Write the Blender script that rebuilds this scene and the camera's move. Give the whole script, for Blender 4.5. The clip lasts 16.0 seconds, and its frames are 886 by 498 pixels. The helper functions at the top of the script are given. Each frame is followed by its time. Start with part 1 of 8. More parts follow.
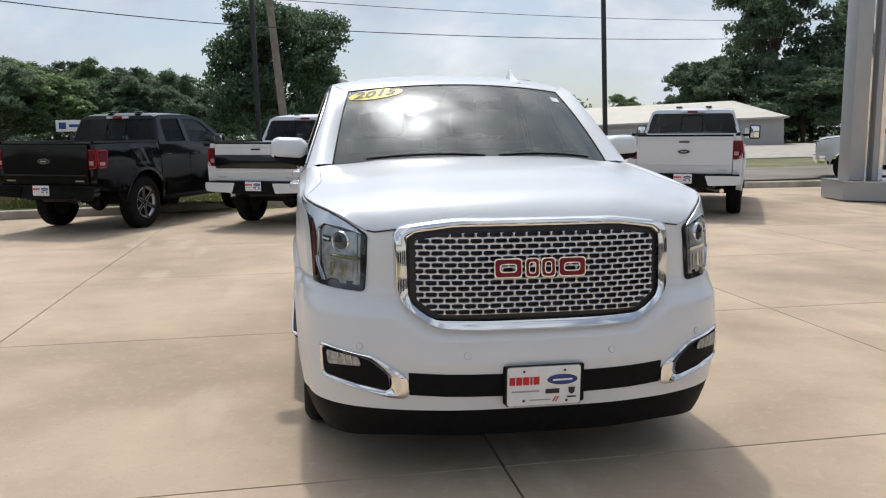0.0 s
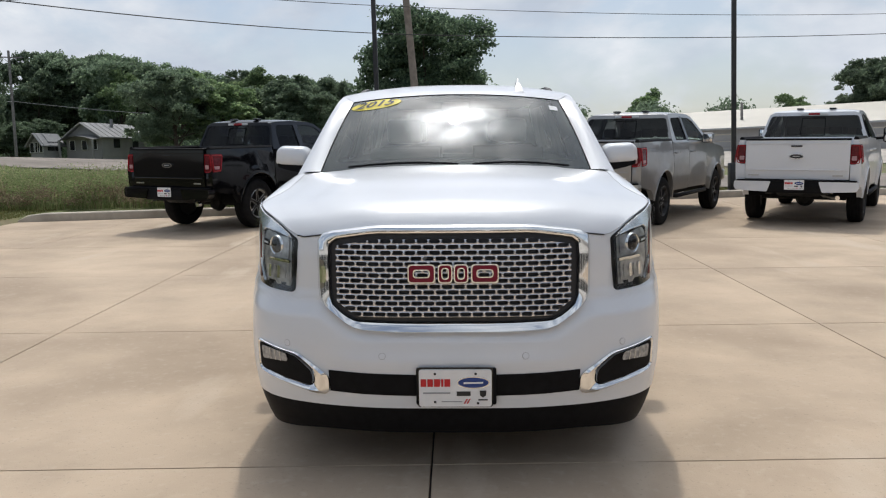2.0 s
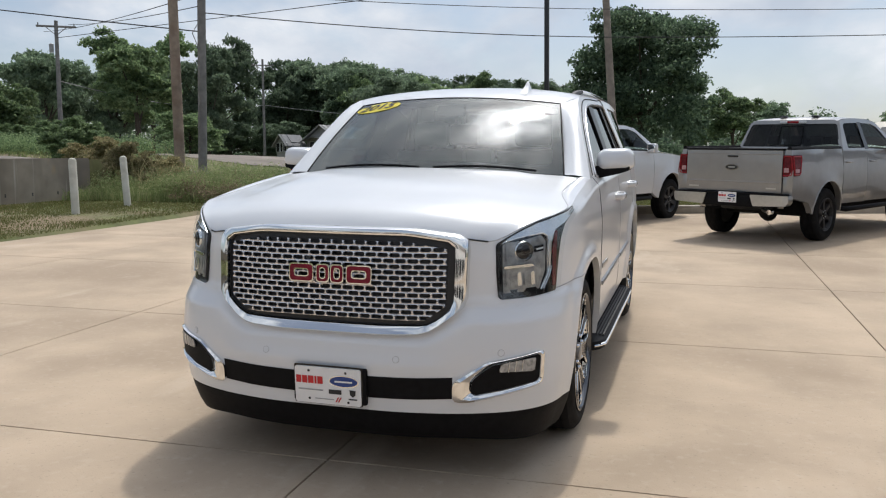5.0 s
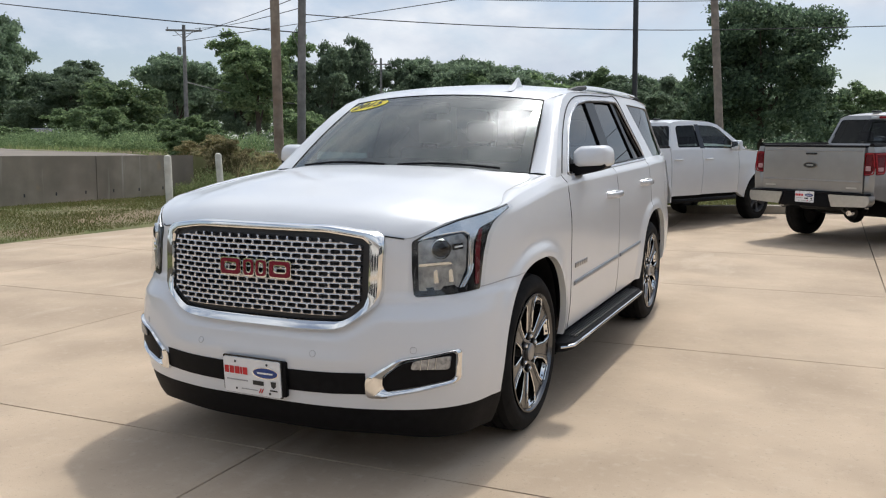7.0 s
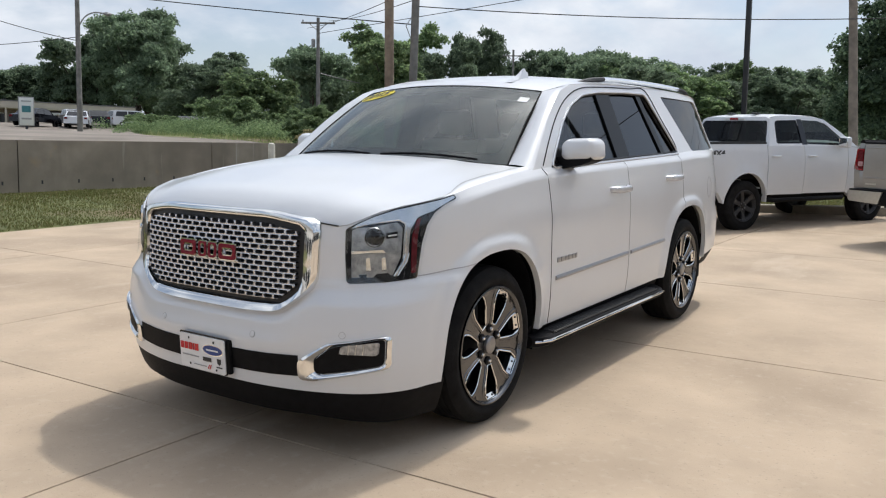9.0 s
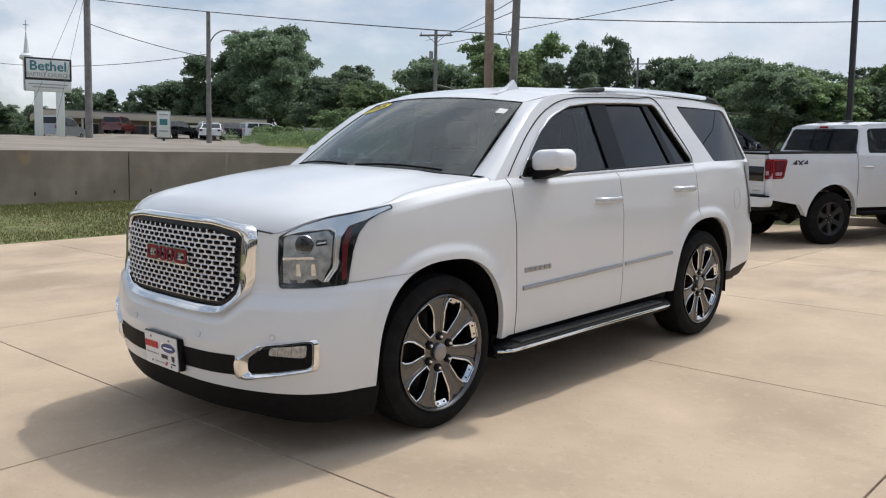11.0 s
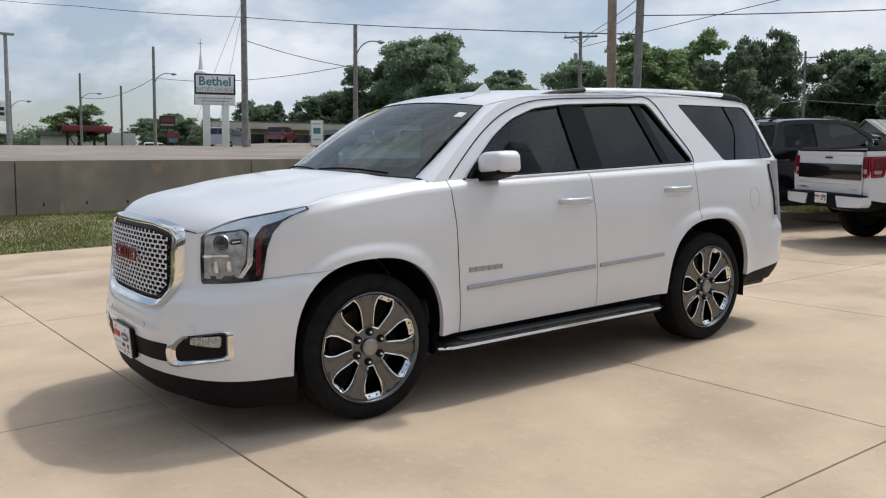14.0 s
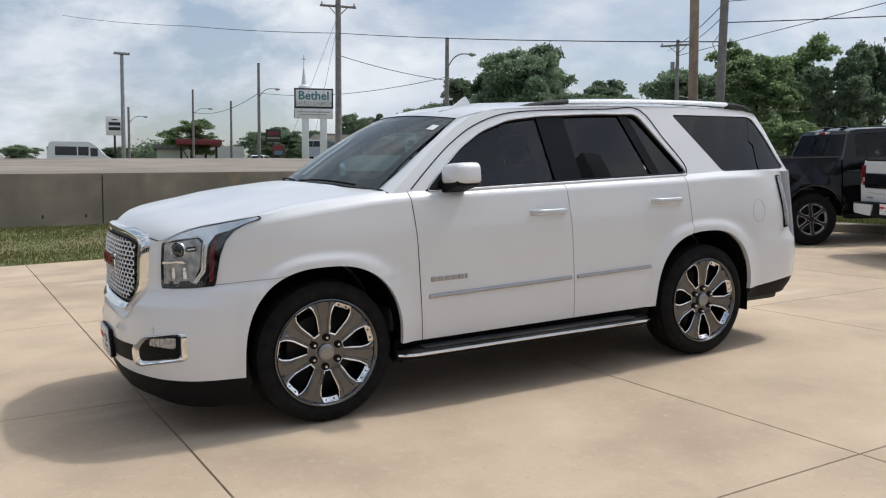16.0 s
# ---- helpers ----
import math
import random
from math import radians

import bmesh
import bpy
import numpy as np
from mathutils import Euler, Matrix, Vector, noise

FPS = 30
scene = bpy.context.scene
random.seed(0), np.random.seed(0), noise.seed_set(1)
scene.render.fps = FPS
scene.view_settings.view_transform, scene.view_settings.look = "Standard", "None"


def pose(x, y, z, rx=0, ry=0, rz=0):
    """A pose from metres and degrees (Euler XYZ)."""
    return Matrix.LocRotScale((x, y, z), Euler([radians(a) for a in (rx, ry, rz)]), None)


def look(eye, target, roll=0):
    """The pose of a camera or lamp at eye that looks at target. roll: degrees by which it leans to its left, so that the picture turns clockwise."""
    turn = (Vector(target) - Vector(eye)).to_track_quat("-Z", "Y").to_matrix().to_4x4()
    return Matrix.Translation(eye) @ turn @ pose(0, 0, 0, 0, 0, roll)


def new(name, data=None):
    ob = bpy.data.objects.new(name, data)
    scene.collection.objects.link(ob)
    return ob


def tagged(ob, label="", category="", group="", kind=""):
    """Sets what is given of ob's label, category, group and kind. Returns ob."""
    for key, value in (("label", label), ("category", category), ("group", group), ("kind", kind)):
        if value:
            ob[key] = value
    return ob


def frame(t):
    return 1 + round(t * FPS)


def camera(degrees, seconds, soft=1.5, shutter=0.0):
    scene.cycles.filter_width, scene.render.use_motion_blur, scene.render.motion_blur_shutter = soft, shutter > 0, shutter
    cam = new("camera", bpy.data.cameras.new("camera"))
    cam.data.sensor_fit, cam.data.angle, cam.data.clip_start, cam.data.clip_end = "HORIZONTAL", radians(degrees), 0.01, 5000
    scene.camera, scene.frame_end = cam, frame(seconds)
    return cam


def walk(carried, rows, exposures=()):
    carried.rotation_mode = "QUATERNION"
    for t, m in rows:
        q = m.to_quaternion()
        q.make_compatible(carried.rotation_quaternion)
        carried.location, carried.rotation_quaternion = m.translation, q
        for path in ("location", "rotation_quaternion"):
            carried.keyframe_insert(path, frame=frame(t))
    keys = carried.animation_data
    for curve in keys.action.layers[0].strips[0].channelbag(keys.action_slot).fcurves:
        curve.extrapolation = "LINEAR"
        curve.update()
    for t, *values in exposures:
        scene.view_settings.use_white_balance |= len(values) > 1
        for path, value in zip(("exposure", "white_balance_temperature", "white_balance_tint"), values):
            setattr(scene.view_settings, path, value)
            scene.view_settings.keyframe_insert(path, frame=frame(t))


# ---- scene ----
# The lot slopes: its plane is this turn of the level world; vehicles and slabs stand in its frame.
LOT = Matrix(((0.99975, 0.00047, 0.02233, 0), (0.00047, 0.9991, -0.04231, 0), (-0.02233, 0.04231, 0.99886, 0), (0, 0, 0, 1)))

cam = camera(55.5, 16.0, soft=1.15)
PATH = [
    (0, (-0.962, -4.355, 1.508), (-0.641, -2.401, 1.225), -0.3),
    (0.5, (-0.721, -4.423, 1.516), (-0.494, -2.456, 1.232), -0.2),
    (1, (-0.473, -4.477, 1.511), (-0.341, -2.501, 1.233), -0.5),
    (1.5, (-0.235, -4.52, 1.523), (-0.195, -2.539, 1.252), -0.7),
    (2, (0.048, -4.59, 1.538), (-0.002, -2.609, 1.264), -0.6),
    (2.5, (0.286, -4.585, 1.509), (0.149, -2.609, 1.236), -0.8),
    (3, (0.537, -4.529, 1.517), (0.312, -2.562, 1.238), -0.6),
    (3.5, (0.8, -4.522, 1.531), (0.494, -2.566, 1.251), -0.4),
    (4, (1.09, -4.481, 1.529), (0.691, -2.54, 1.253), -0.3),
    (4.5, (1.331, -4.395, 1.512), (0.838, -2.475, 1.245), -0.1),
    (5, (1.548, -4.353, 1.525), (0.967, -2.457, 1.263), 0.0),
    (7.5, (2.605, -3.951, 1.525), (1.696, -2.191, 1.251), 0.0),
    (8, (2.832, -3.863, 1.522), (1.856, -2.14, 1.241), 0.3),
    (8.5, (2.996, -3.745, 1.502), (1.949, -2.065, 1.217), 0.5),
    (9, (3.15, -3.626, 1.52), (2.031, -1.993, 1.232), 0.6),
    (11.5, (4.097, -2.998, 1.534), (2.696, -1.595, 1.272), 0.1),
    (12, (4.251, -2.854, 1.532), (2.807, -1.495, 1.273), -0.1),
    (12.5, (4.371, -2.709, 1.513), (2.884, -1.396, 1.258), -0.3),
    (13, (4.499, -2.59, 1.525), (2.968, -1.328, 1.269), -0.7),
    (13.5, (4.678, -2.463, 1.524), (3.108, -1.252, 1.268), -0.8),
    (14, (4.865, -2.315, 1.528), (3.257, -1.152, 1.272), -0.9),
    (14.5, (4.995, -2.159, 1.511), (3.351, -1.047, 1.264), -1.0),
    (15, (5.085, -1.981, 1.52), (3.407, -0.919, 1.281), -1.1),
    (15.5, (5.257, -1.829, 1.521), (3.545, -0.82, 1.29), -1.1),
    (16, (5.406, -1.671, 1.517), (3.664, -0.713, 1.292), -1.2),
]
walk(cam, [(t, LOT @ look(eye, target, roll)) for t, eye, target, roll in PATH],
     [(0.0, -0.07), (2.0, -0.14), (3.5, -0.15), (5.0, -0.09), (8.0, 0.03), (9.0, 0.04), (12.0, -0.01), (16.0, -0.06)])

# ---- light ----
SUN_ELEV, SUN_AZ = 61.0, 1.0          # azimuth from +y towards +x
sun_dir = Vector((math.cos(radians(SUN_ELEV)) * math.sin(radians(SUN_AZ)), math.cos(radians(SUN_ELEV)) * math.cos(radians(SUN_AZ)), math.sin(radians(SUN_ELEV))))
world = bpy.data.worlds.new("sky")
scene.world = world
world.use_nodes = True
wn, wl = world.node_tree.nodes, world.node_tree.links
wn.clear()
w_out = wn.new("ShaderNodeOutputWorld")
w_bg = wn.new("ShaderNodeBackground")
w_sky = wn.new("ShaderNodeTexSky")
w_sky.sky_type, w_sky.sun_disc = "NISHITA", False
w_sky.sun_elevation, w_sky.sun_rotation = radians(SUN_ELEV), radians(SUN_AZ)
w_sky.dust_density, w_sky.ozone_density, w_sky.air_density = 2.0, 1.0, 1.0
w_co = wn.new("ShaderNodeTexCoord")
w_map = wn.new("ShaderNodeMapping")
w_map.inputs["Scale"].default_value = (1.0, 1.0, 1.9)
w_no = wn.new("ShaderNodeTexNoise")
w_no.inputs["Scale"].default_value, w_no.inputs["Detail"].default_value, w_no.inputs["Roughness"].default_value = 3.0, 10.0, 0.60
w_no.inputs["Distortion"].default_value = 0.25
w_rp = wn.new("ShaderNodeValToRGB")
w_rp.color_ramp.elements[0].position, w_rp.color_ramp.elements[1].position = 0.44, 0.57
w_rp.color_ramp.elements[0].color = (0.22, 0.22, 0.22, 1)
w_n2 = wn.new("ShaderNodeTexNoise")
w_n2.inputs["Scale"].default_value, w_n2.inputs["Detail"].default_value = 7.0, 6.0
w_cc = wn.new("ShaderNodeValToRGB")
w_cc.color_ramp.elements[0].position, w_cc.color_ramp.elements[1].position = 0.35, 0.68
w_cc.color_ramp.elements[0].color, w_cc.color_ramp.elements[1].color = (4.9, 5.5, 6.45, 1), (7.7, 8.0, 8.45, 1)
w_mx = wn.new("ShaderNodeMix")
w_mx.data_type = "RGBA"
w_bg.inputs["Strength"].default_value = 0.118
wl.new(w_co.outputs["Generated"], w_map.inputs["Vector"])
wl.new(w_map.outputs["Vector"], w_no.inputs["Vector"])
wl.new(w_map.outputs["Vector"], w_n2.inputs["Vector"])
wl.new(w_no.outputs["Fac"], w_rp.inputs["Fac"])
wl.new(w_n2.outputs["Fac"], w_cc.inputs["Fac"])
wl.new(w_rp.outputs["Color"], w_mx.inputs["Factor"])
wl.new(w_sky.outputs["Color"], w_mx.inputs["A"])
wl.new(w_cc.outputs["Color"], w_mx.inputs["B"])
# bright haze round the veiled sun
w_dot = wn.new("ShaderNodeVectorMath")
w_dot.operation = "DOT_PRODUCT"
w_dot.inputs[1].default_value = tuple(sun_dir)
w_halo = wn.new("ShaderNodeValToRGB")
he = w_halo.color_ramp.elements
he[0].position, he[0].color = 0.68, (0, 0, 0, 1)
he[1].position, he[1].color = 0.9975, (1, 1, 1, 1)
he.new(0.84).color = (0.016, 0.016, 0.016, 1)
he.new(0.93).color = (0.045, 0.045, 0.045, 1)
he.new(0.982).color = (0.17, 0.17, 0.17, 1)
he.new(0.992).color = (0.52, 0.52, 0.52, 1)
w_hm = wn.new("ShaderNodeMix")
w_hm.data_type, w_hm.blend_type = "RGBA", "ADD"
w_hm.inputs["Factor"].default_value = 1.0
w_hs = wn.new("ShaderNodeMix")
w_hs.data_type, w_hs.blend_type = "RGBA", "MULTIPLY"
w_hs.inputs["Factor"].default_value = 1.0
w_hs.inputs["B"].default_value = (118, 119, 120, 1)
wl.new(w_co.outputs["Generated"], w_dot.inputs[0])
wl.new(w_dot.outputs["Value"], w_halo.inputs["Fac"])
w_mot = wn.new("ShaderNodeMapRange")
w_mot.inputs["From Min"].default_value, w_mot.inputs["From Max"].default_value = 0.36, 0.64
w_mot.inputs["To Min"].default_value, w_mot.inputs["To Max"].default_value = 0.45, 1.25
w_hx = wn.new("ShaderNodeMix")
w_hx.data_type, w_hx.blend_type = "RGBA", "MULTIPLY"
w_hx.inputs["Factor"].default_value = 1.0
wl.new(w_n2.outputs["Fac"], w_mot.inputs["Value"])
wl.new(w_halo.outputs["Color"], w_hx.inputs["A"])
wl.new(w_mot.outputs["Result"], w_hx.inputs["B"])
wl.new(w_hx.outputs["Result"], w_hs.inputs["A"])
wl.new(w_mx.outputs["Result"], w_hm.inputs["A"])
wl.new(w_hs.outputs["Result"], w_hm.inputs["B"])
wl.new(w_hm.outputs["Result"], w_bg.inputs["Color"])
wl.new(w_bg.outputs["Background"], w_out.inputs["Surface"])

sun_data = bpy.data.lights.new("sun", "SUN")
sun_data.energy, sun_data.angle, sun_data.color = 1.7, radians(1.8), (1.0, 0.955, 0.88)
sun = new("sun", sun_data)
sun.matrix_world = look(sun_dir * 60, (0, 0, 0))

# ---- materials ----
def material(name, color, rough=0.5, metal=0.0, spread=0.0, scale=5.0, bump=0.0, bump_scale=40.0, coat=0.0, stain=None, stain_scale=0.6, stain_mix=(0.45, 0.7), random_value=0.0, coords="Object", detail=4.0, spec=0.5, sheen=0.0):
    """A procedural surface: base colour with fine variation, optional larger stains, relief and per-object variation."""
    m = bpy.data.materials.new(name)
    m.use_nodes = True
    n, l = m.node_tree.nodes, m.node_tree.links
    b = n["Principled BSDF"]
    b.inputs["Roughness"].default_value, b.inputs["Metallic"].default_value = rough, metal
    b.inputs["Coat Weight"].default_value, b.inputs["Coat Roughness"].default_value = coat, 0.06
    b.inputs["Specular IOR Level"].default_value = spec
    b.inputs["Base Color"].default_value = (*color, 1)
    co = n.new("ShaderNodeTexCoord") if coords != "Position" else n.new("ShaderNodeNewGeometry")
    last = None
    if spread > 0:
        no = n.new("ShaderNodeTexNoise")
        no.inputs["Scale"].default_value, no.inputs["Detail"].default_value = scale, detail
        l.new(co.outputs[coords], no.inputs["Vector"])
        rp = n.new("ShaderNodeValToRGB")
        rp.color_ramp.elements[0].position, rp.color_ramp.elements[1].position = 0.3, 0.7
        rp.color_ramp.elements[0].color = (*[c * (1 - spread) for c in color], 1)
        rp.color_ramp.elements[1].color = (*[min(1, c * (1 + spread)) for c in color], 1)
        l.new(no.outputs["Fac"], rp.inputs["Fac"])
        last = rp.outputs["Color"]
    if stain:
        n2 = n.new("ShaderNodeTexNoise")
        n2.inputs["Scale"].default_value, n2.inputs["Detail"].default_value = stain_scale, 6.0
        l.new(co.outputs[coords], n2.inputs["Vector"])
        r2 = n.new("ShaderNodeValToRGB")
        r2.color_ramp.elements[0].position, r2.color_ramp.elements[1].position = stain_mix
        l.new(n2.outputs["Fac"], r2.inputs["Fac"])
        mx = n.new("ShaderNodeMix")
        mx.data_type = "RGBA"
        l.new(r2.outputs["Color"], mx.inputs["Factor"])
        if last:
            l.new(last, mx.inputs["A"])
        else:
            mx.inputs["A"].default_value = (*color, 1)
        mx.inputs["B"].default_value = (*stain, 1)
        last = mx.outputs["Result"]
    if random_value > 0:
        oi = n.new("ShaderNodeObjectInfo")
        mr = n.new("ShaderNodeMapRange")
        mr.inputs["To Min"].default_value, mr.inputs["To Max"].default_value = 1 - random_value, 1 + random_value
        hs = n.new("ShaderNodeHueSaturation")
        l.new(oi.outputs["Random"], mr.inputs["Value"])
        l.new(mr.outputs["Result"], hs.inputs["Value"])
        if last:
            l.new(last, hs.inputs["Color"])
        else:
            hs.inputs["Color"].default_value = (*color, 1)
        last = hs.outputs["Color"]
    if last:
        l.new(last, b.inputs["Base Color"])
    if bump > 0:
        n3 = n.new("ShaderNodeTexNoise")
        n3.inputs["Scale"].default_value, n3.inputs["Detail"].default_value = bump_scale, 5.0
        l.new(co.outputs[coords], n3.inputs["Vector"])
        bp = n.new("ShaderNodeBump")
        bp.inputs["Strength"].default_value, bp.inputs["Distance"].default_value = bump, 0.01
        l.new(n3.outputs["Fac"], bp.inputs["Height"])
        l.new(bp.outputs["Normal"], b.inputs["Normal"])
    return m


def glass(name, tint, rough=0.0, ior=1.5, flat=None, glare_film=0.0):
    """Thin pane: clear tint with a mirror-like skin."""
    m = bpy.data.materials.new(name)
    m.use_nodes = True
    n, l = m.node_tree.nodes, m.node_tree.links
    n.remove(n["Principled BSDF"])
    out = n["Material Output"]
    tr, gl, mx, fr = n.new("ShaderNodeBsdfTransparent"), n.new("ShaderNodeBsdfGlossy"), n.new("ShaderNodeMixShader"), n.new("ShaderNodeFresnel")
    tr.inputs["Color"].default_value = (*tint, 1)
    gl.inputs["Roughness"].default_value = rough
    fr.inputs["IOR"].default_value = ior
    if flat is None:
        l.new(fr.outputs["Fac"], mx.inputs["Fac"])
    else:
        mx.inputs["Fac"].default_value = flat
    l.new(tr.outputs["BSDF"], mx.inputs[1])
    l.new(gl.outputs["BSDF"], mx.inputs[2])
    last = mx
    # a pale diffuse film added to lift the pane towards the sky's glare
    if glare_film > 0:
        df, m2 = n.new("ShaderNodeBsdfDiffuse"), n.new("ShaderNodeMixShader")
        df.inputs["Color"].default_value = (0.42, 0.48, 0.45, 1)
        co, no, mr = n.new("ShaderNodeTexCoord"), n.new("ShaderNodeTexNoise"), n.new("ShaderNodeMapRange")
        no.inputs["Scale"].default_value = 4.0
        mr.inputs["To Min"].default_value, mr.inputs["To Max"].default_value = glare_film * 0.7, glare_film * 1.3
        l.new(co.outputs["Object"], no.inputs["Vector"])
        l.new(no.outputs["Fac"], mr.inputs["Value"])
        l.new(mr.outputs["Result"], m2.inputs["Fac"])
        l.new(mx.outputs["Shader"], m2.inputs[1])
        l.new(df.outputs["BSDF"], m2.inputs[2])
        last = m2
    l.new(last.outputs["Shader"], out.inputs["Surface"])
    return m


M = {}
M["white"] = material("white_paint", (0.68, 0.697, 0.72), 0.33, spread=0.015, scale=3, coat=0.7, stain=(0.65, 0.665, 0.685), stain_scale=2.5, stain_mix=(0.62, 0.85))
M["white"].node_tree.nodes["Principled BSDF"].inputs["Coat Roughness"].default_value = 0.10
M["black_paint"] = material("black_paint", (0.004, 0.004, 0.005), 0.09, spread=0.2, scale=3, spec=0.4)
M["silver_paint"] = material("silver_paint", (0.305, 0.30, 0.292), 0.34, metal=0.55, coat=0.9, spread=0.05, scale=6)
M["grey_paint"] = material("grey_paint", (0.27, 0.29, 0.32), 0.3, metal=0.6, coat=1.0, spread=0.05, scale=6)
M["pale_silver"] = material("pale_silver", (0.56, 0.57, 0.58), 0.3, metal=0.25, coat=1.0, spread=0.05, scale=6)
M["maroon_paint"] = material("maroon_paint", (0.10, 0.01, 0.015), 0.25, coat=1.0, spread=0.05, scale=6)
M["plastic"] = material("black_plastic", (0.006, 0.006, 0.007), 0.6, spec=0.12, spread=0.25, scale=30, bump=0.1, bump_scale=400)
M["gloss_black"] = material("gloss_black", (0.008, 0.008, 0.009), 0.12, spread=0.2, scale=8)
M["pillar_black"] = material("pillar_black", (0.006, 0.0065, 0.008), 0.3, spread=0.2, scale=8, spec=0.15)
M["chrome"] = material("chrome", (0.82, 0.82, 0.81), 0.07, metal=1.0, spread=0.03, scale=9)
M["satin"] = material("satin_metal", (0.52, 0.52, 0.51), 0.28, metal=1.0, spread=0.06, scale=20)
M["trim_silver"] = material("trim_silver", (0.60, 0.62, 0.65), 0.24, metal=0.55, spread=0.05, scale=20)
M["handle_silver"] = material("handle_silver", (0.56, 0.575, 0.60), 0.26, metal=0.25, spread=0.04, scale=20, coat=0.6)
M["gunmetal"] = material("gunmetal_wheel", (0.135, 0.138, 0.145), 0.22, metal=1.0, spread=0.08, scale=18)
M["hub_grey"] = material("hub_grey", (0.30, 0.30, 0.31), 0.3, metal=0.9, spread=0.08, scale=30)
M["moulding_grey"] = material("moulding_grey", (0.38, 0.38, 0.39), 0.3, metal=0.9, spread=0.06, scale=20)
M["dark_metal"] = material("dark_metal", (0.03, 0.03, 0.03), 0.55, metal=0.6, spread=0.3, scale=12)
M["rubber"] = material("tyre_rubber", (0.010, 0.010, 0.0105), 0.75, spec=0.12, spread=0.35, scale=14, bump=0.2, bump_scale=90)
M["red_lens"] = material("red_lens", (0.13, 0.004, 0.008), 0.2, spread=0.35, scale=25, spec=0.35)
M["red_badge"] = material("red_badge", (0.17, 0.010, 0.025), 0.25, spec=0.3, spread=0.1, scale=25)
M["lamp_white"] = material("lamp_reflector", (0.62, 0.64, 0.66), 0.34, metal=0.6, spread=0.15, scale=22)
M["grille_silver"] = material("grille_silver", (0.64, 0.64, 0.655), 0.27, metal=0.8, spread=0.05, scale=20)
M["lamp_silver"] = material("lamp_silver", (0.74, 0.75, 0.76), 0.22, metal=0.9, spread=0.08, scale=14)
M["headlight_black"] = material("headlight_housing", (0.045, 0.047, 0.05), 0.5, spread=0.2, scale=12, spec=0.3)
M["dash_grey"] = material("dash_grey", (0.20, 0.21, 0.20), 0.7, spread=0.15, scale=9)
M["fog_glass"] = material("fog_glass", (0.34, 0.35, 0.36), 0.25, metal=0.5, spread=0.35, scale=60)
M["red_bright"] = material("red_bright", (0.30, 0.012, 0.018), 0.25, spread=0.15, scale=25, spec=0.4)
M["reverse_lens"] = material("reverse_lens", (0.42, 0.24, 0.25), 0.3, spread=0.2, scale=30)
M["wood_mid"] = material("pole_wood_mid", (0.24, 0.20, 0.165), 0.9, spread=0.25, scale=4, bump=0.4, bump_scale=25)
M["lamp_grey"] = material("lamp_grey", (0.40, 0.415, 0.43), 0.28, metal=0.75, spread=0.35, scale=30)
M["interior"] = material("cabin_trim", (0.035, 0.035, 0.037), 0.7, spread=0.2, scale=15)
M["interior_light"] = material("cabin_headliner", (0.30, 0.29, 0.27), 0.8, spread=0.1, scale=15)
M["windscreen"] = glass("windscreen_glass", (0.58, 0.71, 0.65), ior=1.8, glare_film=0.10)
M["side_glass"] = glass("side_glass", (0.20, 0.32, 0.40), ior=1.6)
M["privacy"] = glass("privacy_glass", (0.016, 0.02, 0.026), ior=1.56)
M["truck_glass"] = glass("truck_glass", (0.13, 0.14, 0.15), flat=0.03)
M["truck_front_glass"] = glass("truck_front_glass", (0.42, 0.46, 0.46), flat=0.06)
M["lamp_glass"] = glass("lamp_glass", (0.93, 0.95, 0.96), flat=0.06)
M["maroon_lens"] = material("maroon_lens", (0.115, 0.012, 0.018), 0.2, spread=0.35, scale=25, spec=0.3)
M["plate_white"] = material("plate_white", (0.80, 0.80, 0.80), 0.35, spread=0.03, scale=20)
M["ink_red"] = material("ink_red", (0.55, 0.015, 0.02), 0.45, spread=0.05, scale=40)
M["ink_blue"] = material("ink_blue", (0.015, 0.05, 0.22), 0.4, spread=0.08, scale=40)
M["ink_black"] = material("ink_black", (0.02, 0.02, 0.022), 0.5, spread=0.1, scale=40)
M["ink_grey"] = material("ink_grey", (0.35, 0.35, 0.36), 0.5, spread=0.1, scale=40)
M["ink_teal"] = material("ink_teal", (0.05, 0.20, 0.24), 0.5, spread=0.1, scale=8)
M["sticker_yellow"] = material("sticker_yellow", (0.75, 0.62, 0.03), 0.45, spread=0.04, scale=10)
M["slab"] = material("concrete_slab", (0.497, 0.392, 0.287), 0.85, spread=0.14, scale=1.3, detail=9.0, bump=0.18, bump_scale=140, stain=(0.375, 0.292, 0.212), stain_scale=0.48, stain_mix=(0.47, 0.66), random_value=0.045, coords="Position", spec=0.15)
M["joint"] = material("joint_filler", (0.055, 0.046, 0.038), 0.9, spread=0.3, scale=6)
M["kerb"] = material("kerb_concrete", (0.42, 0.37, 0.30), 0.88, spread=0.14, scale=5, bump=0.25, bump_scale=60, stain=(0.26, 0.23, 0.18), stain_scale=1.4)
M["wall"] = material("wall_concrete", (0.30, 0.255, 0.205), 0.9, spread=0.16, scale=2.5, bump=0.25, bump_scale=50, stain=(0.21, 0.178, 0.142), stain_scale=0.8, stain_mix=(0.42, 0.68))
M["grass_ground"] = material("grass_ground", (0.13, 0.145, 0.05), 0.95, spread=0.3, scale=3.0, bump=0.6, bump_scale=30, stain=(0.22, 0.17, 0.10), stain_scale=0.45, stain_mix=(0.50, 0.66))
M["road"] = material("road_surface", (0.25, 0.215, 0.18), 0.9, spread=0.18, scale=0.8, bump=0.2, bump_scale=60, stain=(0.16, 0.135, 0.11), stain_scale=0.25)
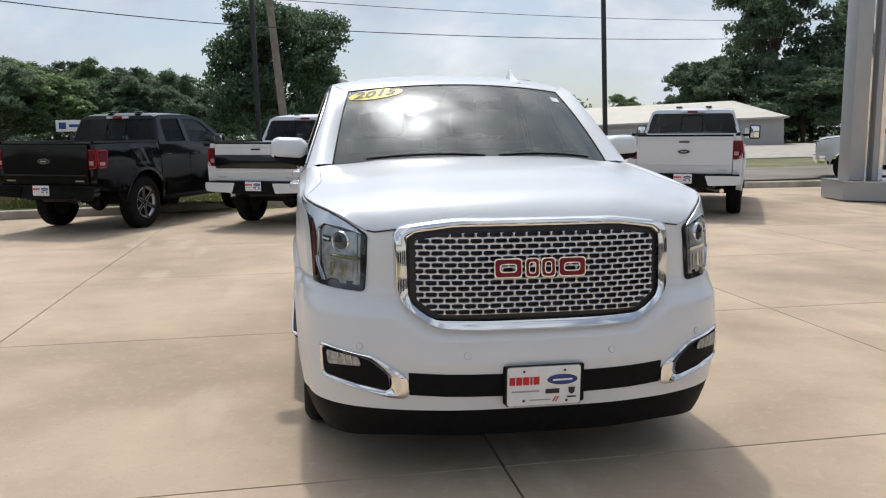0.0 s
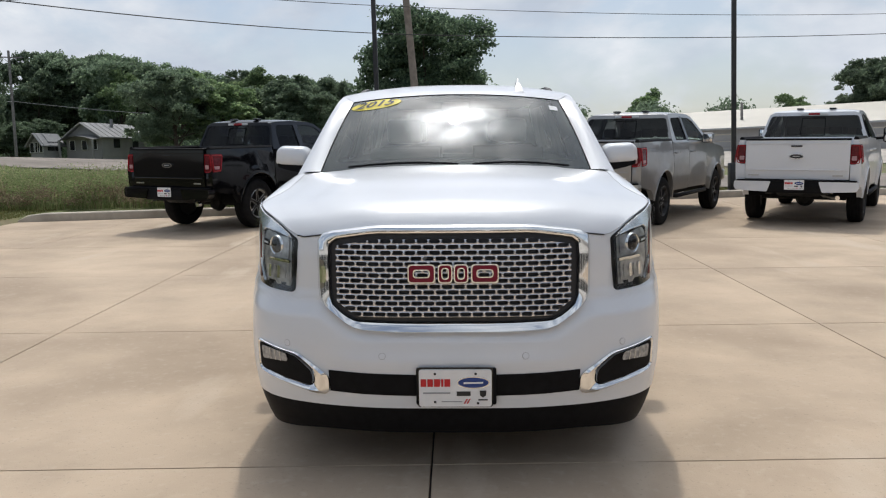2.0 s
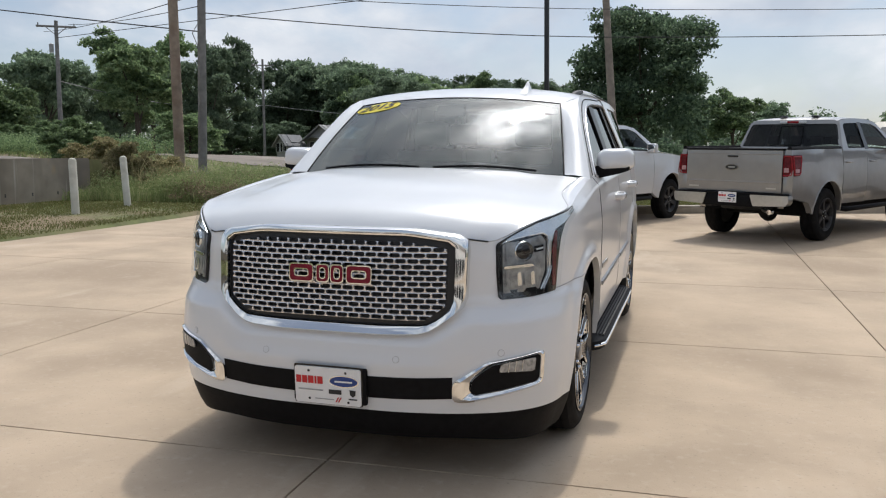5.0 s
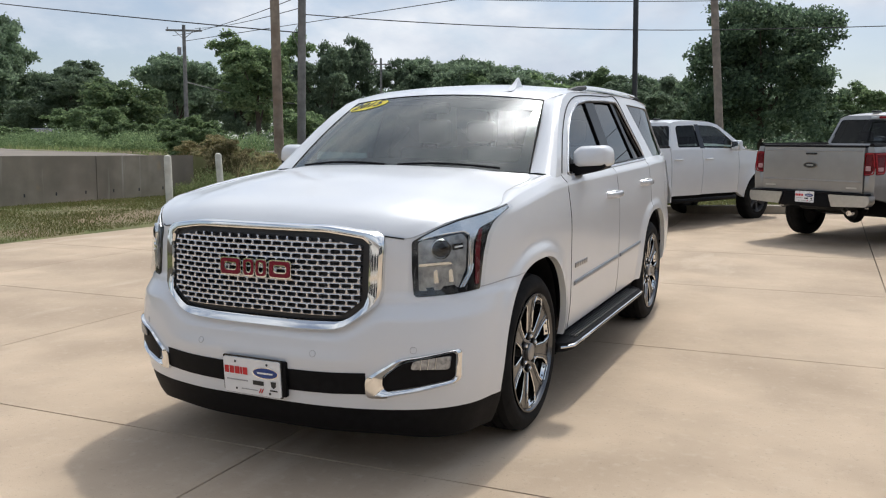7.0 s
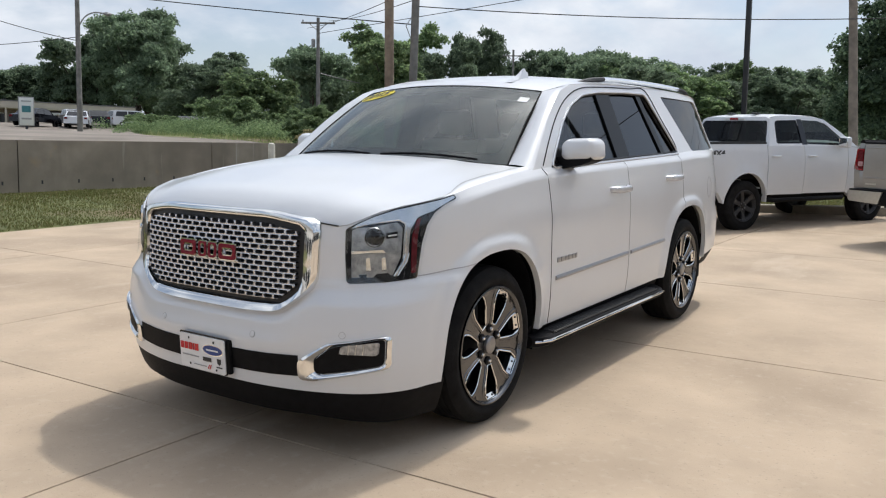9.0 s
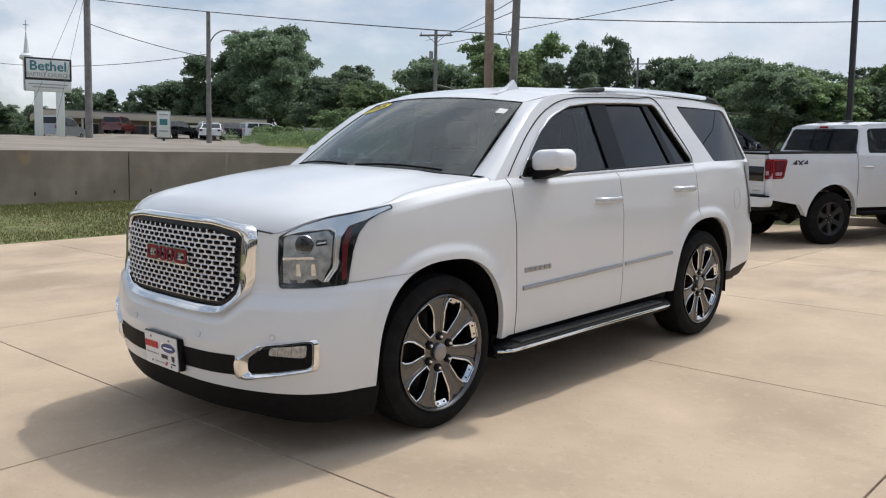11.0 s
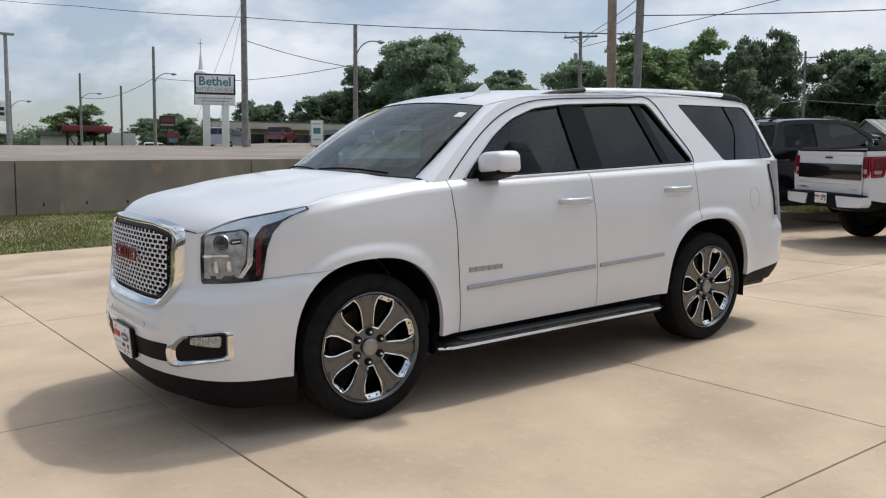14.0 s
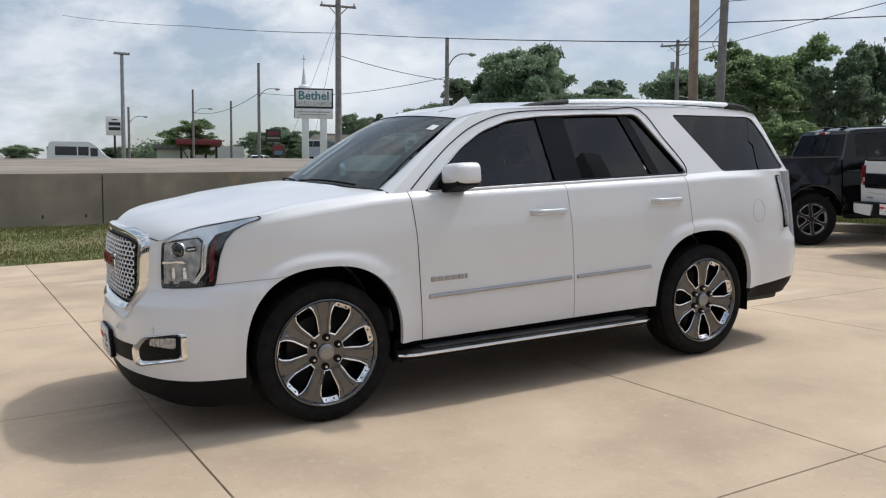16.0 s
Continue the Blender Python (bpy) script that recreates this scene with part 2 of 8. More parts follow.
M["gravel"] = material("gravel", (0.42, 0.38, 0.33), 0.95, spread=0.2, scale=1.5, bump=0.3, bump_scale=20)
M["wood_brown"] = material("pole_wood_brown", (0.30, 0.235, 0.18), 0.9, spread=0.3, scale=4, bump=0.4, bump_scale=25, stain=(0.19, 0.12, 0.085), stain_scale=1.2)
M["wood_grey"] = material("pole_wood_grey", (0.21, 0.20, 0.19), 0.9, spread=0.25, scale=4, bump=0.4, bump_scale=25)
M["pole_black"] = material("pole_black", (0.018, 0.02, 0.024), 0.45, spread=0.2, scale=6)
M["galv"] = material("galvanised", (0.30, 0.30, 0.30), 0.55, metal=0.5, spread=0.15, scale=5)
M["cable"] = material("cable", (0.03, 0.03, 0.032), 0.7, spread=0.1, scale=3)
M["bark"] = material("bark", (0.075, 0.06, 0.045), 0.95, spread=0.35, scale=3, bump=0.5, bump_scale=12)
M["bollard"] = material("bollard_paint", (0.62, 0.60, 0.53), 0.7, spread=0.1, scale=5, stain=(0.45, 0.42, 0.35), stain_scale=3)
M["brushed"] = material("brushed_steel", (0.55, 0.56, 0.57), 0.25, metal=0.95, spread=0.06, scale=2)
M["brushed_dark"] = material("grey_panel", (0.38, 0.39, 0.40), 0.45, metal=0.3, spread=0.06, scale=2)
# Pale so that the unseen dealership throws light back at the cars.
M["pale_wall"] = material("pale_bounce_wall", (0.66, 0.65, 0.63), 0.8, spread=0.05, scale=1.5)
M["siding"] = material("metal_siding", (0.36, 0.35, 0.34), 0.6, spread=0.06, scale=0.6)
M["roof_tan"] = material("tan_roof", (0.58, 0.54, 0.46), 0.6, spread=0.06, scale=0.4)
M["cream"] = material("cream_wall", (0.48, 0.44, 0.37), 0.8, spread=0.08, scale=0.8)
M["brick_tan"] = material("tan_brick", (0.30, 0.25, 0.20), 0.85, spread=0.15, scale=3)
M["dark_opening"] = material("dark_window", (0.02, 0.022, 0.025), 0.2, spread=0.2, scale=2)
# White walls and pale roof, with the trees' shade put into their colours.
M["metal_roof"] = material("metal_roof", (0.165, 0.17, 0.175), 0.6, metal=0.1, spread=0.1, scale=1.5)
M["house_white"] = material("house_white", (0.29, 0.29, 0.28), 0.8, spread=0.08, scale=1.2)
M["shingle"] = material("roof_shingle", (0.17, 0.17, 0.17), 0.9, spread=0.2, scale=2)
M["sign_white"] = material("sign_white", (0.72, 0.73, 0.72), 0.5, spread=0.04, scale=1)
M["red_canopy"] = material("red_canopy", (0.17, 0.02, 0.028), 0.5, spread=0.1, scale=1)


def weather_slab(m):
    """Pale streaks, small dark spots and fine speckle over the concrete."""
    n, l = m.node_tree.nodes, m.node_tree.links
    b = n["Principled BSDF"]
    src = b.inputs["Base Color"].links[0].from_socket
    geo = n.new("ShaderNodeNewGeometry")
    for scale, detail, lo, hi, col, share, stretch in ((1.6, 8.0, 0.60, 0.74, (0.60, 0.50, 0.39), 0.7, (1.0, 0.3, 1.0)), (3.1, 6.0, 0.66, 0.80, (0.30, 0.235, 0.17), 0.35, (1, 1, 1)), (55.0, 3.0, 0.62, 0.75, (0.26, 0.22, 0.17), 0.45, (1, 1, 1)), (18.0, 4.0, 0.55, 0.80, (0.56, 0.47, 0.37), 0.35, (1, 1, 1))):
        mp = n.new("ShaderNodeMapping")
        mp.inputs["Scale"].default_value = stretch
        no = n.new("ShaderNodeTexNoise")
        no.inputs["Scale"].default_value, no.inputs["Detail"].default_value = scale, detail
        mr = n.new("ShaderNodeMapRange")
        mr.inputs["From Min"].default_value, mr.inputs["From Max"].default_value = lo, hi
        mr.inputs["To Max"].default_value = share
        mx = n.new("ShaderNodeMix")
        mx.data_type = "RGBA"
        mx.inputs["B"].default_value = (*col, 1)
        l.new(geo.outputs["Position"], mp.inputs["Vector"])
        l.new(mp.outputs["Vector"], no.inputs["Vector"])
        l.new(no.outputs["Fac"], mr.inputs["Value"])
        l.new(mr.outputs["Result"], mx.inputs["Factor"])
        l.new(src, mx.inputs["A"])
        src = mx.outputs["Result"]
    l.new(src, b.inputs["Base Color"])


weather_slab(M["slab"])


def streak_wall(m):
    """Pale lime runs and ochre patches down the wall."""
    n, l = m.node_tree.nodes, m.node_tree.links
    b = n["Principled BSDF"]
    src = b.inputs["Base Color"].links[0].from_socket
    geo = n.new("ShaderNodeNewGeometry")
    for stretch, scale, lo, hi, col, share in (((1, 1, 0.06), 3.2, 0.66, 0.72, (0.52, 0.48, 0.42), 0.7), ((1, 1, 0.10), 1.6, 0.52, 0.75, (0.17, 0.145, 0.115), 0.6), ((1, 1, 0.8), 1.1, 0.66, 0.74, (0.42, 0.28, 0.14), 0.5)):
        mp, no, mr, mx = n.new("ShaderNodeMapping"), n.new("ShaderNodeTexNoise"), n.new("ShaderNodeMapRange"), n.new("ShaderNodeMix")
        mp.inputs["Scale"].default_value = stretch
        no.inputs["Scale"].default_value, no.inputs["Detail"].default_value = scale, 5.0
        mr.inputs["From Min"].default_value, mr.inputs["From Max"].default_value, mr.inputs["To Max"].default_value = lo, hi, share
        mx.data_type = "RGBA"
        mx.inputs["B"].default_value = (*col, 1)
        l.new(geo.outputs["Position"], mp.inputs["Vector"])
        l.new(mp.outputs["Vector"], no.inputs["Vector"])
        l.new(no.outputs["Fac"], mr.inputs["Value"])
        l.new(mr.outputs["Result"], mx.inputs["Factor"])
        l.new(src, mx.inputs["A"])
        src = mx.outputs["Result"]
    l.new(src, b.inputs["Base Color"])


streak_wall(M["wall"])

# ---- building helpers ----
def part(name, bm, mat, parent=None, label="", smooth=True):
    """Links a bmesh as one mesh object under a thing or a part."""
    me = bpy.data.meshes.new(name)
    bm.to_mesh(me)
    bm.free()
    for mm in (mat if isinstance(mat, (list, tuple)) else [mat]):
        me.materials.append(M[mm] if isinstance(mm, str) else mm)
    if smooth:
        for p in me.polygons:
            p.use_smooth = True
        me.set_sharp_from_angle(angle=radians(38))
    ob = new(name, me)
    if parent is not None:
        ob.parent = parent
    if label:
        ob["label"] = label
    return ob


def thing(name, m, label, category, group="", kind=""):
    """An empty at the base of a thing, which parents its parts."""
    ob = new(name)
    ob.empty_display_size = 0.2
    ob.matrix_world = m
    return tagged(ob, label, category, group, kind)


def box_bm(x0, x1, y0, y1, z0, z1, bevel=0.0, bm=None, seg=2):
    own = bm is None
    b = bmesh.new()
    v = [b.verts.new((x, y, z)) for x in (x0, x1) for y in (y0, y1) for z in (z0, z1)]
    for f in ((0, 1, 3, 2), (4, 6, 7, 5), (0, 4, 5, 1), (2, 3, 7, 6), (0, 2, 6, 4), (1, 5, 7, 3)):
        b.faces.new([v[i] for i in f])
    if bevel > 0:
        bmesh.ops.bevel(b, geom=list(b.edges), offset=bevel, segments=seg, profile=0.5, affect="EDGES")
    bmesh.ops.recalc_face_normals(b, faces=b.faces)
    if own:
        return b
    merge(bm, b)
    return bm


def merge(bm, other):
    """Adds another bmesh to bm."""
    vm = {v: bm.verts.new(v.co) for v in other.verts}
    for f in other.faces:
        try:
            nf = bm.faces.new([vm[v] for v in f.verts])
            nf.material_index = f.material_index
        except ValueError:
            pass
    other.free()
    return bm


def grid_bm(fn, us, vs, bm=None):
    """A sheet of quads from fn(u, v)."""
    b = bm or bmesh.new()
    rows = [[b.verts.new(fn(u, v)) for v in vs] for u in us]
    for i in range(len(us) - 1):
        for j in range(len(vs) - 1):
            try:
                b.faces.new((rows[i][j], rows[i + 1][j], rows[i + 1][j + 1], rows[i][j + 1]))
            except ValueError:
                pass
    return b


def lathe_bm(profile, n=32, axis="x", bm=None, at=(0, 0, 0)):
    """Turns (radius, along) points about an axis."""
    b = bm or bmesh.new()
    rings = []
    for r, a in profile:
        ring = []
        for i in range(n):
            c, s = math.cos(2 * math.pi * i / n) * r, math.sin(2 * math.pi * i / n) * r
            p = {"x": (a, c, s), "y": (c, a, s), "z": (c, s, a)}[axis]
            ring.append(b.verts.new((p[0] + at[0], p[1] + at[1], p[2] + at[2])))
        rings.append(ring)
    for k in range(len(rings) - 1):
        for i in range(n):
            j = (i + 1) % n
            b.faces.new((rings[k][i], rings[k][j], rings[k + 1][j], rings[k + 1][i]))
    return b


def tube_bm(pts, radius, n=8, bm=None, closed=False, caps=True, flat=1.0):
    """A round bar along points; radius may be a list."""
    b = bm or bmesh.new()
    pts = [Vector(p) for p in pts]
    rings = []
    count = len(pts)
    for k, p in enumerate(pts):
        if closed:
            d = pts[(k + 1) % count] - pts[k - 1]
        else:
            d = pts[min(k + 1, count - 1)] - pts[max(k - 1, 0)]
        d = d.normalized() if d.length > 1e-9 else Vector((0, 0, 1))
        a = d.cross(Vector((0, 0, 1)))
        if a.length < 1e-3:
            a = d.cross(Vector((1, 0, 0)))
        a.normalize()
        c = a.cross(d)
        r = radius[k] if isinstance(radius, (list, tuple)) else radius
        rings.append([b.verts.new(p + a * math.cos(2 * math.pi * i / n) * r * flat + c * math.sin(2 * math.pi * i / n) * r) for i in range(n)])
    for k in range(count if closed else count - 1):
        r0, r1 = rings[k], rings[(k + 1) % count]
        for i in range(n):
            j = (i + 1) % n
            b.faces.new((r0[i], r0[j], r1[j], r1[i]))
    if caps and not closed:
        for r in (rings[0], rings[-1]):
            try:
                b.faces.new(r)
            except ValueError:
                pass
    bmesh.ops.recalc_face_normals(b, faces=b.faces)
    return b


def fill_bm(outer, holes=(), fn=None, thick=0.0, cuts=0, bm=None):
    """A flat outline with holes, filled, bent by fn(a, b, depth) and given thickness."""
    b = bmesh.new()
    edges = []
    for loop in (outer, *holes):
        vs = [b.verts.new((p[0], p[1], 0)) for p in loop]
        edges += [b.edges.new((vs[i], vs[(i + 1) % len(vs)])) for i in range(len(vs))]
    bmesh.ops.triangle_fill(b, use_beauty=True, use_dissolve=False, edges=edges)
    if cuts:
        for _ in range(cuts):
            long = [e for e in b.edges if e.calc_length() > 0.12]
            if long:
                bmesh.ops.subdivide_edges(b, edges=long, cuts=1)
        bmesh.ops.triangulate(b, faces=b.faces)
    flat = [(v, v.co.copy()) for v in b.verts]
    if thick:
        geo = bmesh.ops.extrude_face_region(b, geom=list(b.faces))
        back = [g for g in geo["geom"] if isinstance(g, bmesh.types.BMVert)]
        for v in back:
            v.co.z = thick
    if fn:
        for v in b.verts:
            v.co = Vector(fn(v.co.x, v.co.y, v.co.z))
    bmesh.ops.recalc_face_normals(b, faces=b.faces)
    if bm is not None:
        return merge(bm, b)
    return b


def smooth_loop(pts, per=4, closed=True):
    """Catmull-Rom through points."""
    out, n = [], len(pts)
    last = n if closed else n - 1
    for i in range(last):
        p = [Vector(pts[(i + k) % n if closed else min(max(i + k, 0), n - 1)]) for k in (-1, 0, 1, 2)]
        for s in range(per):
            t = s / per
            out.append(0.5 * ((2 * p[1]) + (p[2] - p[0]) * t + (2 * p[0] - 5 * p[1] + 4 * p[2] - p[3]) * t * t + (3 * p[1] - p[0] - 3 * p[2] + p[3]) * t ** 3))
    if not closed:
        out.append(Vector(pts[-1]))
    return [tuple(v) for v in out]


def rounded(pts, r, seg=4):
    """An outline with rounded corners."""
    out, n = [], len(pts)
    for i in range(n):
        p, a, c = Vector(pts[i]), Vector(pts[i - 1]), Vector(pts[(i + 1) % n])
        d1, d2 = (a - p), (c - p)
        k = min(r, d1.length * 0.45, d2.length * 0.45)
        s, e = p + d1.normalized() * k, p + d2.normalized() * k
        for j in range(seg + 1):
            t = j / seg
            out.append(tuple(s * (1 - t) ** 2 + p * 2 * t * (1 - t) + e * t * t))
    return out


def lerp_table(table, t):
    """Smooth-free interpolation of (key, value) rows."""
    if t <= table[0][0]:
        return table[0][1]
    for (a, va), (c, vc) in zip(table, table[1:]):
        if t <= c:
            return va + (vc - va) * (t - a) / (c - a)
    return table[-1][1]


def smooth_table(table, t):
    """Cubic interpolation of (key, value) rows."""
    if t <= table[0][0]:
        return table[0][1]
    n = len(table)
    for k in range(n - 1):
        (a, va), (c, vc) = table[k], table[k + 1]
        if t <= c:
            w = (t - a) / (c - a)
            m0 = (vc - table[k - 1][1]) / (c - table[k - 1][0]) * (c - a) if k > 0 else vc - va
            m1 = (table[k + 2][1] - va) / (table[k + 2][0] - a) * (c - a) if k + 2 < n else vc - va
            return (2 * w ** 3 - 3 * w * w + 1) * va + (w ** 3 - 2 * w * w + w) * m0 + (3 * w * w - 2 * w ** 3) * vc + (w ** 3 - w * w) * m1
    return table[-1][1]


def text_bm(words, size, mapping, depth=0.0, align="CENTER", squash=1.0, bold=0.0):
    """Lettering in the built-in font, laid out flat and bent by mapping(a, b, depth)."""
    cu = bpy.data.curves.new("lettering", "FONT")
    cu.body, cu.size, cu.align_x, cu.align_y = words, size, align, "CENTER"
    cu.extrude, cu.resolution_u, cu.offset = depth, 2, bold
    ob = bpy.data.objects.new("lettering", cu)
    scene.collection.objects.link(ob)
    dg = bpy.context.evaluated_depsgraph_get()
    dg.update()
    me = bpy.data.meshes.new_from_object(ob.evaluated_get(dg))
    b = bmesh.new()
    b.from_mesh(me)
    bpy.data.objects.remove(ob)
    bpy.data.curves.remove(cu)
    bpy.data.meshes.remove(me)
    for v in b.verts:
        v.co = Vector(mapping(v.co.x * squash, v.co.y, v.co.z))
    return b

# ---- ground ----
def plane_z(x, y):
    """Height of the lot's plane in the level world."""
    return (-0.02233 * x + 0.04231 * y) / 0.99886


def step01(a, c, t):
    t = min(1.0, max(0.0, (t - a) / (c - a)))
    return t * t * (3 - 2 * t)


def kerb_y(x):
    return 11.3 + 0.27 * (x + 8) if x < 7 else 15.35 + 0.03 * (x - 7)


WALL_X, WALL_END = -13.5, 13.75


def terrain_z(x, y):
    """The ground round the lot: grass by the wall, the raised road behind it, the hill beyond."""
    yy = y if y < 22 else 22 + (y - 22) * 0.72
    yy = max(yy, -12 + (yy + 12) * 0.3)
    xx = x if x < 12 else 12 + (x - 12) * 0.35
    z = plane_z(max(xx, -13.5), yy)
    base = 0.49 + 0.026 * y
    if x < -8.5 and y < 30:
        k = step01(-8.6, -12.8, x) * (1 - step01(18, 30, y))
        z = z * (1 - k) + base * k
    if x < WALL_X:
        top = 1.53 + 0.023 * max(-20, min(y, 40)) + 0.039 * min(-13.6 - x, 28) + 0.018 * min(max(0, -41.6 - x), 34) - 0.012 * max(0, -75.6 - x)
        top += -0.022 * min(max(0, y - 14), 14) * step01(-18, -38, x) + 0.045 * min(max(0, -52 - x), 20) * step01(22, 34, y) * step01(-95, -84, x)
        k = step01(WALL_X - 0.12, WALL_X - 0.30, x) * (1 - step01(14.2, 22, y)) + step01(WALL_X, WALL_X - 14, x) * step01(14.2, 22, y)
        far = 1.53 + 0.023 * max(-20, min(y, 40)) + 0.030 * max(0, y - 40)
        top = max(top, plane_z(-13.5, yy)) if y > 40 else top
        z = z * (1 - k) + top * k
    return z


def lot_dip(x, y):
    """The lot sags towards the row of parked trucks."""
    return -(0.025 + 0.05 * step01(1.5, -2.0, x)) * step01(2.5, 10.0, y)


def ground_sheet():
    xs = [-900, -500, -300, -200, -150, -120] + [-100 + 4 * i for i in range(18)] + [-29, -26, -23, -20, -18, -16, -15, -14.2, -13.8, -13.65, -13.5, -13.2, -12.5, -11.5, -10.5, -9.5, -8.9, -8.56, -8.2] + [-6 + 2 * i for i in range(14)] + [24, 30, 40, 55, 75, 100, 150, 220, 350, 600, 900]
    ys = [-900, -500, -250, -120, -70, -45, -30, -22, -16, -12] + [-9 + 2 * i for i in range(12)] + [14.2, 15, 16, 17, 18, 19, 20, 22, 24, 26, 28, 30, 33, 36, 40, 45, 50, 55, 60, 70, 80, 95, 110, 130, 150, 180, 220, 300, 500, 900]

    def f(x, y):
        z = terrain_z(x, y)
        if -8.55 < x < 60 and y < kerb_y(x):
            z = plane_z(x, y) - 0.26
        return (x, y, z + 0.03 * noise.noise((x * 0.5, y * 0.5, 0)) * (1 if y > kerb_y(x) + 0.4 or x < -9 else 0))
    b = grid_bm(f, xs, ys)
    ob = part("ground", b, "grass_ground")
    tagged(ob, "mown dry grass and verge ground reaching to the horizon", "ground", kind="structure")


ground_sheet()

# Concrete slabs of the lot, each its own piece.
lot = thing("pavement", LOT.copy(), "pale tan concrete lot of large square slabs with dark joints", "pavement", kind="structure")
JX, JY, SX, SY, GAP = -0.11, -0.83, 3.013, 2.775, 0.009
AX, AY = (1.0, 0.035), (-0.012, 1.0)     # the joints run a little askew to the car


def clip(poly, a, c, d):
    """The part of a polygon where a x + c y <= d."""
    out = []
    for p, q in zip(poly, poly[1:] + poly[:1]):
        u, v = a * p[0] + c * p[1] - d, a * q[0] + c * q[1] - d
        if u <= 0:
            out.append(p)
        if (u < 0 < v) or (v < 0 < u):
            t = u / (u - v)
            out.append((p[0] + (q[0] - p[0]) * t, p[1] + (q[1] - p[1]) * t))
    return out


def slab(i, j, shared={}):
    at = lambda a, c: (JX + SX * a * AX[0] + SY * c * AY[0], JY + SX * a * AX[1] + SY * c * AY[1])
    gx, gy = GAP / 2 / SX, GAP / 2 / SY
    full = [at(i + gx, j + gy), at(i + 1 - gx, j + gy), at(i + 1 - gx, j + 1 - gy), at(i + gx, j + 1 - gy)]
    poly = clip(full, -1, 0, 8.5)
    poly = clip(poly, -0.27, 1, 11.3 + 0.27 * 8)
    if poly and max(p[0] for p in poly) > 7:
        poly = clip(poly, -0.03, 1, 15.35 - 0.21)
    if len(poly) < 3:
        return
    cx, cy = at(i + 0.5, j + 0.5)
    key = tuple((round(p[0] - cx, 3), round(p[1] - cy, 3), round(lot_dip(*p), 3)) for p in poly)
    if key not in shared:
        b = bmesh.new()
        lo = [b.verts.new((p[0], p[1], p[2] - 0.15)) for p in key]
        mid = [b.verts.new((v.co.x, v.co.y, v.co.z + 0.144)) for v in lo]
        hi = [b.verts.new((v.co.x * 0.9988, v.co.y * 0.9988, v.co.z + 0.15)) for v in lo]
        n = len(lo)
        for k in range(n):
            m = (k + 1) % n
            b.faces.new((lo[k], lo[m], mid[m], mid[k]))
            b.faces.new((mid[k], mid[m], hi[m], hi[k]))
        b.faces.new(hi)
        bmesh.ops.recalc_face_normals(b, faces=b.faces)
        me = bpy.data.meshes.new("slab")
        b.to_mesh(me)
        b.free()
        me.materials.append(M["slab"])
        shared[key] = me
    ob = new("slab", shared[key])
    ob.parent = lot
    ob.location = (cx, cy, 0)


def slabs():
    for i in range(-3, 8):
        for j in range(-9, 6):
            slab(i, j)
part("joint_bed", grid_bm(lambda x, y: (x, min(y, kerb_y(x)), -0.02 + lot_dip(x, y)), [-8.5 + 0.75 * i for i in range(44)], [-26.5, -10, 0, 2.5] + [3 + 0.5 * i for i in range(15)] + [11, 12, 13, 14, 15, 16]), "joint", lot, "dark joint filler between slabs")

# ---- the white sport utility vehicle ----
PLAN = [(0, -1.035), (0.16, -1.034), (0.31, -1.027), (0.45, -1.005), (0.58, -0.972), (0.70, -0.925), (0.80, -0.868), (0.885, -0.788), (0.948, -0.68), (0.985, -0.54), (0.999, -0.38), (1.004, -0.2), (1.006, 0.0), (1.003, 0.5), (1.003, 1.5), (1.003, 2.4), (1.0, 2.95), (0.99, 3.35), (0.965, 3.72), (0.925, 3.95), (0.85, 4.07), (0.70, 4.115), (0.35, 4.14), (0, 4.145)]
PLAN_S = [0.0]
for (ax, ay), (bx, by) in zip(PLAN, PLAN[1:]):
    PLAN_S.append(PLAN_S[-1] + math.hypot(bx - ax, by - ay))
S_END = PLAN_S[-1]
WX = [(0.18, 0.93), (0.30, 0.955), (0.41, 0.974), (0.50, 0.987), (0.58, 0.994), (0.66, 0.9975), (0.76, 0.999), (0.86, 1.0005), (0.96, 1.002), (1.05, 1.001), (1.12, 0.996), (1.2, 0.988), (1.3, 0.977), (1.4, 0.965)]
DYF = [(0.18, 0.036), (0.34, 0.020), (0.42, 0.010), (0.52, 0.002), (0.57, 0.0), (0.61, 0.001), (0.67, 0.008), (0.735, 0.018), (0.80, 0.070), (0.83, 0.072), (0.86, 0.074), (1.0, 0.082), (1.08, 0.095), (1.14, 0.12), (1.2, 0.15), (1.3, 0.2)]
NOSE = [(0.18, 0.03), (0.34, 0.035), (0.45, 0.032), (0.6, 0.018), (0.76, 0.008), (0.815, 0.0), (0.845, -0.030), (0.9, -0.034), (1.05, -0.038), (1.2, -0.035)]
DYR = [(0.3, -0.04), (0.45, 0.0), (0.72, 0.004), (0.79, -0.006), (0.83, -0.045), (0.87, -0.072), (1.0, -0.088), (1.3, -0.165)]


def plan_at(s):
    for k in range(len(PLAN) - 1):
        if s <= PLAN_S[k + 1] or k == len(PLAN) - 2:
            t = (s - PLAN_S[k]) / (PLAN_S[k + 1] - PLAN_S[k])
            p = [Vector(PLAN[min(max(k + j, 0), len(PLAN) - 1)]) for j in (-1, 0, 1, 2)]
            if k == 0:
                p[0] = Vector((-PLAN[1][0], PLAN[1][1]))
            q = 0.5 * ((2 * p[1]) + (p[2] - p[0]) * t + (2 * p[0] - 5 * p[1] + 4 * p[2] - p[3]) * t * t + (3 * p[1] - p[0] - 3 * p[2] + p[3]) * t ** 3)
            return q.x, q.y


FRONT_X = []


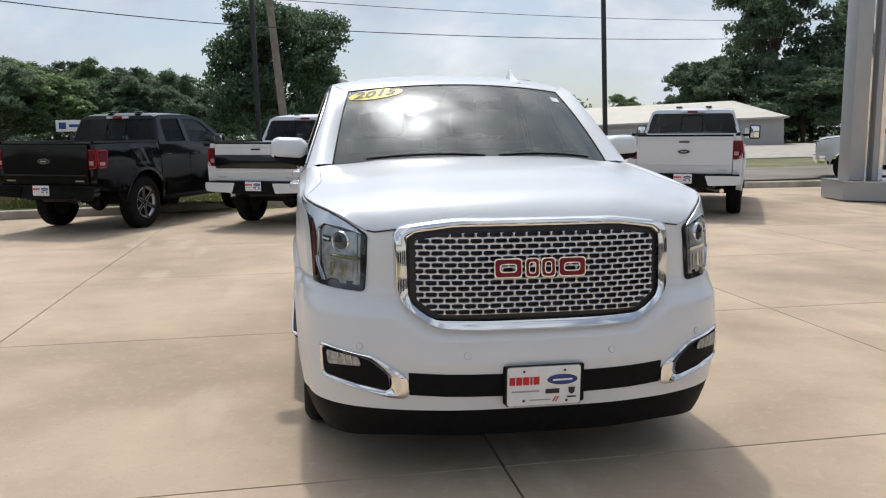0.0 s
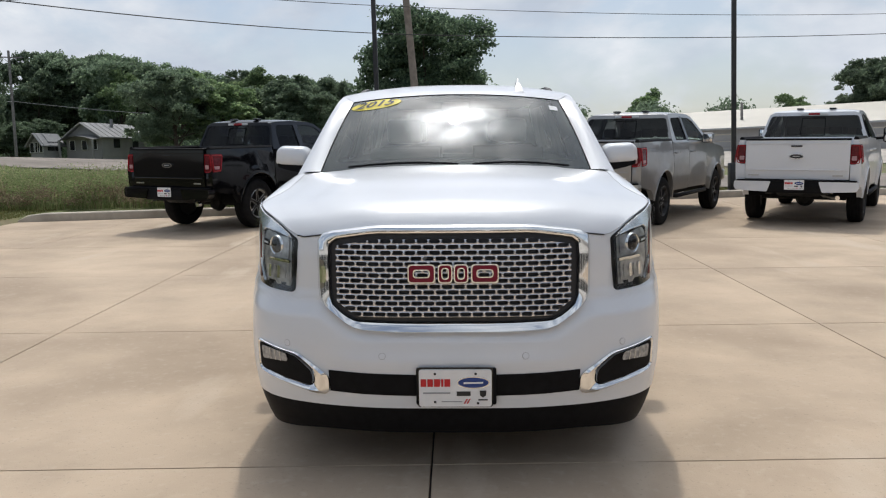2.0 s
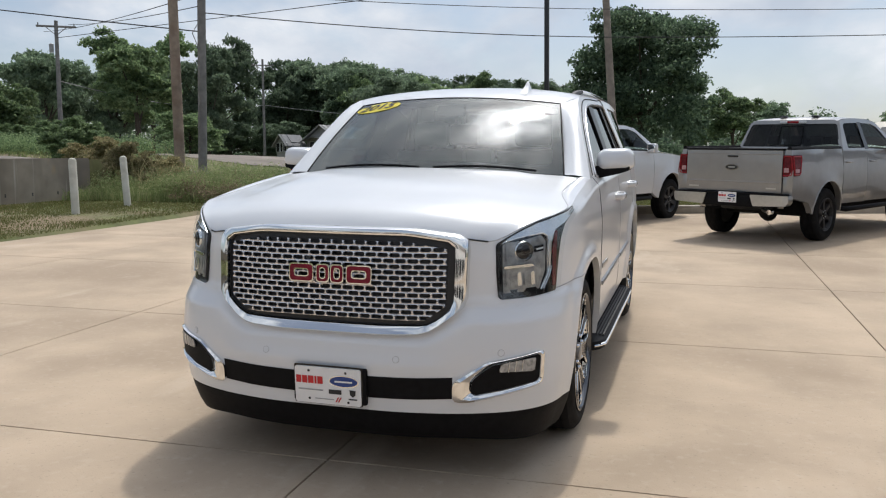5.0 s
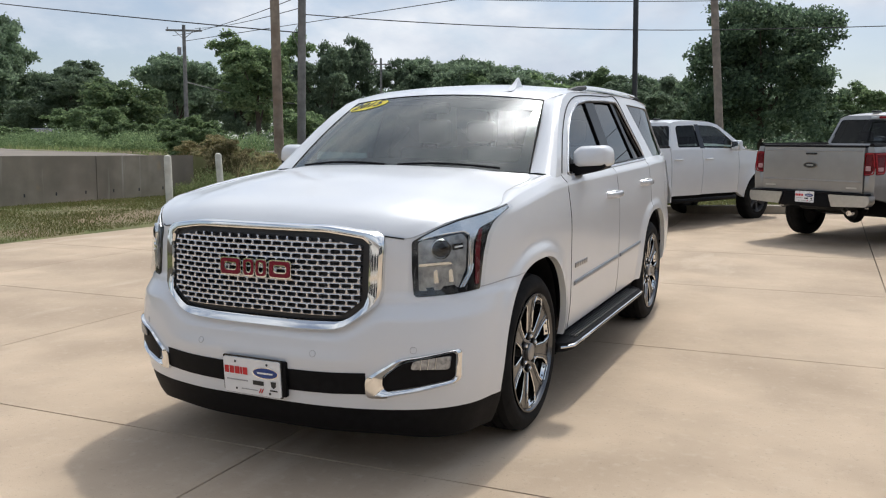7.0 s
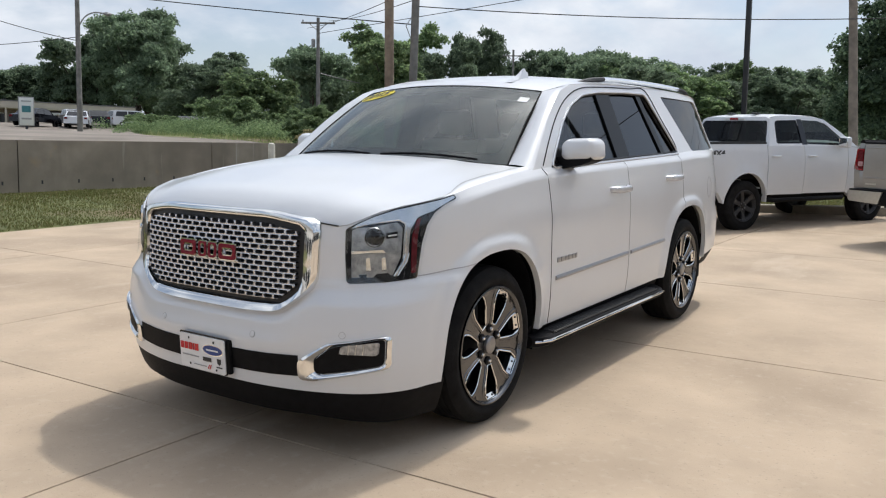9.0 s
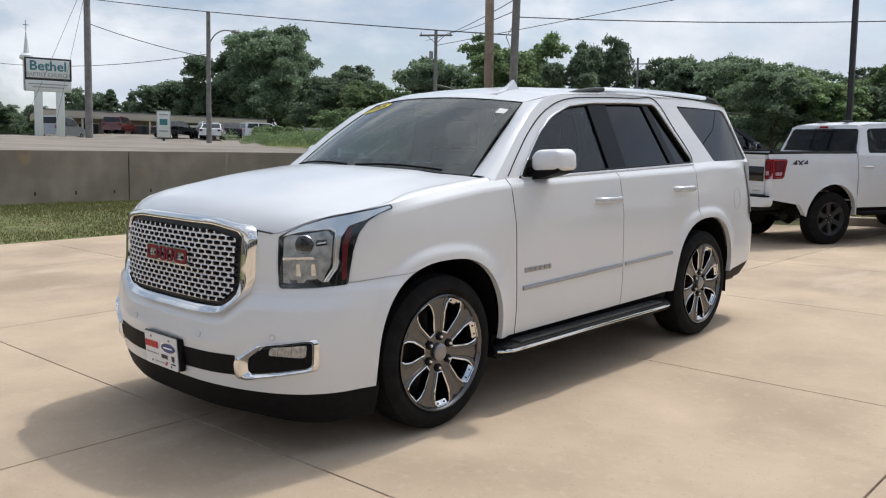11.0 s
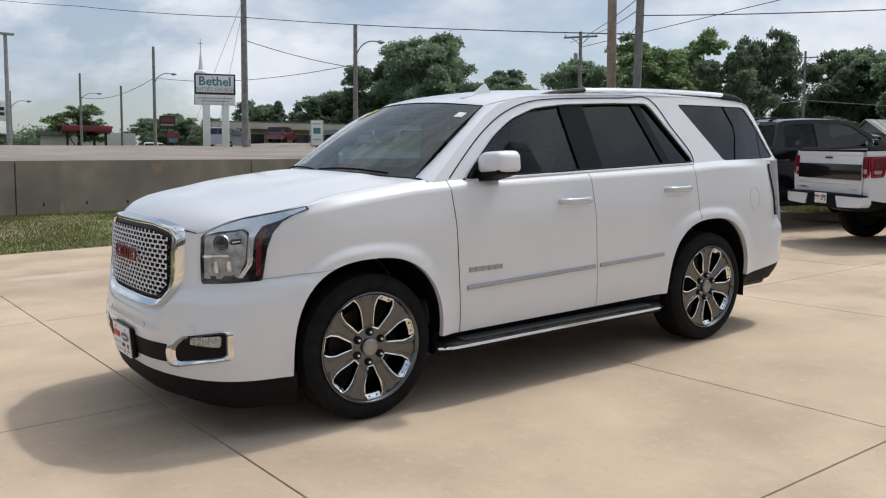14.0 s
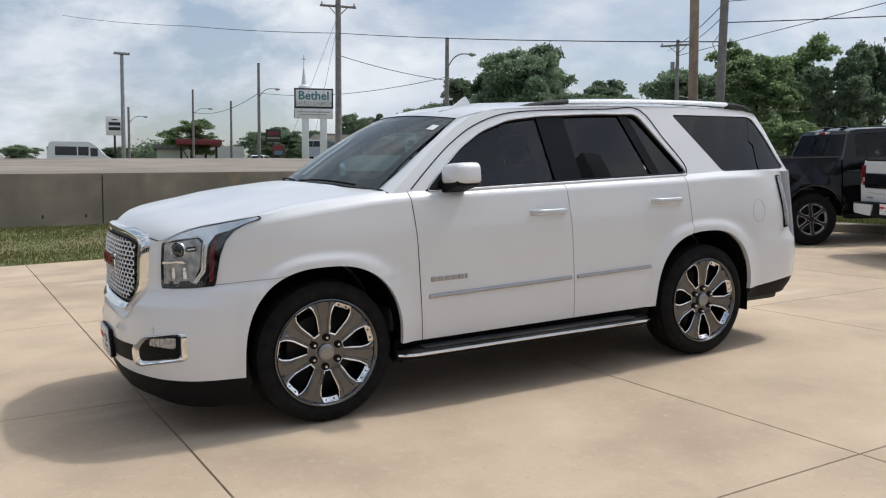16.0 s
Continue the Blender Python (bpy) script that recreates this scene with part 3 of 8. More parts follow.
def s_of_x(x):
    if not FRONT_X:
        FRONT_X.extend(plan_at(0.001 * i)[0] for i in range(1400))
        for i in range(1, 1400):
            FRONT_X[i] = max(FRONT_X[i], FRONT_X[i - 1])
    return float(np.interp(x, FRONT_X, [0.001 * i for i in range(1400)]))


def s_of_y(y):
    lo, hi = 0.6, S_END - 0.6
    for _ in range(34):
        mid = (lo + hi) / 2
        lo, hi = (mid, hi) if plan_at(mid)[1] < y else (lo, mid)
    return lo


ARCHES = ((0.0, 0.40, 0.472, 0.505), (2.935, 0.40, 0.482, 0.525))


def arch_r(y, z, k):
    cy, cz, a, c = ARCHES[k]
    if z < cz:
        return abs(y - cy) / a
    return (abs((y - cy) / a) ** 2.5 + abs((z - cz) / c) ** 2.5) ** 0.4


def shell(s, z, off=0.0):
    """A point of the body's outer skin, at the way s round its plan and the height z."""
    side = 1 if s >= 0 else -1
    s = abs(s)
    x, y = plan_at(s)
    fr = step01(-0.15, -0.80, y)
    rr = step01(3.2, 4.0, y)
    # the bumper's upper edge dips below the grille
    dip = 0.10 * (1 - step01(0.40, 0.62, x)) * step01(0.50, 0.60, z) * (1 - step01(0.80, 0.90, z))
    y2 = y + lerp_table(DYF, z + dip) * fr + lerp_table(DYR, z) * rr
    if 0.2 < y < 2.86:
        y2 += lerp_table([(0.4, 0.03), (1.03, 0.0), (1.3, -0.03)], z) * step01(0.2, 0.5, y) * (1 - step01(2.8, 2.86, y))
    x2 = x * smooth_table(WX, z) * (1 + lerp_table(NOSE, z) * fr)
    top_gap = z - (shell_top(s) - 0.045)
    if top_gap > 0 and y > -0.6:
        x2 -= 0.80 * top_gap * step01(-0.6, -0.1, y) * (1 - step01(3.3, 3.9, y))
    if -0.9 < y < 4:
        for k in (0, 1):
            d = arch_r(y2, z, k)
            x2 += 0.020 * (1 - step01(1.06, 1.17, d)) * step01(-0.62, -0.4, y)
    if off:
        x1, y1 = plan_at(min(s + 0.01, S_END))
        x0, y0 = plan_at(max(s - 0.01, 0.0))
        t = Vector((x1 - x0, y1 - y0)).normalized()
        x2 += t.y * off
        y2 -= t.x * off
    return (x2 * side, y2, z)


ZTOP = [(-1.1, 1.135)]


def shell_top(s):
    s = abs(s)
    x, y = plan_at(s)
    if y < -0.80 and x < 0.84:
        x *= 0.966
        return lerp_table([(0, 1.135), (0.35, 1.125), (0.58, 1.092), (0.68, 1.078), (0.72, 1.085), (0.8, 1.13)], x)
    return lerp_table([(-0.85, 1.135), (-0.75, 1.165), (-0.55, 1.195), (-0.34, 1.213), (0.0, 1.255), (0.3, 1.285), (0.6, 1.30), (1.7, 1.315), (2.74, 1.33), (3.1, 1.345), (3.85, 1.335), (4.2, 1.33)], y)


def shell_bottom(s):
    s = abs(s)
    x, y = plan_at(s)
    if y < 0:
        return 0.335 if y < -0.3 else 0.37
    return lerp_table([(0, 0.37), (0.45, 0.405), (2.5, 0.42), (3.2, 0.43), (3.4, 0.45), (3.9, 0.49), (4.2, 0.5)], y)


def belt_x(y, z):
    """Half width of the glasshouse."""
    return 0.945 - (z - 1.30) * 0.37 - 0.025 * step01(3.0, 3.9, y) - 0.045 * step01(3.6, 3.95, y)


def wheel(name, m, parent, out, radius, rim, width, spokes, face, lug="chrome", window_edge="chrome", hub="chrome", dish=0.02):
    """Tyre, rim, spokes and nuts; the outer face looks along +x times out."""
    w = new(name)
    w.parent = parent
    w.matrix_local = m
    r, h = radius, width / 2
    prof = [(rim * 0.985, -h * 0.86), (rim + 0.01, -h * 0.93), (rim + (r - rim) * 0.45, -h), (r - 0.03, -h * 0.92), (r - 0.006, -h * 0.76), (r, -h * 0.58), (r, -h * 0.50), (r - 0.008, -h * 0.48), (r - 0.008, -h * 0.42), (r, -h * 0.40), (r, -h * 0.05), (r - 0.008, -h * 0.03), (r - 0.008, h * 0.03), (r, h * 0.05), (r, h * 0.40), (r - 0.008, h * 0.42), (r - 0.008, h * 0.48), (r, h * 0.50), (r, h * 0.58), (r - 0.006, h * 0.76), (r - 0.03, h * 0.92), (rim + (r - rim) * 0.45, h), (rim + 0.012, h * 0.94), (rim * 0.985, h * 0.86)]
    b = lathe_bm(prof, 48, "x")
    bmesh.ops.recalc_face_normals(b, faces=b.faces)
    tyre = part("tyre", b, "rubber", w)
    # barrel and lip
    f = out * (h - 0.012)
    b = lathe_bm([(rim, f + out * 0.006), (rim - 0.008, f + out * 0.010), (rim - 0.018, f - out * 0.004), (rim - 0.024, f - out * 0.03), (rim - 0.03, -f * 0.9)], 48, "x")
    bmesh.ops.recalc_face_normals(b, faces=b.faces)
    rimo = part("rim", b, face, w)
    # brake disc and dark backing
    b = lathe_bm([(rim * 0.72, -out * 0.02), (rim * 0.72, out * 0.005), (rim * 0.35, out * 0.005), (0.001, out * 0.02)], 32, "x")
    part("brake_disc", b, "dark_metal", w)
    b = lathe_bm([(rim - 0.03, -out * h * 0.6), (0.001, -out * h * 0.6)], 32, "x")
    part("backing", b, "dark_metal", w)
    # spokes: sectors with window gaps between them
    nsp, hub_r, wfrac = spokes
    b = bmesh.new()
    be = bmesh.new()
    for i in range(nsp):
        ac = 2 * math.pi * (i + 0.5) / nsp + 0.12
        def at(rad, ang, dx):
            return Vector((f - out * dx, math.cos(ang) * rad, math.sin(ang) * rad))
        half_in, half_out = math.pi / nsp * 0.96, math.pi / nsp * wfrac
        levels = [(hub_r * 0.55, half_in, dish + 0.012), (hub_r, half_in * 0.98, dish), (hub_r + (rim - hub_r) * 0.35, half_out * 1.15, dish - 0.002), (hub_r + (rim - hub_r) * 0.75, half_out, dish - 0.008), (rim - 0.03, half_out * 1.25, 0.004), (rim - 0.012, half_out * 1.5, 0.002)]
        rows = []
        for rad, hf, dx in levels:
            rows.append([b.verts.new(at(rad, ac + hf * k, dx + (0.05 if abs(k) > 1 else (0.004 if abs(k) > 0.8 else 0)))) for k in (-1.12, -1.0, -0.72, 0.0, 0.72, 1.0, 1.12)])
        for p, q in zip(rows, rows[1:]):
            for j in range(6):
                b.faces.new((p[j], p[j + 1], q[j + 1], q[j]))
        # bright rim round each window
        for sgn in (-1, 1):
            pts = [at(rad, ac + sgn * hf, dx + 0.003) for rad, hf, dx in levels[1:5]]
            tube_bm(pts, 0.0042, 6, be)
        a2 = ac + math.pi / nsp
        arc = [at(rim - 0.028, a2 + (math.pi / nsp - half_out * 1.2) * k, 0.006) for k in (-1, -0.5, 0, 0.5, 1)]
        tube_bm(arc, 0.007, 6, be)
        lip = [[be.verts.new(at(rad, a2 + (math.pi / nsp - half_out * 1.25) * k, dx)) for k in (-1, -0.5, 0, 0.5, 1)] for rad, dx in ((rim - 0.030, 0.006), (rim - 0.042, 0.020), (rim - 0.050, 0.045))]
        for p, q in zip(lip, lip[1:]):
            for j in range(4):
                be.faces.new((p[j], p[j + 1], q[j + 1], q[j]))
    bmesh.ops.recalc_face_normals(b, faces=b.faces)
    part("spokes", b, face, w)
    part("window_edges", be, window_edge, w)
    b = lathe_bm([(hub_r * 0.42, f - out * (dish + 0.004)), (hub_r * 0.40, f - out * (dish - 0.012)), (hub_r * 0.30, f - out * (dish - 0.016)), (0.001, f - out * (dish - 0.016))], 24, "x")
    part("hub_cap", b, hub, w)
    for i in range(6):
        a = 2 * math.pi * i / 6 + 0.3
        spot = (0, math.cos(a) * hub_r * 0.68, math.sin(a) * hub_r * 0.68)
        b = lathe_bm([(0.011, f - out * (dish + 0.01)), (0.011, f - out * (dish - 0.006)), (0.007, f - out * (dish - 0.012)), (0.001, f - out * (dish - 0.013))], 8, "x", at=spot)
        nut = part("lug_nut", b, lug, w)
        part("lug_socket", lathe_bm([(0.019, f - out * (dish + 0.006)), (0.018, f - out * (dish - 0.004)), (0.010, f - out * (dish - 0.003))], 12, "x", at=spot), "ink_black", nut)
    return w


def alloy_wheel(m, parent, out, r=0.408, rim=0.306, width=0.265):
    """Seven broad spokes, shield-shaped windows with bright edges and riveted inserts."""
    w = new("wheel")
    w.parent = parent
    w.matrix_local = m
    h = width / 2
    tread = []
    for a in (-0.50, -0.05, 0.40):
        tread += [(r, h * (a - 0.08)), (r, h * a), (r - 0.008, h * (a + 0.02)), (r - 0.008, h * (a + 0.08)), (r, h * (a + 0.10))]
    prof = [(rim * 0.985, -h * 0.86), (rim + 0.01, -h * 0.93), (rim + (r - rim) * 0.45, -h), (r - 0.03, -h * 0.92), (r - 0.006, -h * 0.76)] + tread + [(r - 0.006, h * 0.76), (r - 0.03, h * 0.92), (r - 0.036, h * 0.945), (rim + (r - rim) * 0.5, h * 0.985), (rim + (r - rim) * 0.42, h), (rim + (r - rim) * 0.30, h * 0.985), (rim + 0.012, h * 0.94), (rim * 0.985, h * 0.86)]
    b = lathe_bm(prof, 56, "x")
    bmesh.ops.recalc_face_normals(b, faces=b.faces)
    part("tyre", b, "rubber", w)
    f = out * (h - 0.010)
    b = lathe_bm([(rim + 0.002, f), (rim + 0.003, f + out * 0.007), (rim - 0.005, f + out * 0.009), (rim - 0.011, f + out * 0.002), (rim - 0.016, f - out * 0.006), (rim - 0.020, f - out * 0.03), (rim - 0.03, -f * 0.9)], 56, "x")
    bmesh.ops.recalc_face_normals(b, faces=b.faces)
    part("rim", b, "gunmetal", w)
    part("brake_disc", lathe_bm([(rim * 0.66, -out * 0.02), (rim * 0.66, out * 0.005), (rim * 0.35, out * 0.005), (0.001, out * 0.02)], 32, "x"), "dark_metal", w)
    part("backing", lathe_bm([(rim - 0.03, -out * h * 0.6), (0.001, -out * h * 0.6)], 32, "x"), "dark_metal", w)

    def at(rad, ang, dx):
        return Vector((f - out * dx, math.cos(ang) * rad * rim, math.sin(ang) * rad * rim))
    dish = lambda q: lerp_table([(0.0, 0.026), (0.30, 0.025), (0.42, 0.019), (0.8, 0.010), (0.955, 0.007), (1.0, 0.004)], q)
    window = lambda q: lerp_table([(0.36, 0.066), (0.72, 0.188), (0.87, 0.192), (0.955, 0.150)], q)
    n, turn = 7, -math.pi / 2 + 0.05
    b, be = bmesh.new(), bmesh.new()
    levels = [0.36, 0.42, 0.50, 0.60, 0.70, 0.78, 0.86, 0.91, 0.955]
    for i in range(n):
        ac = turn + 2 * math.pi * (i + 0.5) / n
        rows = []
        for q in levels:
            half = math.pi / n - math.asin(window(q) / q)
            rows.append([b.verts.new(at(q, ac + half * k, dish(q) + dz)) for k, dz in ((-1, 0.05), (-1, 0.003), (-0.9, 0.0), (-0.62, 0.0), (-0.54, 0.004), (0, 0.0035), (0.54, 0.004), (0.62, 0.0), (0.9, 0.0), (1, 0.003), (1, 0.05))])
        for p, q in zip(rows, rows[1:]):
            for j in range(10):
                b.faces.new((p[j], p[j + 1], q[j + 1], q[j]))
    for ring_q in ((0.10, 0.22, 0.30, 0.36), (0.953, 0.975, 0.99)):
        rows = [[b.verts.new(at(q, 2 * math.pi * k / 56, dish(q) + 0.001)) for k in range(56)] for q in ring_q]
        for p, q in zip(rows, rows[1:]):
            for k in range(56):
                b.faces.new((p[k], p[(k + 1) % 56], q[(k + 1) % 56], q[k]))
    bmesh.ops.recalc_face_normals(b, faces=b.faces)
    part("spokes", b, "gunmetal", w)
    for i in range(n):
        aw = turn + 2 * math.pi * i / n
        edge = [(q, s_) for s_ in (-1, 1) for q in (levels if s_ < 0 else levels[::-1])]
        loop = [at(q, aw + s_ * math.asin((window(q) - 0.008) / q), dish(q) + 0.001) for q, s_ in edge]
        part("window_edge", tube_bm(loop, 0.0046, 6, closed=True), "chrome", w)
        ins = bmesh.new()
        rows = [[ins.verts.new(at(q, aw + k * 0.155 / q, dx)) for k in (-1, -0.5, 0, 0.5, 1)] for q, dx in ((0.957, 0.008), (0.945, 0.011), (0.872, 0.028), (0.865, 0.06))]
        for p, q in zip(rows, rows[1:]):
            for j in range(4):
                ins.faces.new((p[j], p[j + 1], q[j + 1], q[j]))
        insert = part("window_insert", ins, "chrome", w)
        for k in (-0.5, 0.5):
            c = at(0.908, aw + k * 0.155 / 0.908, 0.019)
            part("rivet", lathe_bm([(0.005, -0.004), (0.005, 0.004), (0.001, 0.005)], 8, "x", at=tuple(c)), "ink_black", insert)
    cap = [(0.047, 0.024), (0.046, 0.010), (0.041, 0.006), (0.030, 0.004), (0.001, 0.004)]
    part("hub_cap", lathe_bm([(q, f - out * dx) for q, dx in cap], 28, "x"), "hub_grey", w)
    for i in range(6):
        a = 2 * math.pi * i / 6 + 0.45
        spot = (0, math.cos(a) * 0.0835, math.sin(a) * 0.0835)
        nut = part("lug_nut", lathe_bm([(0.0105, f - out * 0.026), (0.0105, f - out * 0.010), (0.007, f - out * 0.005), (0.001, f - out * 0.004)], 6, "x", at=spot), "chrome", w)
        part("lug_socket", lathe_bm([(0.023, f - out * 0.027), (0.0225, f - out * 0.019), (0.010, f - out * 0.018)], 14, "x", at=spot), "plastic", nut)
    return w


def dealer_plate(parent, m, w=0.315, h=0.168):
    """Dealer's plate: red name bar, blue oval, small marks as plain shapes."""
    pl = part("dealer_plate", fill_bm(rounded([(-w / 2, -h / 2), (w / 2, -h / 2), (w / 2, h / 2), (-w / 2, h / 2)], 0.012), (), lambda a, c, d: (a, -d, c), 0.006), "plate_white", parent, "white dealer plate with red bar and blue oval")
    pl.matrix_local = m

    def mark(name, poly, mat, lift=0.008):
        part(name, fill_bm(poly, (), lambda a, c, d: (a, -lift - d, c), 0.001), mat, pl)
    fr = fill_bm(rounded([(-w / 2 - 0.006, -h / 2 - 0.004), (w / 2 + 0.006, -h / 2 - 0.004), (w / 2 + 0.006, h / 2 + 0.008), (-w / 2 - 0.006, h / 2 + 0.008)], 0.012), (), lambda a, c, d: (a, 0.004 - d, c), 0.003)
    part("plate_frame", fr, "gloss_black", pl)
    k = w / 0.315
    lx = -0.150 * k
    for wd in (0.024, 0.024, 0.026, 0.009, 0.025):
        mark("lettering_bar", [(lx, 0.008 * k), (lx + wd * k, 0.008 * k), (lx + wd * k, 0.042 * k), (lx, 0.042 * k)], "ink_red")
        lx += (wd + 0.005) * k
    mark("oval_mark", [(0.078 * k + 0.071 * k * math.cos(t * math.pi / 10), 0.026 * k + 0.027 * k * math.sin(t * math.pi / 10)) for t in range(20)], "chrome", 0.0075)
    mark("oval_mark", [(0.078 * k + 0.066 * k * math.cos(t * math.pi / 10), 0.026 * k + 0.023 * k * math.sin(t * math.pi / 10)) for t in range(20)], "ink_blue", 0.009)
    mark("lettering_bar", [(0.036 * k, 0.021 * k), (0.12 * k, 0.023 * k), (0.12 * k, 0.030 * k), (0.036 * k, 0.029 * k)], "plate_white", 0.0105)
    mark("lettering_bar", [(-0.14 * k, -0.024 * k), (-0.022 * k, -0.024 * k), (-0.022 * k, -0.018 * k), (-0.14 * k, -0.018 * k)], "ink_grey")
    mark("lettering_bar", [(0.006 * k, -0.034 * k), (0.066 * k, -0.034 * k), (0.066 * k, -0.014 * k), (0.006 * k, -0.014 * k)], "ink_black")
    mark("shield_mark", [(0.105 * k, -0.010 * k), (0.134 * k, -0.010 * k), (0.132 * k, -0.032 * k), (0.120 * k, -0.042 * k), (0.107 * k, -0.032 * k)], "ink_black")
    mark("lettering_bar", [(0.10 * k, -0.055 * k), (0.14 * k, -0.055 * k), (0.14 * k, -0.049 * k), (0.10 * k, -0.049 * k)], "ink_black")
    mark("lettering_bar", [(-0.06 * k, -0.062 * k), (0.03 * k, -0.062 * k), (0.03 * k, -0.058 * k), (-0.06 * k, -0.058 * k)], "ink_grey")
    for o in (0.036, 0.048):
        mark("slash_mark", [(o * k, -0.070 * k), ((o + 0.006) * k, -0.070 * k), ((o + 0.018) * k, -0.048 * k), ((o + 0.012) * k, -0.048 * k)], "ink_red")
    for px, pz in ((-0.088, 0.066), (0.088, 0.066), (-0.088, -0.062), (0.098, -0.068)):
        mark("screw", [(px * k + 0.006 * math.cos(t * math.pi / 4), pz * k + 0.006 * math.sin(t * math.pi / 4)) for t in range(8)], "ink_black")
    return pl


def build_suv():
    car = thing("sport_utility_vehicle", LOT @ pose(0, 0, 0), "clean white sport utility vehicle with chrome mesh grille on concrete lot", "car")

    # --- skin: fenders, bumpers, doors and quarters from one sheet, split at the shut lines
    ss = []
    s = 0.0
    marks = [s_of_y(v) for v in (0.58, 1.72, 2.79)]
    while s < S_END:
        ss.append(s)
        s += 0.03 if s < 1.35 else 0.045
    ss.append(S_END)
    for mk in marks:
        k = min(range(len(ss)), key=lambda i: abs(ss[i] - mk))
        ss[k] = mk
    nv = 60
    zone_of = lambda q: 0 if q < marks[0] else 1 if q < marks[1] else 2 if q < marks[2] else 3
    for side in (1, -1):
        groups = {0: "front_body", 1: "front_door", 2: "rear_door", 3: "rear_body"}
        for zone, zname in groups.items():
            sel = [q for q in ss if zone_of(q) == zone]
            if zone < 3:
                sel.append(marks[zone])
            b = bmesh.new()
            rows = []
            lo_gap = 0.0025
            for i, q in enumerate(sel):
                qq = q + (lo_gap if i == 0 and zone > 0 else -lo_gap if i == len(sel) - 1 and zone < 3 else 0)
                z0, z1 = shell_bottom(qq), shell_top(qq)
                zs = [z0 + (z1 - z0) * j / nv for j in range(nv + 1)]
                px, py = plan_at(qq)
                edges = []
                if py < -0.25:      # rows follow the bumper's upper edges
                    dipped = 0.735 - 0.10 * (1 - step01(0.40, 0.62, px))
                    edges = [dipped, dipped + 0.065, 0.845]
                elif py < 3.9:      # and the shoulder line
                    edges = [z1 - 0.045]
                for e in edges:
                    j = min(range(1, nv), key=lambda k: abs(zs[k] - e))
                    zs[j] = e
                rows.append([b.verts.new(shell(qq * side, z)) for z in zs])
            doomed = []
            for i in range(len(rows) - 1):
                for j in range(nv):
                    fc = b.faces.new((rows[i][j], rows[i + 1][j], rows[i + 1][j + 1], rows[i][j + 1]))
                    c = fc.calc_center_median()
                    if any(arch_r(c.y, c.z, k) < 1.0 and c.z < 1.0 for k in (0, 1)):
                        doomed.append(fc)
            keepers = set()
            for fc in doomed:
                for v in fc.verts:
                    keepers.add(v)
            bmesh.ops.delete(b, geom=doomed, context="FACES_ONLY")
            loose = [v for v in b.verts if not v.link_faces]
            keepers = [v for v in keepers if v.is_valid and v.link_faces]
            for v in loose:
                b.verts.remove(v)
            for v in keepers:
                for k, (cy, cz, a, c) in enumerate(ARCHES):
                    d = arch_r(v.co.y, v.co.z, k)
                    if d < 1.35:
                        if v.co.z >= cz:
                            v.co.y, v.co.z = cy + (v.co.y - cy) / d, cz + (v.co.z - cz) / d
                        else:
                            v.co.y = cy + (v.co.y - cy) / d
                        sv = s_of_y(v.co.y) if abs(v.co.y - cy) < 0.6 else None
                        if sv:
                            v.co.x = shell(sv * side, v.co.z)[0]
            # inward lips at arches and shut lines
            rim_e = [e for e in b.edges if e.is_boundary]
            geo = bmesh.ops.extrude_edge_only(b, edges=rim_e)
            for v in (g for g in geo["geom"] if isinstance(g, bmesh.types.BMVert)):
                near_mid = abs(v.co.x) < 0.02
                if not near_mid:
                    v.co.x -= side * (0.035 if abs(v.co.x) > 0.75 else 0.0)
                    if v.co.y < -0.8:
                        v.co.y += 0.03
                    elif v.co.y > 3.9:
                        v.co.y -= 0.03
            bmesh.ops.recalc_face_normals(b, faces=b.faces)
            part(zname, b, "white", car, "pearl white painted panel")
            # rockers darkness behind the skin
        # wheel housings
        for k, (cy, cz, a, c) in enumerate(ARCHES):
            def liner(u, v, cy=cy, cz=cz, a=a, c=c):
                ang = math.pi * u
                rr = 1.015
                ca, sa = math.cos(ang), math.sin(ang)
                px = math.copysign(abs(ca) ** 0.8, ca) * a * rr
                pz = abs(sa) ** 0.8 * c * rr
                if u < 0 or u > 1:
                    px, pz = math.copysign(a * rr, px), -0.12
                return (side * (0.955 - 0.42 * v), cy + px, cz + pz)
            b = grid_bm(liner, [-0.01] + [i / 20 for i in range(21)] + [1.01], [0, 0.5, 1])
            part("wheel_liner", b, "plastic", car)
            b = fill_bm([(cy + math.cos(math.pi * i / 16) * a * 1.05, cz + math.sin(math.pi * i / 16) * c * 1.05) for i in range(17)], (), lambda p, q, d, sd=side: (sd * 0.55, p, q))
            part("wheel_liner", b, "plastic", car)

    # --- black lower lip of the front bumper and rear valance
    b = bmesh.new()
    lip_s = [i * 0.05 for i in range(0, 27)]
    lip_s = [-q for q in lip_s[:0:-1]] + lip_s
    lip_s = [q for q in lip_s if plan_at(abs(q))[1] < -0.44]
    lip_lv = ((0.352, -0.012), (0.34, -0.004), (0.29, -0.008), (0.24, -0.02), (0.205, -0.04), (0.195, -0.10))
    b = grid_bm(lambda q, k: shell(q, lip_lv[int(k)][0] - 0.030 * step01(0.55, 1.05, abs(q)) * step01(1, 4, k), lip_lv[int(k)][1] * (1 - 0.4 * step01(0.55, 1.05, abs(q)))), lip_s, range(len(lip_lv)))
    part("bumper_lip", b, "plastic", car, "textured black lower bumper lip")
    b = bmesh.new()
    rs = [s_of_y(3.45) + i * (S_END - s_of_y(3.45)) / 20 for i in range(21)]
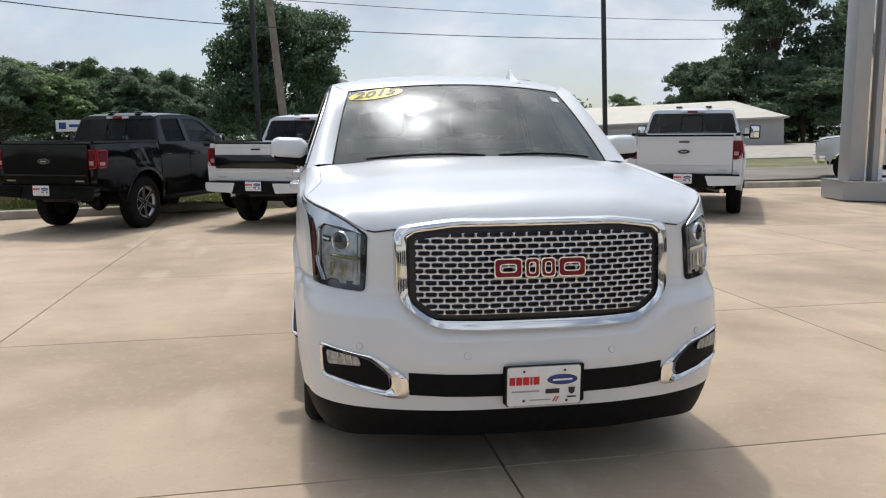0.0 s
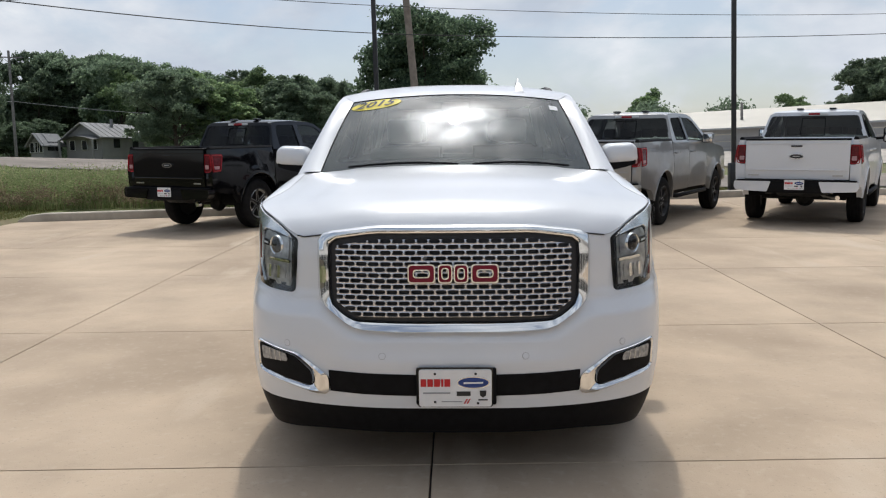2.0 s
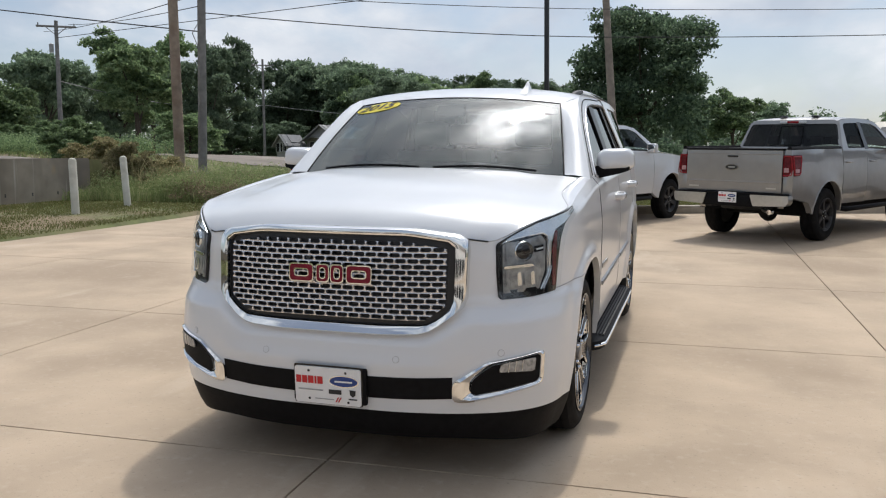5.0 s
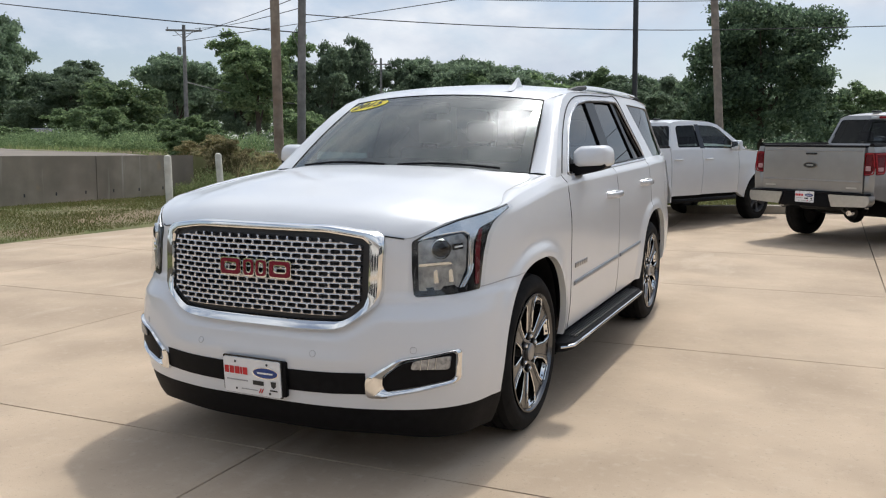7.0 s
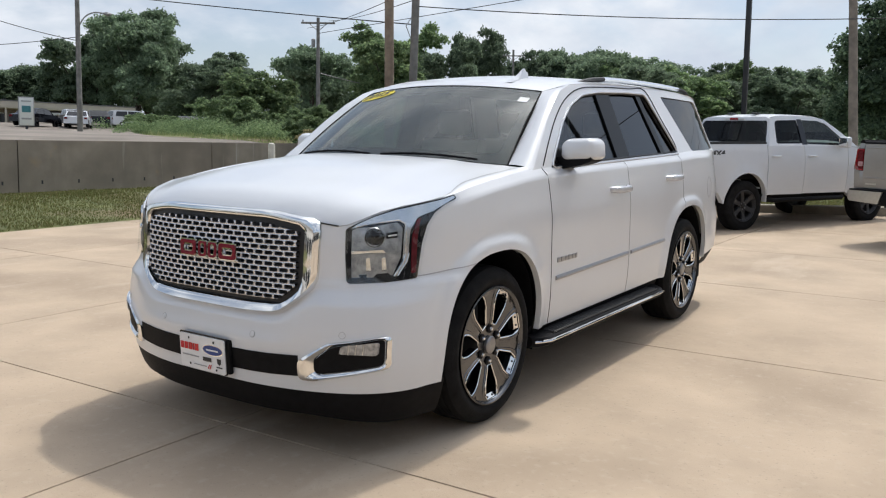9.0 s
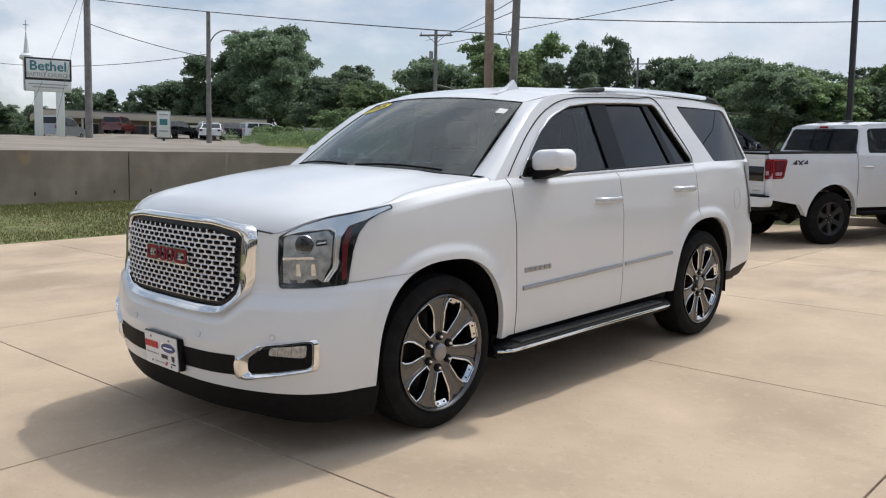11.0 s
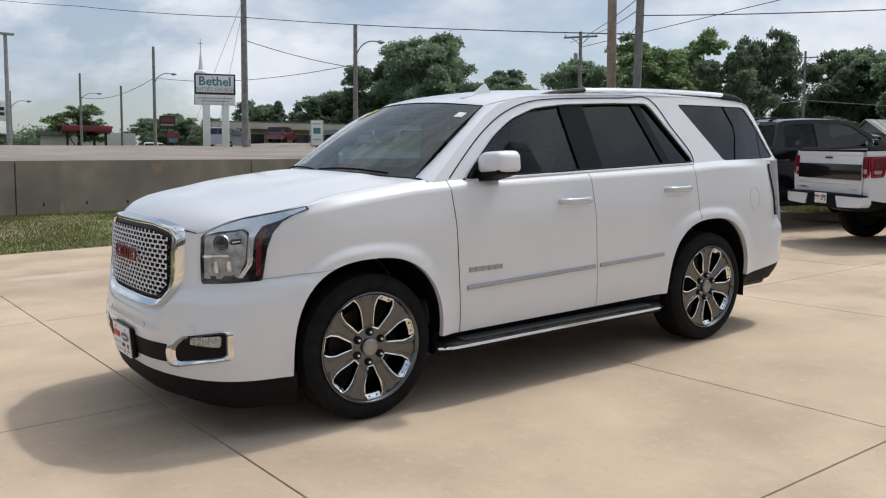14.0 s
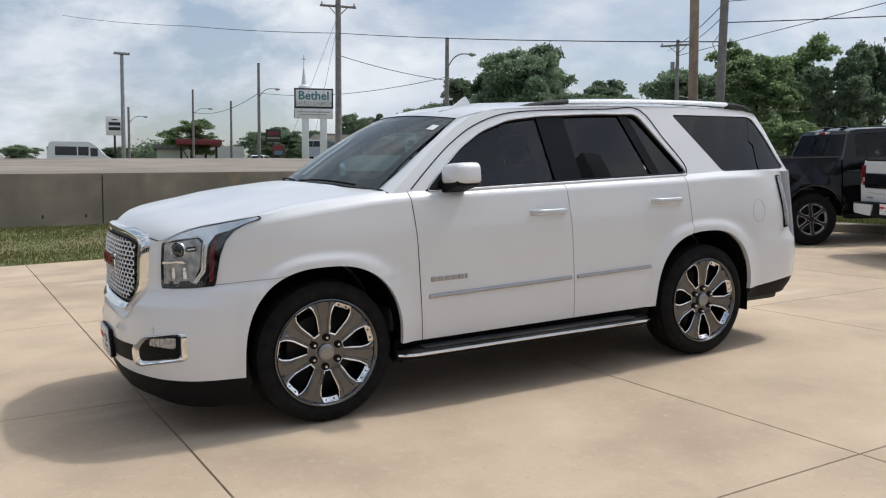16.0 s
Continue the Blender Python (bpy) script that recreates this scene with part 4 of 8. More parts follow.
    for sd in (1, -1):
        grid_bm(lambda q, z: shell(q * sd, z, -0.01 - max(0, 0.46 - z) * 0.35), rs, [0.53, 0.48, 0.44, 0.40, 0.36], b)
    part("rear_valance", b, "plastic", car)

    # --- hood
    s70 = s_of_x(0.735)
    s_cowl = s_of_y(0.44)

    def front_edge(u):
        q = u * s70
        return Vector(shell(q, shell_top(q), 0.002))

    def side_edge_body(v, sg):
        q = s70 + (s_cowl - s70) * v
        return Vector(shell(sg * q, shell_top(q), 0.0))

    def side_edge(v, sg):
        # the shut line runs inboard of the wing's edge
        p = side_edge_body(v, sg)
        k = step01(0.30, 0.62, v) * (1 - 0.2 * step01(0.7, 1.0, v))
        return Vector((p.x - sg * 0.075 * k, p.y + 0.01 * k, p.z + 0.014 * k))

    def back_edge(u):
        e = side_edge(1, 1)
        return Vector((e.x * u, 0.13 + (e.y - 0.13) * abs(u) ** 2.4, 1.352 + (e.z - 1.352) * abs(u) ** 2.2))

    def hood(u, v, lift=0.0):
        f, k, l, r = front_edge(u), back_edge(u), side_edge(v, -1), side_edge(v, 1)
        c00, c10, c01, c11 = front_edge(-1), front_edge(1), back_edge(-1), back_edge(1)
        w = (u + 1) / 2
        p = f * (1 - v) + k * v + l * (1 - w) + r * w - (c00 * (1 - v) * (1 - w) + c10 * (1 - v) * w + c01 * v * (1 - w) + c11 * v * w)
        bump = lerp_table([(0, 0), (0.03, 0.008), (0.07, 0.010), (0.12, 0.009), (0.3, 0.002), (0.5, 0.0), (0.75, 0.0), (1, 0)], v)
        crease = 0.012 * step01(0.74, 0.62, abs(u)) * step01(0.02, 0.25, v) * (1 - 0.4 * v)
        p.z += bump * (1 - abs(u) ** 3.2) + crease + lift
        return tuple(p)
    us = [-1 + i / 20 for i in range(41)]
    vs = [0, 0.015, 0.03, 0.05, 0.07, 0.1, 0.13] + [0.17 + 0.83 * i / 20 for i in range(21)]
    b = grid_bm(hood, us, vs)
    bmesh.ops.recalc_face_normals(b, faces=b.faces)
    geo = bmesh.ops.extrude_edge_only(b, edges=[e for e in b.edges if e.is_boundary])
    for v in (g for g in geo["geom"] if isinstance(g, bmesh.types.BMVert)):
        v.co.z -= 0.025
        v.co.x *= 0.995
    part("hood", b, "white", car, "pearl white sculpted hood")
    seam = [Vector(side_edge(v, -1)) for v in [1 - i / 30 for i in range(31)]] + [front_edge(-1 + i / 20) for i in range(1, 40)] + [Vector(side_edge(i / 30, 1)) for i in range(31)]
    for sg in (1, -1):
        def wing(v, w, sg=sg):
            o, i = side_edge_body(v, sg), side_edge(v, sg)
            p = o.lerp(i, w)
            p.z += 0.010 * math.sin(math.pi * w) * step01(0.30, 0.62, v)
            return tuple(p)
        part("wing_top", grid_bm(wing, [i / 30 for i in range(31)], [0, 0.2, 0.4, 0.6, 0.8, 0.97]), "white", car)
    shut = [p + Vector((0, -0.001, 0.0)) for p in seam]
    part("hood_seam", tube_bm(shut[30:70], 0.0036, 6), "gloss_black", car)
    part("hood_seam", tube_bm(shut[:31], 0.0019, 5), "ink_grey", car)
    part("hood_seam", tube_bm(shut[69:], 0.0019, 5), "ink_grey", car)

    # --- glasshouse sides
    outline = [(0.44, 1.285), (0.60, 1.41), (0.78, 1.555), (0.95, 1.675), (1.08, 1.745), (1.22, 1.785), (1.45, 1.805), (2.0, 1.822), (2.7, 1.825), (3.3, 1.812), (3.58, 1.797), (3.70, 1.775), (3.785, 1.66), (3.865, 1.50), (3.945, 1.325), (3.1, 1.33), (2.74, 1.315), (1.7, 1.30), (0.64, 1.285)]
    dlo = rounded([(0.665, 1.295), (0.80, 1.415), (0.97, 1.555), (1.14, 1.655), (1.36, 1.728), (1.62, 1.755), (2.10, 1.770), (2.46, 1.770), (2.81, 1.335), (1.75, 1.315)], 0.05, 3)
    dwin = rounded([(2.80, 1.765), (3.60, 1.752), (3.655, 1.735), (3.765, 1.60), (3.905, 1.36), (3.885, 1.345), (3.17, 1.345)], 0.03, 3)
    for sd in (1, -1):
        def gmap(y, z, d, sd=sd):
            return (sd * (belt_x(y, z) - d), y, z)
        b = fill_bm(outline, (dlo, dwin), gmap, 0.05, cuts=2)
        part("cabin_side", b, "white", car, "white pillars and roof frame")
        # panes
        def pane(name, poly, mat, off, th=0.0):
            b2 = fill_bm(poly, (), lambda y, z, d: (sd * (belt_x(y, z) - off - d), y, z), th, cuts=1)
            return part(name, b2, mat, car)
        pane("front_side_window", [(0.67, 1.29), (0.80, 1.42), (0.97, 1.56), (1.14, 1.66), (1.36, 1.73), (1.60, 1.757), (1.65, 1.30)], "side_glass", 0.018)
        pane("rear_side_window", [(1.80, 1.765), (2.30, 1.775), (2.47, 1.30), (1.84, 1.30)], "privacy", 0.018)
        pane("quarter_window", [(2.36, 1.775), (2.46, 1.775), (2.83, 1.33), (2.56, 1.31)], "privacy", 0.018)
        pane("rear_quarter_glass", [(2.79, 1.77), (3.60, 1.757), (3.66, 1.742), (3.772, 1.605), (3.915, 1.34), (3.16, 1.34)], "privacy", 0.010)
        pane("b_pillar", [(1.59, 1.762), (1.81, 1.768), (1.86, 1.31), (1.645, 1.30)], "pillar_black", 0.004, 0.02)
        pane("window_bar", [(2.29, 1.775), (2.37, 1.775), (2.57, 1.31), (2.49, 1.305)], "pillar_black", 0.006, 0.02)
        # bright surround along the sill and round the glass
        loop = [(sd * (belt_x(p[0], p[1]) + 0.002), p[0], p[1]) for p in dlo]
        part("window_trim", tube_bm([(x + sd * 0.004, y, z) for x, y, z in loop], 0.0065, 6, closed=True), "trim_silver", car, "bright window surround")
        inner = [(1.72 + (y - 1.72) * 0.982, 1.54 + (z - 1.54) * 0.955) for x, y, z in loop]
        part("window_gasket", tube_bm([(sd * (belt_x(y, z) - 0.002), y, z) for y, z in inner], 0.007, 6, closed=True), "pillar_black", car)
        part("belt_strip", tube_bm([(sd * (belt_x(y, z) + 0.006), y, z) for y, z in ((0.90, 1.296), (1.3, 1.303), (1.75, 1.310), (2.3, 1.320), (2.79, 1.330))], 0.010, 8), "trim_silver", car, "bright strip along the window sill")
        part("door_frame_seam", tube_bm([(sd * (belt_x(y, z) + 0.001), y, z) for y, z in smooth_loop([(0.575, 1.31), (0.72, 1.435), (0.90, 1.575), (1.10, 1.69), (1.34, 1.765), (1.65, 1.79), (2.2, 1.802), (2.50, 1.80), (2.66, 1.60), (2.80, 1.41), (2.80, 1.33)], 4, False)], 0.004, 6), "plastic", car)
        # A-pillar strip between windscreen and side
        A = [(0.44, 1.285), (0.60, 1.41), (0.78, 1.555), (0.95, 1.675), (1.08, 1.745), (1.22, 1.785)]
        W = [(0.80, 0.43, 1.315), (0.775, 0.56, 1.40), (0.745, 0.72, 1.515), (0.717, 0.86, 1.612), (0.692, 0.965, 1.69), (0.672, 1.045, 1.739)]
        b = bmesh.new()
        prev = None
        for ka, ((y, z), w) in enumerate(zip(A, W)):
            o = Vector((sd * belt_x(y, z), y, z))
            i = Vector((sd * w[0], w[1], w[2]))
            mid = (o + i) / 2 + Vector((sd * 0.02, -0.018, 0.012)) * (1, 1, 1, 0.85, 0.5, 0.04)[ka]
            row = [b.verts.new(q) for q in (o, (o * 0.75 + i * 0.25) + (mid - (o + i) / 2) * 0.75, mid, (o * 0.25 + i * 0.75) + (mid - (o + i) / 2) * 0.75, i)]
            if prev:
                for j in range(4):
                    b.faces.new((prev[j], prev[j + 1], row[j + 1], row[j]))
            prev = row
        bmesh.ops.recalc_face_normals(b, faces=b.faces)
        part("a_pillar", b, "white", car)

    # --- windscreen, roof, rear glass
    def ws(u, v):
        bot = Vector((0.80 * u, 0.18 + 0.25 * abs(u) ** 2.3, 1.345 - 0.03 * abs(u) ** 2))
        top = Vector((0.672 * u, 0.925 + 0.120 * abs(u) ** 2.3, 1.779 - 0.040 * abs(u) ** 2))
        p = bot * (1 - v) + top * v
        k = 4 * v * (1 - v)
        p.z += 0.022 * k
        p.y -= 0.012 * k * (1 - abs(u) ** 2)
        return p
    uu = [-1 + i / 12 for i in range(25)]
    vv = [i / 12 for i in range(13)]
    part("windscreen", grid_bm(lambda u, v: tuple(ws(u, v)), uu, vv), "windscreen", car, "tinted windscreen mirroring the sky").visible_shadow = False
    def pane_edge(u0, v0, v1, r):
        cols = [-1, -0.8, -0.6, -0.4, -0.2, 0, 0.2, 0.4, 0.6, 0.8, 1]
        pts = [(k * u0, v0) for k in cols] + [(u0, v0 + (v1 - v0) * k / 6) for k in range(1, 6)] + [(k * u0, v1) for k in cols[::-1]] + [(-u0, v1 - (v1 - v0) * k / 6) for k in range(1, 6)]
        return rounded(pts, r, 3)
    b = bmesh.new()
    rows = [[b.verts.new(ws(u, v) + Vector((0, 0, -0.004))) for u, v in loop] for loop in (pane_edge(1.0, 0.0, 1.0, 0.001), pane_edge(0.96, 0.05, 0.975, 0.06), pane_edge(0.925, 0.105, 0.955, 0.09))]
    for p, q in zip(rows, rows[1:]):
        for k in range(len(p)):
            kn = (k + 1) % len(p)
            b.faces.new((p[k], p[kn], q[kn], q[k]))
    part("windscreen_border", b, "gloss_black", car)
    part("windscreen_seal", tube_bm([tuple(ws(-1, v)) for v in vv] + [tuple(ws(u, 1)) for u in uu[1:]] + [tuple(ws(1, 1 - v)) for v in vv[1:]], 0.0045, 6), "plastic", car)

    def roof(u, v):
        y0 = 0.925 + 0.120 * abs(u) ** 2.3
        y = y0 + (3.71 - y0) * v
        ze = lerp_table([(0.925, 1.739), (1.045, 1.741), (1.22, 1.789), (1.45, 1.805), (2.0, 1.822), (2.7, 1.825), (3.3, 1.812), (3.58, 1.797), (3.71, 1.772)], y)
        zc = lerp_table([(0.925, 1.781), (1.0, 1.805), (1.22, 1.846), (1.46, 1.870), (2.1, 1.888), (2.8, 1.885), (3.4, 1.860), (3.71, 1.822)], y)
        xe = lerp_table([(0.925, 0.674), (1.045, 0.676), (1.22, 0.762), (3.8, 0.752)], y) if v > 0 else 0.672
        k = abs(u)
        if v == 0:
            return tuple(ws(u, 1) + Vector((0, 0.002, 0.001)))
        return (xe * u, y, ze + (zc - ze) * (1 - k ** 2.6) - 0.0)
    b = grid_bm(roof, [-1 + i / 14 for i in range(29)], [0, 0.02, 0.05, 0.09, 0.14] + [0.2 + 0.8 * i / 14 for i in range(15)])
    bmesh.ops.recalc_face_normals(b, faces=b.faces)
    part("roof", b, "white", car, "white painted roof")
    b = grid_bm(lambda u, v: (u * (0.71 + 0.15 * v), 3.725 + 0.235 * v, 1.765 - 0.44 * v), [-1 + i / 4 for i in range(9)], [0, 0.2, 0.4, 0.6, 0.8, 1])
    part("rear_window", b, "privacy", car)
    b = grid_bm(lambda u, v: (u * 0.86, 4.00 + 0.09 * v - 0.03 * abs(u) ** 3, 1.335 - 0.55 * v), [-1 + i / 4 for i in range(9)], [0, 0.3, 0.6, 1])
    part("tailgate", b, "white", car)
    for sd in (1, -1):
        b = grid_bm(lambda q, z: shell(q * sd, z, 0.005), [s_of_y(3.90) + 0.011 * i for i in range(9)], [0.89, 0.93, 1.0, 1.1, 1.2, 1.26, 1.30])
        tl = part("tail_light", b, "gloss_black", car, "slim upright clear tail light in a dark frame")
        b = grid_bm(lambda q, z: shell(q * sd, z, 0.014), [s_of_y(3.908) + 0.011 * i for i in range(7)], [0.905, 0.95, 1.1, 1.22, 1.29])
        part("lamp_lens", b, "lamp_grey", tl)
    # roof rails
    for sd in (1, -1):
        pts = [(sd * 0.675, 1.93, 1.856), (sd * 0.675, 2.3, 1.863), (sd * 0.675, 2.8, 1.864), (sd * 0.675, 3.2, 1.858), (sd * 0.675, 3.46, 1.850)]
        part("roof_rail", tube_bm(smooth_loop(pts, 3, False), 0.017, 8, flat=1.3), "chrome", car, "polished roof rail")
        for foot in ([(1.52, 1.806), (1.62, 1.826), (1.74, 1.842), (1.86, 1.851), (1.94, 1.856)], [(3.45, 1.850), (3.56, 1.843), (3.64, 1.832), (3.71, 1.806)]):
            part("rail_foot", tube_bm([(sd * 0.675, y, z) for y, z in foot], 0.0165, 8, flat=1.3), "dark_metal", car)

    # --- grille
    def fpt(x, z, off):
        sg = 1 if x >= 0 else -1
        q = s_of_x(min(abs(x) / (smooth_table(WX, z) * (1 + lerp_table(NOSE, z))), 0.97)) * sg
        p = shell(q, z, 0)
        return Vector((p[0], p[1] - off, z))

    def ring(outer, inner, prof, n=72):
        """A moulded frame between two outlines; prof rows give the share from outer to inner and the stand-off."""
        def resample(poly):
            ln = [0.0]
            for i in range(len(poly)):
                a, c = poly[i], poly[(i + 1) % len(poly)]
                ln.append(ln[-1] + math.hypot(c[0] - a[0], c[1] - a[1]))
            out = []
            for k in range(n):
                t = ln[-1] * k / n
                i = max(j for j in range(len(poly)) if ln[j] <= t)
                a, c = poly[i], poly[(i + 1) % len(poly)]
                w = (t - ln[i]) / max(1e-9, ln[i + 1] - ln[i])
                out.append((a[0] + (c[0] - a[0]) * w, a[1] + (c[1] - a[1]) * w))
            return out
        A = resample(outer)
        R = resample(inner)
        B = []
        for p in A:
            B.append(min(R, key=lambda q: (q[0] - p[0]) ** 2 + (q[1] - p[1]) ** 2))
        b = bmesh.new()
        rows = []
        for p, q in zip(A, B):
            rows.append([b.verts.new(fpt(p[0] + (q[0] - p[0]) * w, p[1] + (q[1] - p[1]) * w, o)) for w, o in prof])
        for i in range(n):
            r0, r1 = rows[i], rows[(i + 1) % n]
            for j in range(len(prof) - 1):
                b.faces.new((r0[j], r1[j], r1[j + 1], r0[j + 1]))
        bmesh.ops.recalc_face_normals(b, faces=b.faces)
        return b

    sym = lambda half: half + [(-x, z) for x, z in reversed(half)]
    g_out = rounded(sym([(0.25, 0.672), (0.440, 0.680), (0.602, 0.800), (0.607, 1.104), (0.35, 1.138)]), 0.05, 5)
    g_mid = rounded(sym([(0.25, 0.716), (0.445, 0.721), (0.543, 0.792), (0.547, 1.074), (0.35, 1.102)]), 0.04, 5)
    g_in = rounded(sym([(0.25, 0.735), (0.435, 0.739), (0.517, 0.800), (0.520, 1.055), (0.35, 1.083)]), 0.03, 4)
    part("grille_surround", ring(g_out, g_mid, [(0, -0.01), (0.02, 0.026), (0.2, 0.040), (0.6, 0.040), (0.88, 0.034), (1.0, 0.022)]), "chrome", car, "bright chrome grille surround")
    part("grille_recess", ring(g_mid, g_in, [(0, 0.0215), (0.12, 0.010), (1, 0.008)]), "headlight_black", car)
    b = fill_bm(g_mid, (), lambda x, z, d: tuple(fpt(x, z, 0.012)), 0, cuts=2)
    part("grille_back", b, "ink_black", car)

    def inside(x, z, poly):
        c = False
        for i in range(len(poly)):
            (ax, az), (bx, bz) = poly[i], poly[i - 1]
            if (az > z) != (bz > z) and x < (bx - ax) * (z - az) / (bz - az) + ax:
                c = not c
        return c
    # staggered cells, each with a rounded slot
    b, tunnels = bmesh.new(), bmesh.new()
    rows_n, pitch, z_lo, z_hi = 14, 0.0535, 0.740, 1.084
    dz = (z_hi - z_lo) / rows_n
    wide = [(x * 1.02, 0.911 + (z - 0.911) * 1.05) for x, z in g_in]

    def cell(cx, cz):
        hx, hz, sx_, sz_ = pitch / 2, dz / 2, pitch / 2 - 0.0046, dz / 2 - 0.0038
        slot = rounded([(-sx_, -sz_), (sx_, -sz_), (sx_, sz_), (-sx_, sz_)], 0.0075, 3)
        rim_ = []
        for x, z in slot:
            k = min(hx / max(abs(x), 1e-6), hz / max(abs(z), 1e-6))
            corner = abs(x) > sx_ - 0.004 and abs(z) > sz_ - 0.004
            rim_.append((math.copysign(hx, x), math.copysign(hz, z)) if corner else (x * k, z * k))
        n = len(slot)
        for bm_, loops in ((b, ((rim_, 1.0, 0.0325), (slot, 1.07, 0.0345), (slot, 1.0, 0.0315))), (tunnels, ((slot, 1.0, 0.0315), (slot, 0.97, 0.012)))):
            rows = [[bm_.verts.new(fpt(cx + x * e, cz + z * e, o)) for x, z in loop] for loop, e, o in loops]
            for p, q in zip(rows, rows[1:]):
                for k in range(n):
                    bm_.faces.new((p[k], p[(k + 1) % n], q[(k + 1) % n], q[k]))
    for r in range(rows_n):
        z = z_lo + dz * (r + 0.5)
        for k in range(-11, 12):
            x = (k + (r % 2) * 0.5) * pitch
            if any(inside(x + u * pitch * 0.5, z + v * dz * 0.5, wide) for u in (-1, 1) for v in (-1, 1)):
                cell(x, z)
    edge = sym([(0.25, 0.737), (0.430, 0.742), (0.515, 0.805), (0.518, 1.050), (0.35, 1.080)])
    for (ax, az), (cx, cz) in zip(edge, edge[1:] + edge[:1]):
        for bm_ in (b, tunnels):
            bmesh.ops.bisect_plane(bm_, geom=bm_.verts[:] + bm_.edges[:] + bm_.faces[:], plane_co=fpt(ax, az, 0), plane_no=(cz - az, 0, ax - cx), clear_outer=True)
    bmesh.ops.recalc_face_normals(b, faces=b.faces)
    part("grille_mesh", b, "grille_silver", car, "bright mesh of staggered rounded slots")
    bmesh.ops.recalc_face_normals(tunnels, faces=tunnels.faces)
    part("grille_tunnel", tunnels, "headlight_black", car)
    # badge: plain red rings with bright rims
    for x0, x1 in ((-0.197, -0.078), (-0.066, -0.003), (0.003, 0.066), (0.078, 0.197)):
        def frame_of(e, x0=x0, x1=x1):
            return rounded([(x0 + e, 0.893 + e), (x1 - e, 0.893 + e), (x1 - e, 0.975 - e), (x0 + e, 0.975 - e)], 0.016, 3)
        t_ = 0.027 if x1 - x0 > 0.1 else 0.020
        part("badge_rim", fill_bm(frame_of(0), (frame_of(t_),), lambda x, z, d: tuple(fpt(x, z, 0.034 + d)), 0.014), "chrome", car)
        part("badge", fill_bm(frame_of(0.005), (frame_of(t_ - 0.005),), lambda x, z, d: tuple(fpt(x, z, 0.044 + d)), 0.008), "red_badge", car, "red badge ring with chrome rim")

    # --- head lamps
    for sd in (1, -1):
        SX_, SY_ = (lambda a: s_of_x(min(a / 0.966, 0.975))), (lambda a: s_of_y(a - 0.06))
        s_in, s_out = SX_(0.712), SY_(-0.60)
        F = lambda k: s_in + (s_out - s_in) * k
        crest = [(F(0.12), 1.092), (SX_(0.80), 1.125), (SX_(0.86), 1.155), (SY_(-0.60), 1.178), (SY_(-0.34), 1.207)]
        lamp = [(F(0.0), 0.826), (F(-0.02), 1.066)] + crest + [(SY_(-0.325), 1.188), (SY_(-0.44), 1.164), (SY_(-0.51), 1.132), (SY_(-0.55), 1.08), (SY_(-0.575), 1.0), (SY_(-0.60), 0.842), (F(0.5), 0.832)]
        lp = rounded(lamp, 0.012, 2)
        hl = part("headlight", fill_bm(lp, (), lambda q, z, d: shell(q * sd, z, 0.004 - d), 0.003, cuts=2), "gloss_black", car, "projector headlight with bright inner frame")

        def on(poly, name, mat, o0, th, r=0.008, cuts=1):
            return part(name, fill_bm(rounded(poly, r, 2), (), lambda q, z, d: shell(q * sd, z, o0 + d), th, cuts=cuts), mat, hl)
        brow = [(F(0.05), 1.068), (F(0.13), 1.088), (SX_(0.80), 1.120), (SX_(0.86), 1.149), (SY_(-0.60), 1.172), (SY_(-0.36), 1.202), (SY_(-0.35), 1.192), (SY_(-0.45), 1.168), (SY_(-0.53), 1.140), (F(0.94), 1.115), (F(0.86), 1.06), (F(0.84), 0.92), (F(0.67), 0.856), (F(0.645), 0.866), (F(0.765), 0.925), (F(0.775), 1.085), (F(0.68), 1.102), (F(0.30), 1.090)]
        on(brow, "brow_panel", "lamp_silver", 0.005, 0.006, 0.006)
        part("brow_edge", tube_bm([shell(q * sd, z, 0.013) for q, z in ((F(0.12), 1.078), (F(0.30), 1.093), (F(0.67), 1.107), (F(0.77), 1.092), (F(0.795), 1.06), (F(0.79), 0.93))], 0.0028, 6), "chrome", hl)
        on([(F(0.08), 0.852), (F(0.07), 1.064), (F(0.66), 1.095), (F(0.75), 1.071), (F(0.74), 0.940), (F(0.62), 0.857)], "reflector", "lamp_grey", 0.004, 0.004)
        on([(F(0.12), 0.978), (F(0.11), 1.073), (F(0.61), 1.080), (F(0.67), 1.059), (F(0.66), 0.978)], "lamp_bowl", "lamp_grey", 0.008, 0.003)
        low = on([(F(0.12), 0.866), (F(0.11), 0.956), (F(0.62), 0.964), (F(0.66), 0.940), (F(0.56), 0.873)], "lower_reflector", "lamp_grey", 0.008, 0.004)
        for k in range(4):
            on([(F(0.18 + 0.10 * k), 0.883), (F(0.17 + 0.10 * k), 0.940), (F(0.22 + 0.10 * k), 0.945), (F(0.24 + 0.10 * k), 0.885)], "lower_facet", "chrome" if k % 2 else "lamp_grey", 0.012, 0.003 + 0.002 * (k % 2), 0.004)
        on([(F(0.08), 0.959), (F(0.08), 0.972), (F(0.48), 0.978), (F(0.52), 0.966)], "shelf", "chrome", 0.012, 0.008, 0.003)
        on([(F(0.52), 1.026), (F(0.52), 1.052), (F(0.67), 1.057), (F(0.67), 1.030)], "lamp_bar", "gloss_black", 0.014, 0.006, 0.003)
        on([(F(0.54), 1.035), (F(0.54), 1.042), (F(0.66), 1.047), (F(0.66), 1.040)], "lamp_bar", "sign_white", 0.021, 0.002, 0.002)
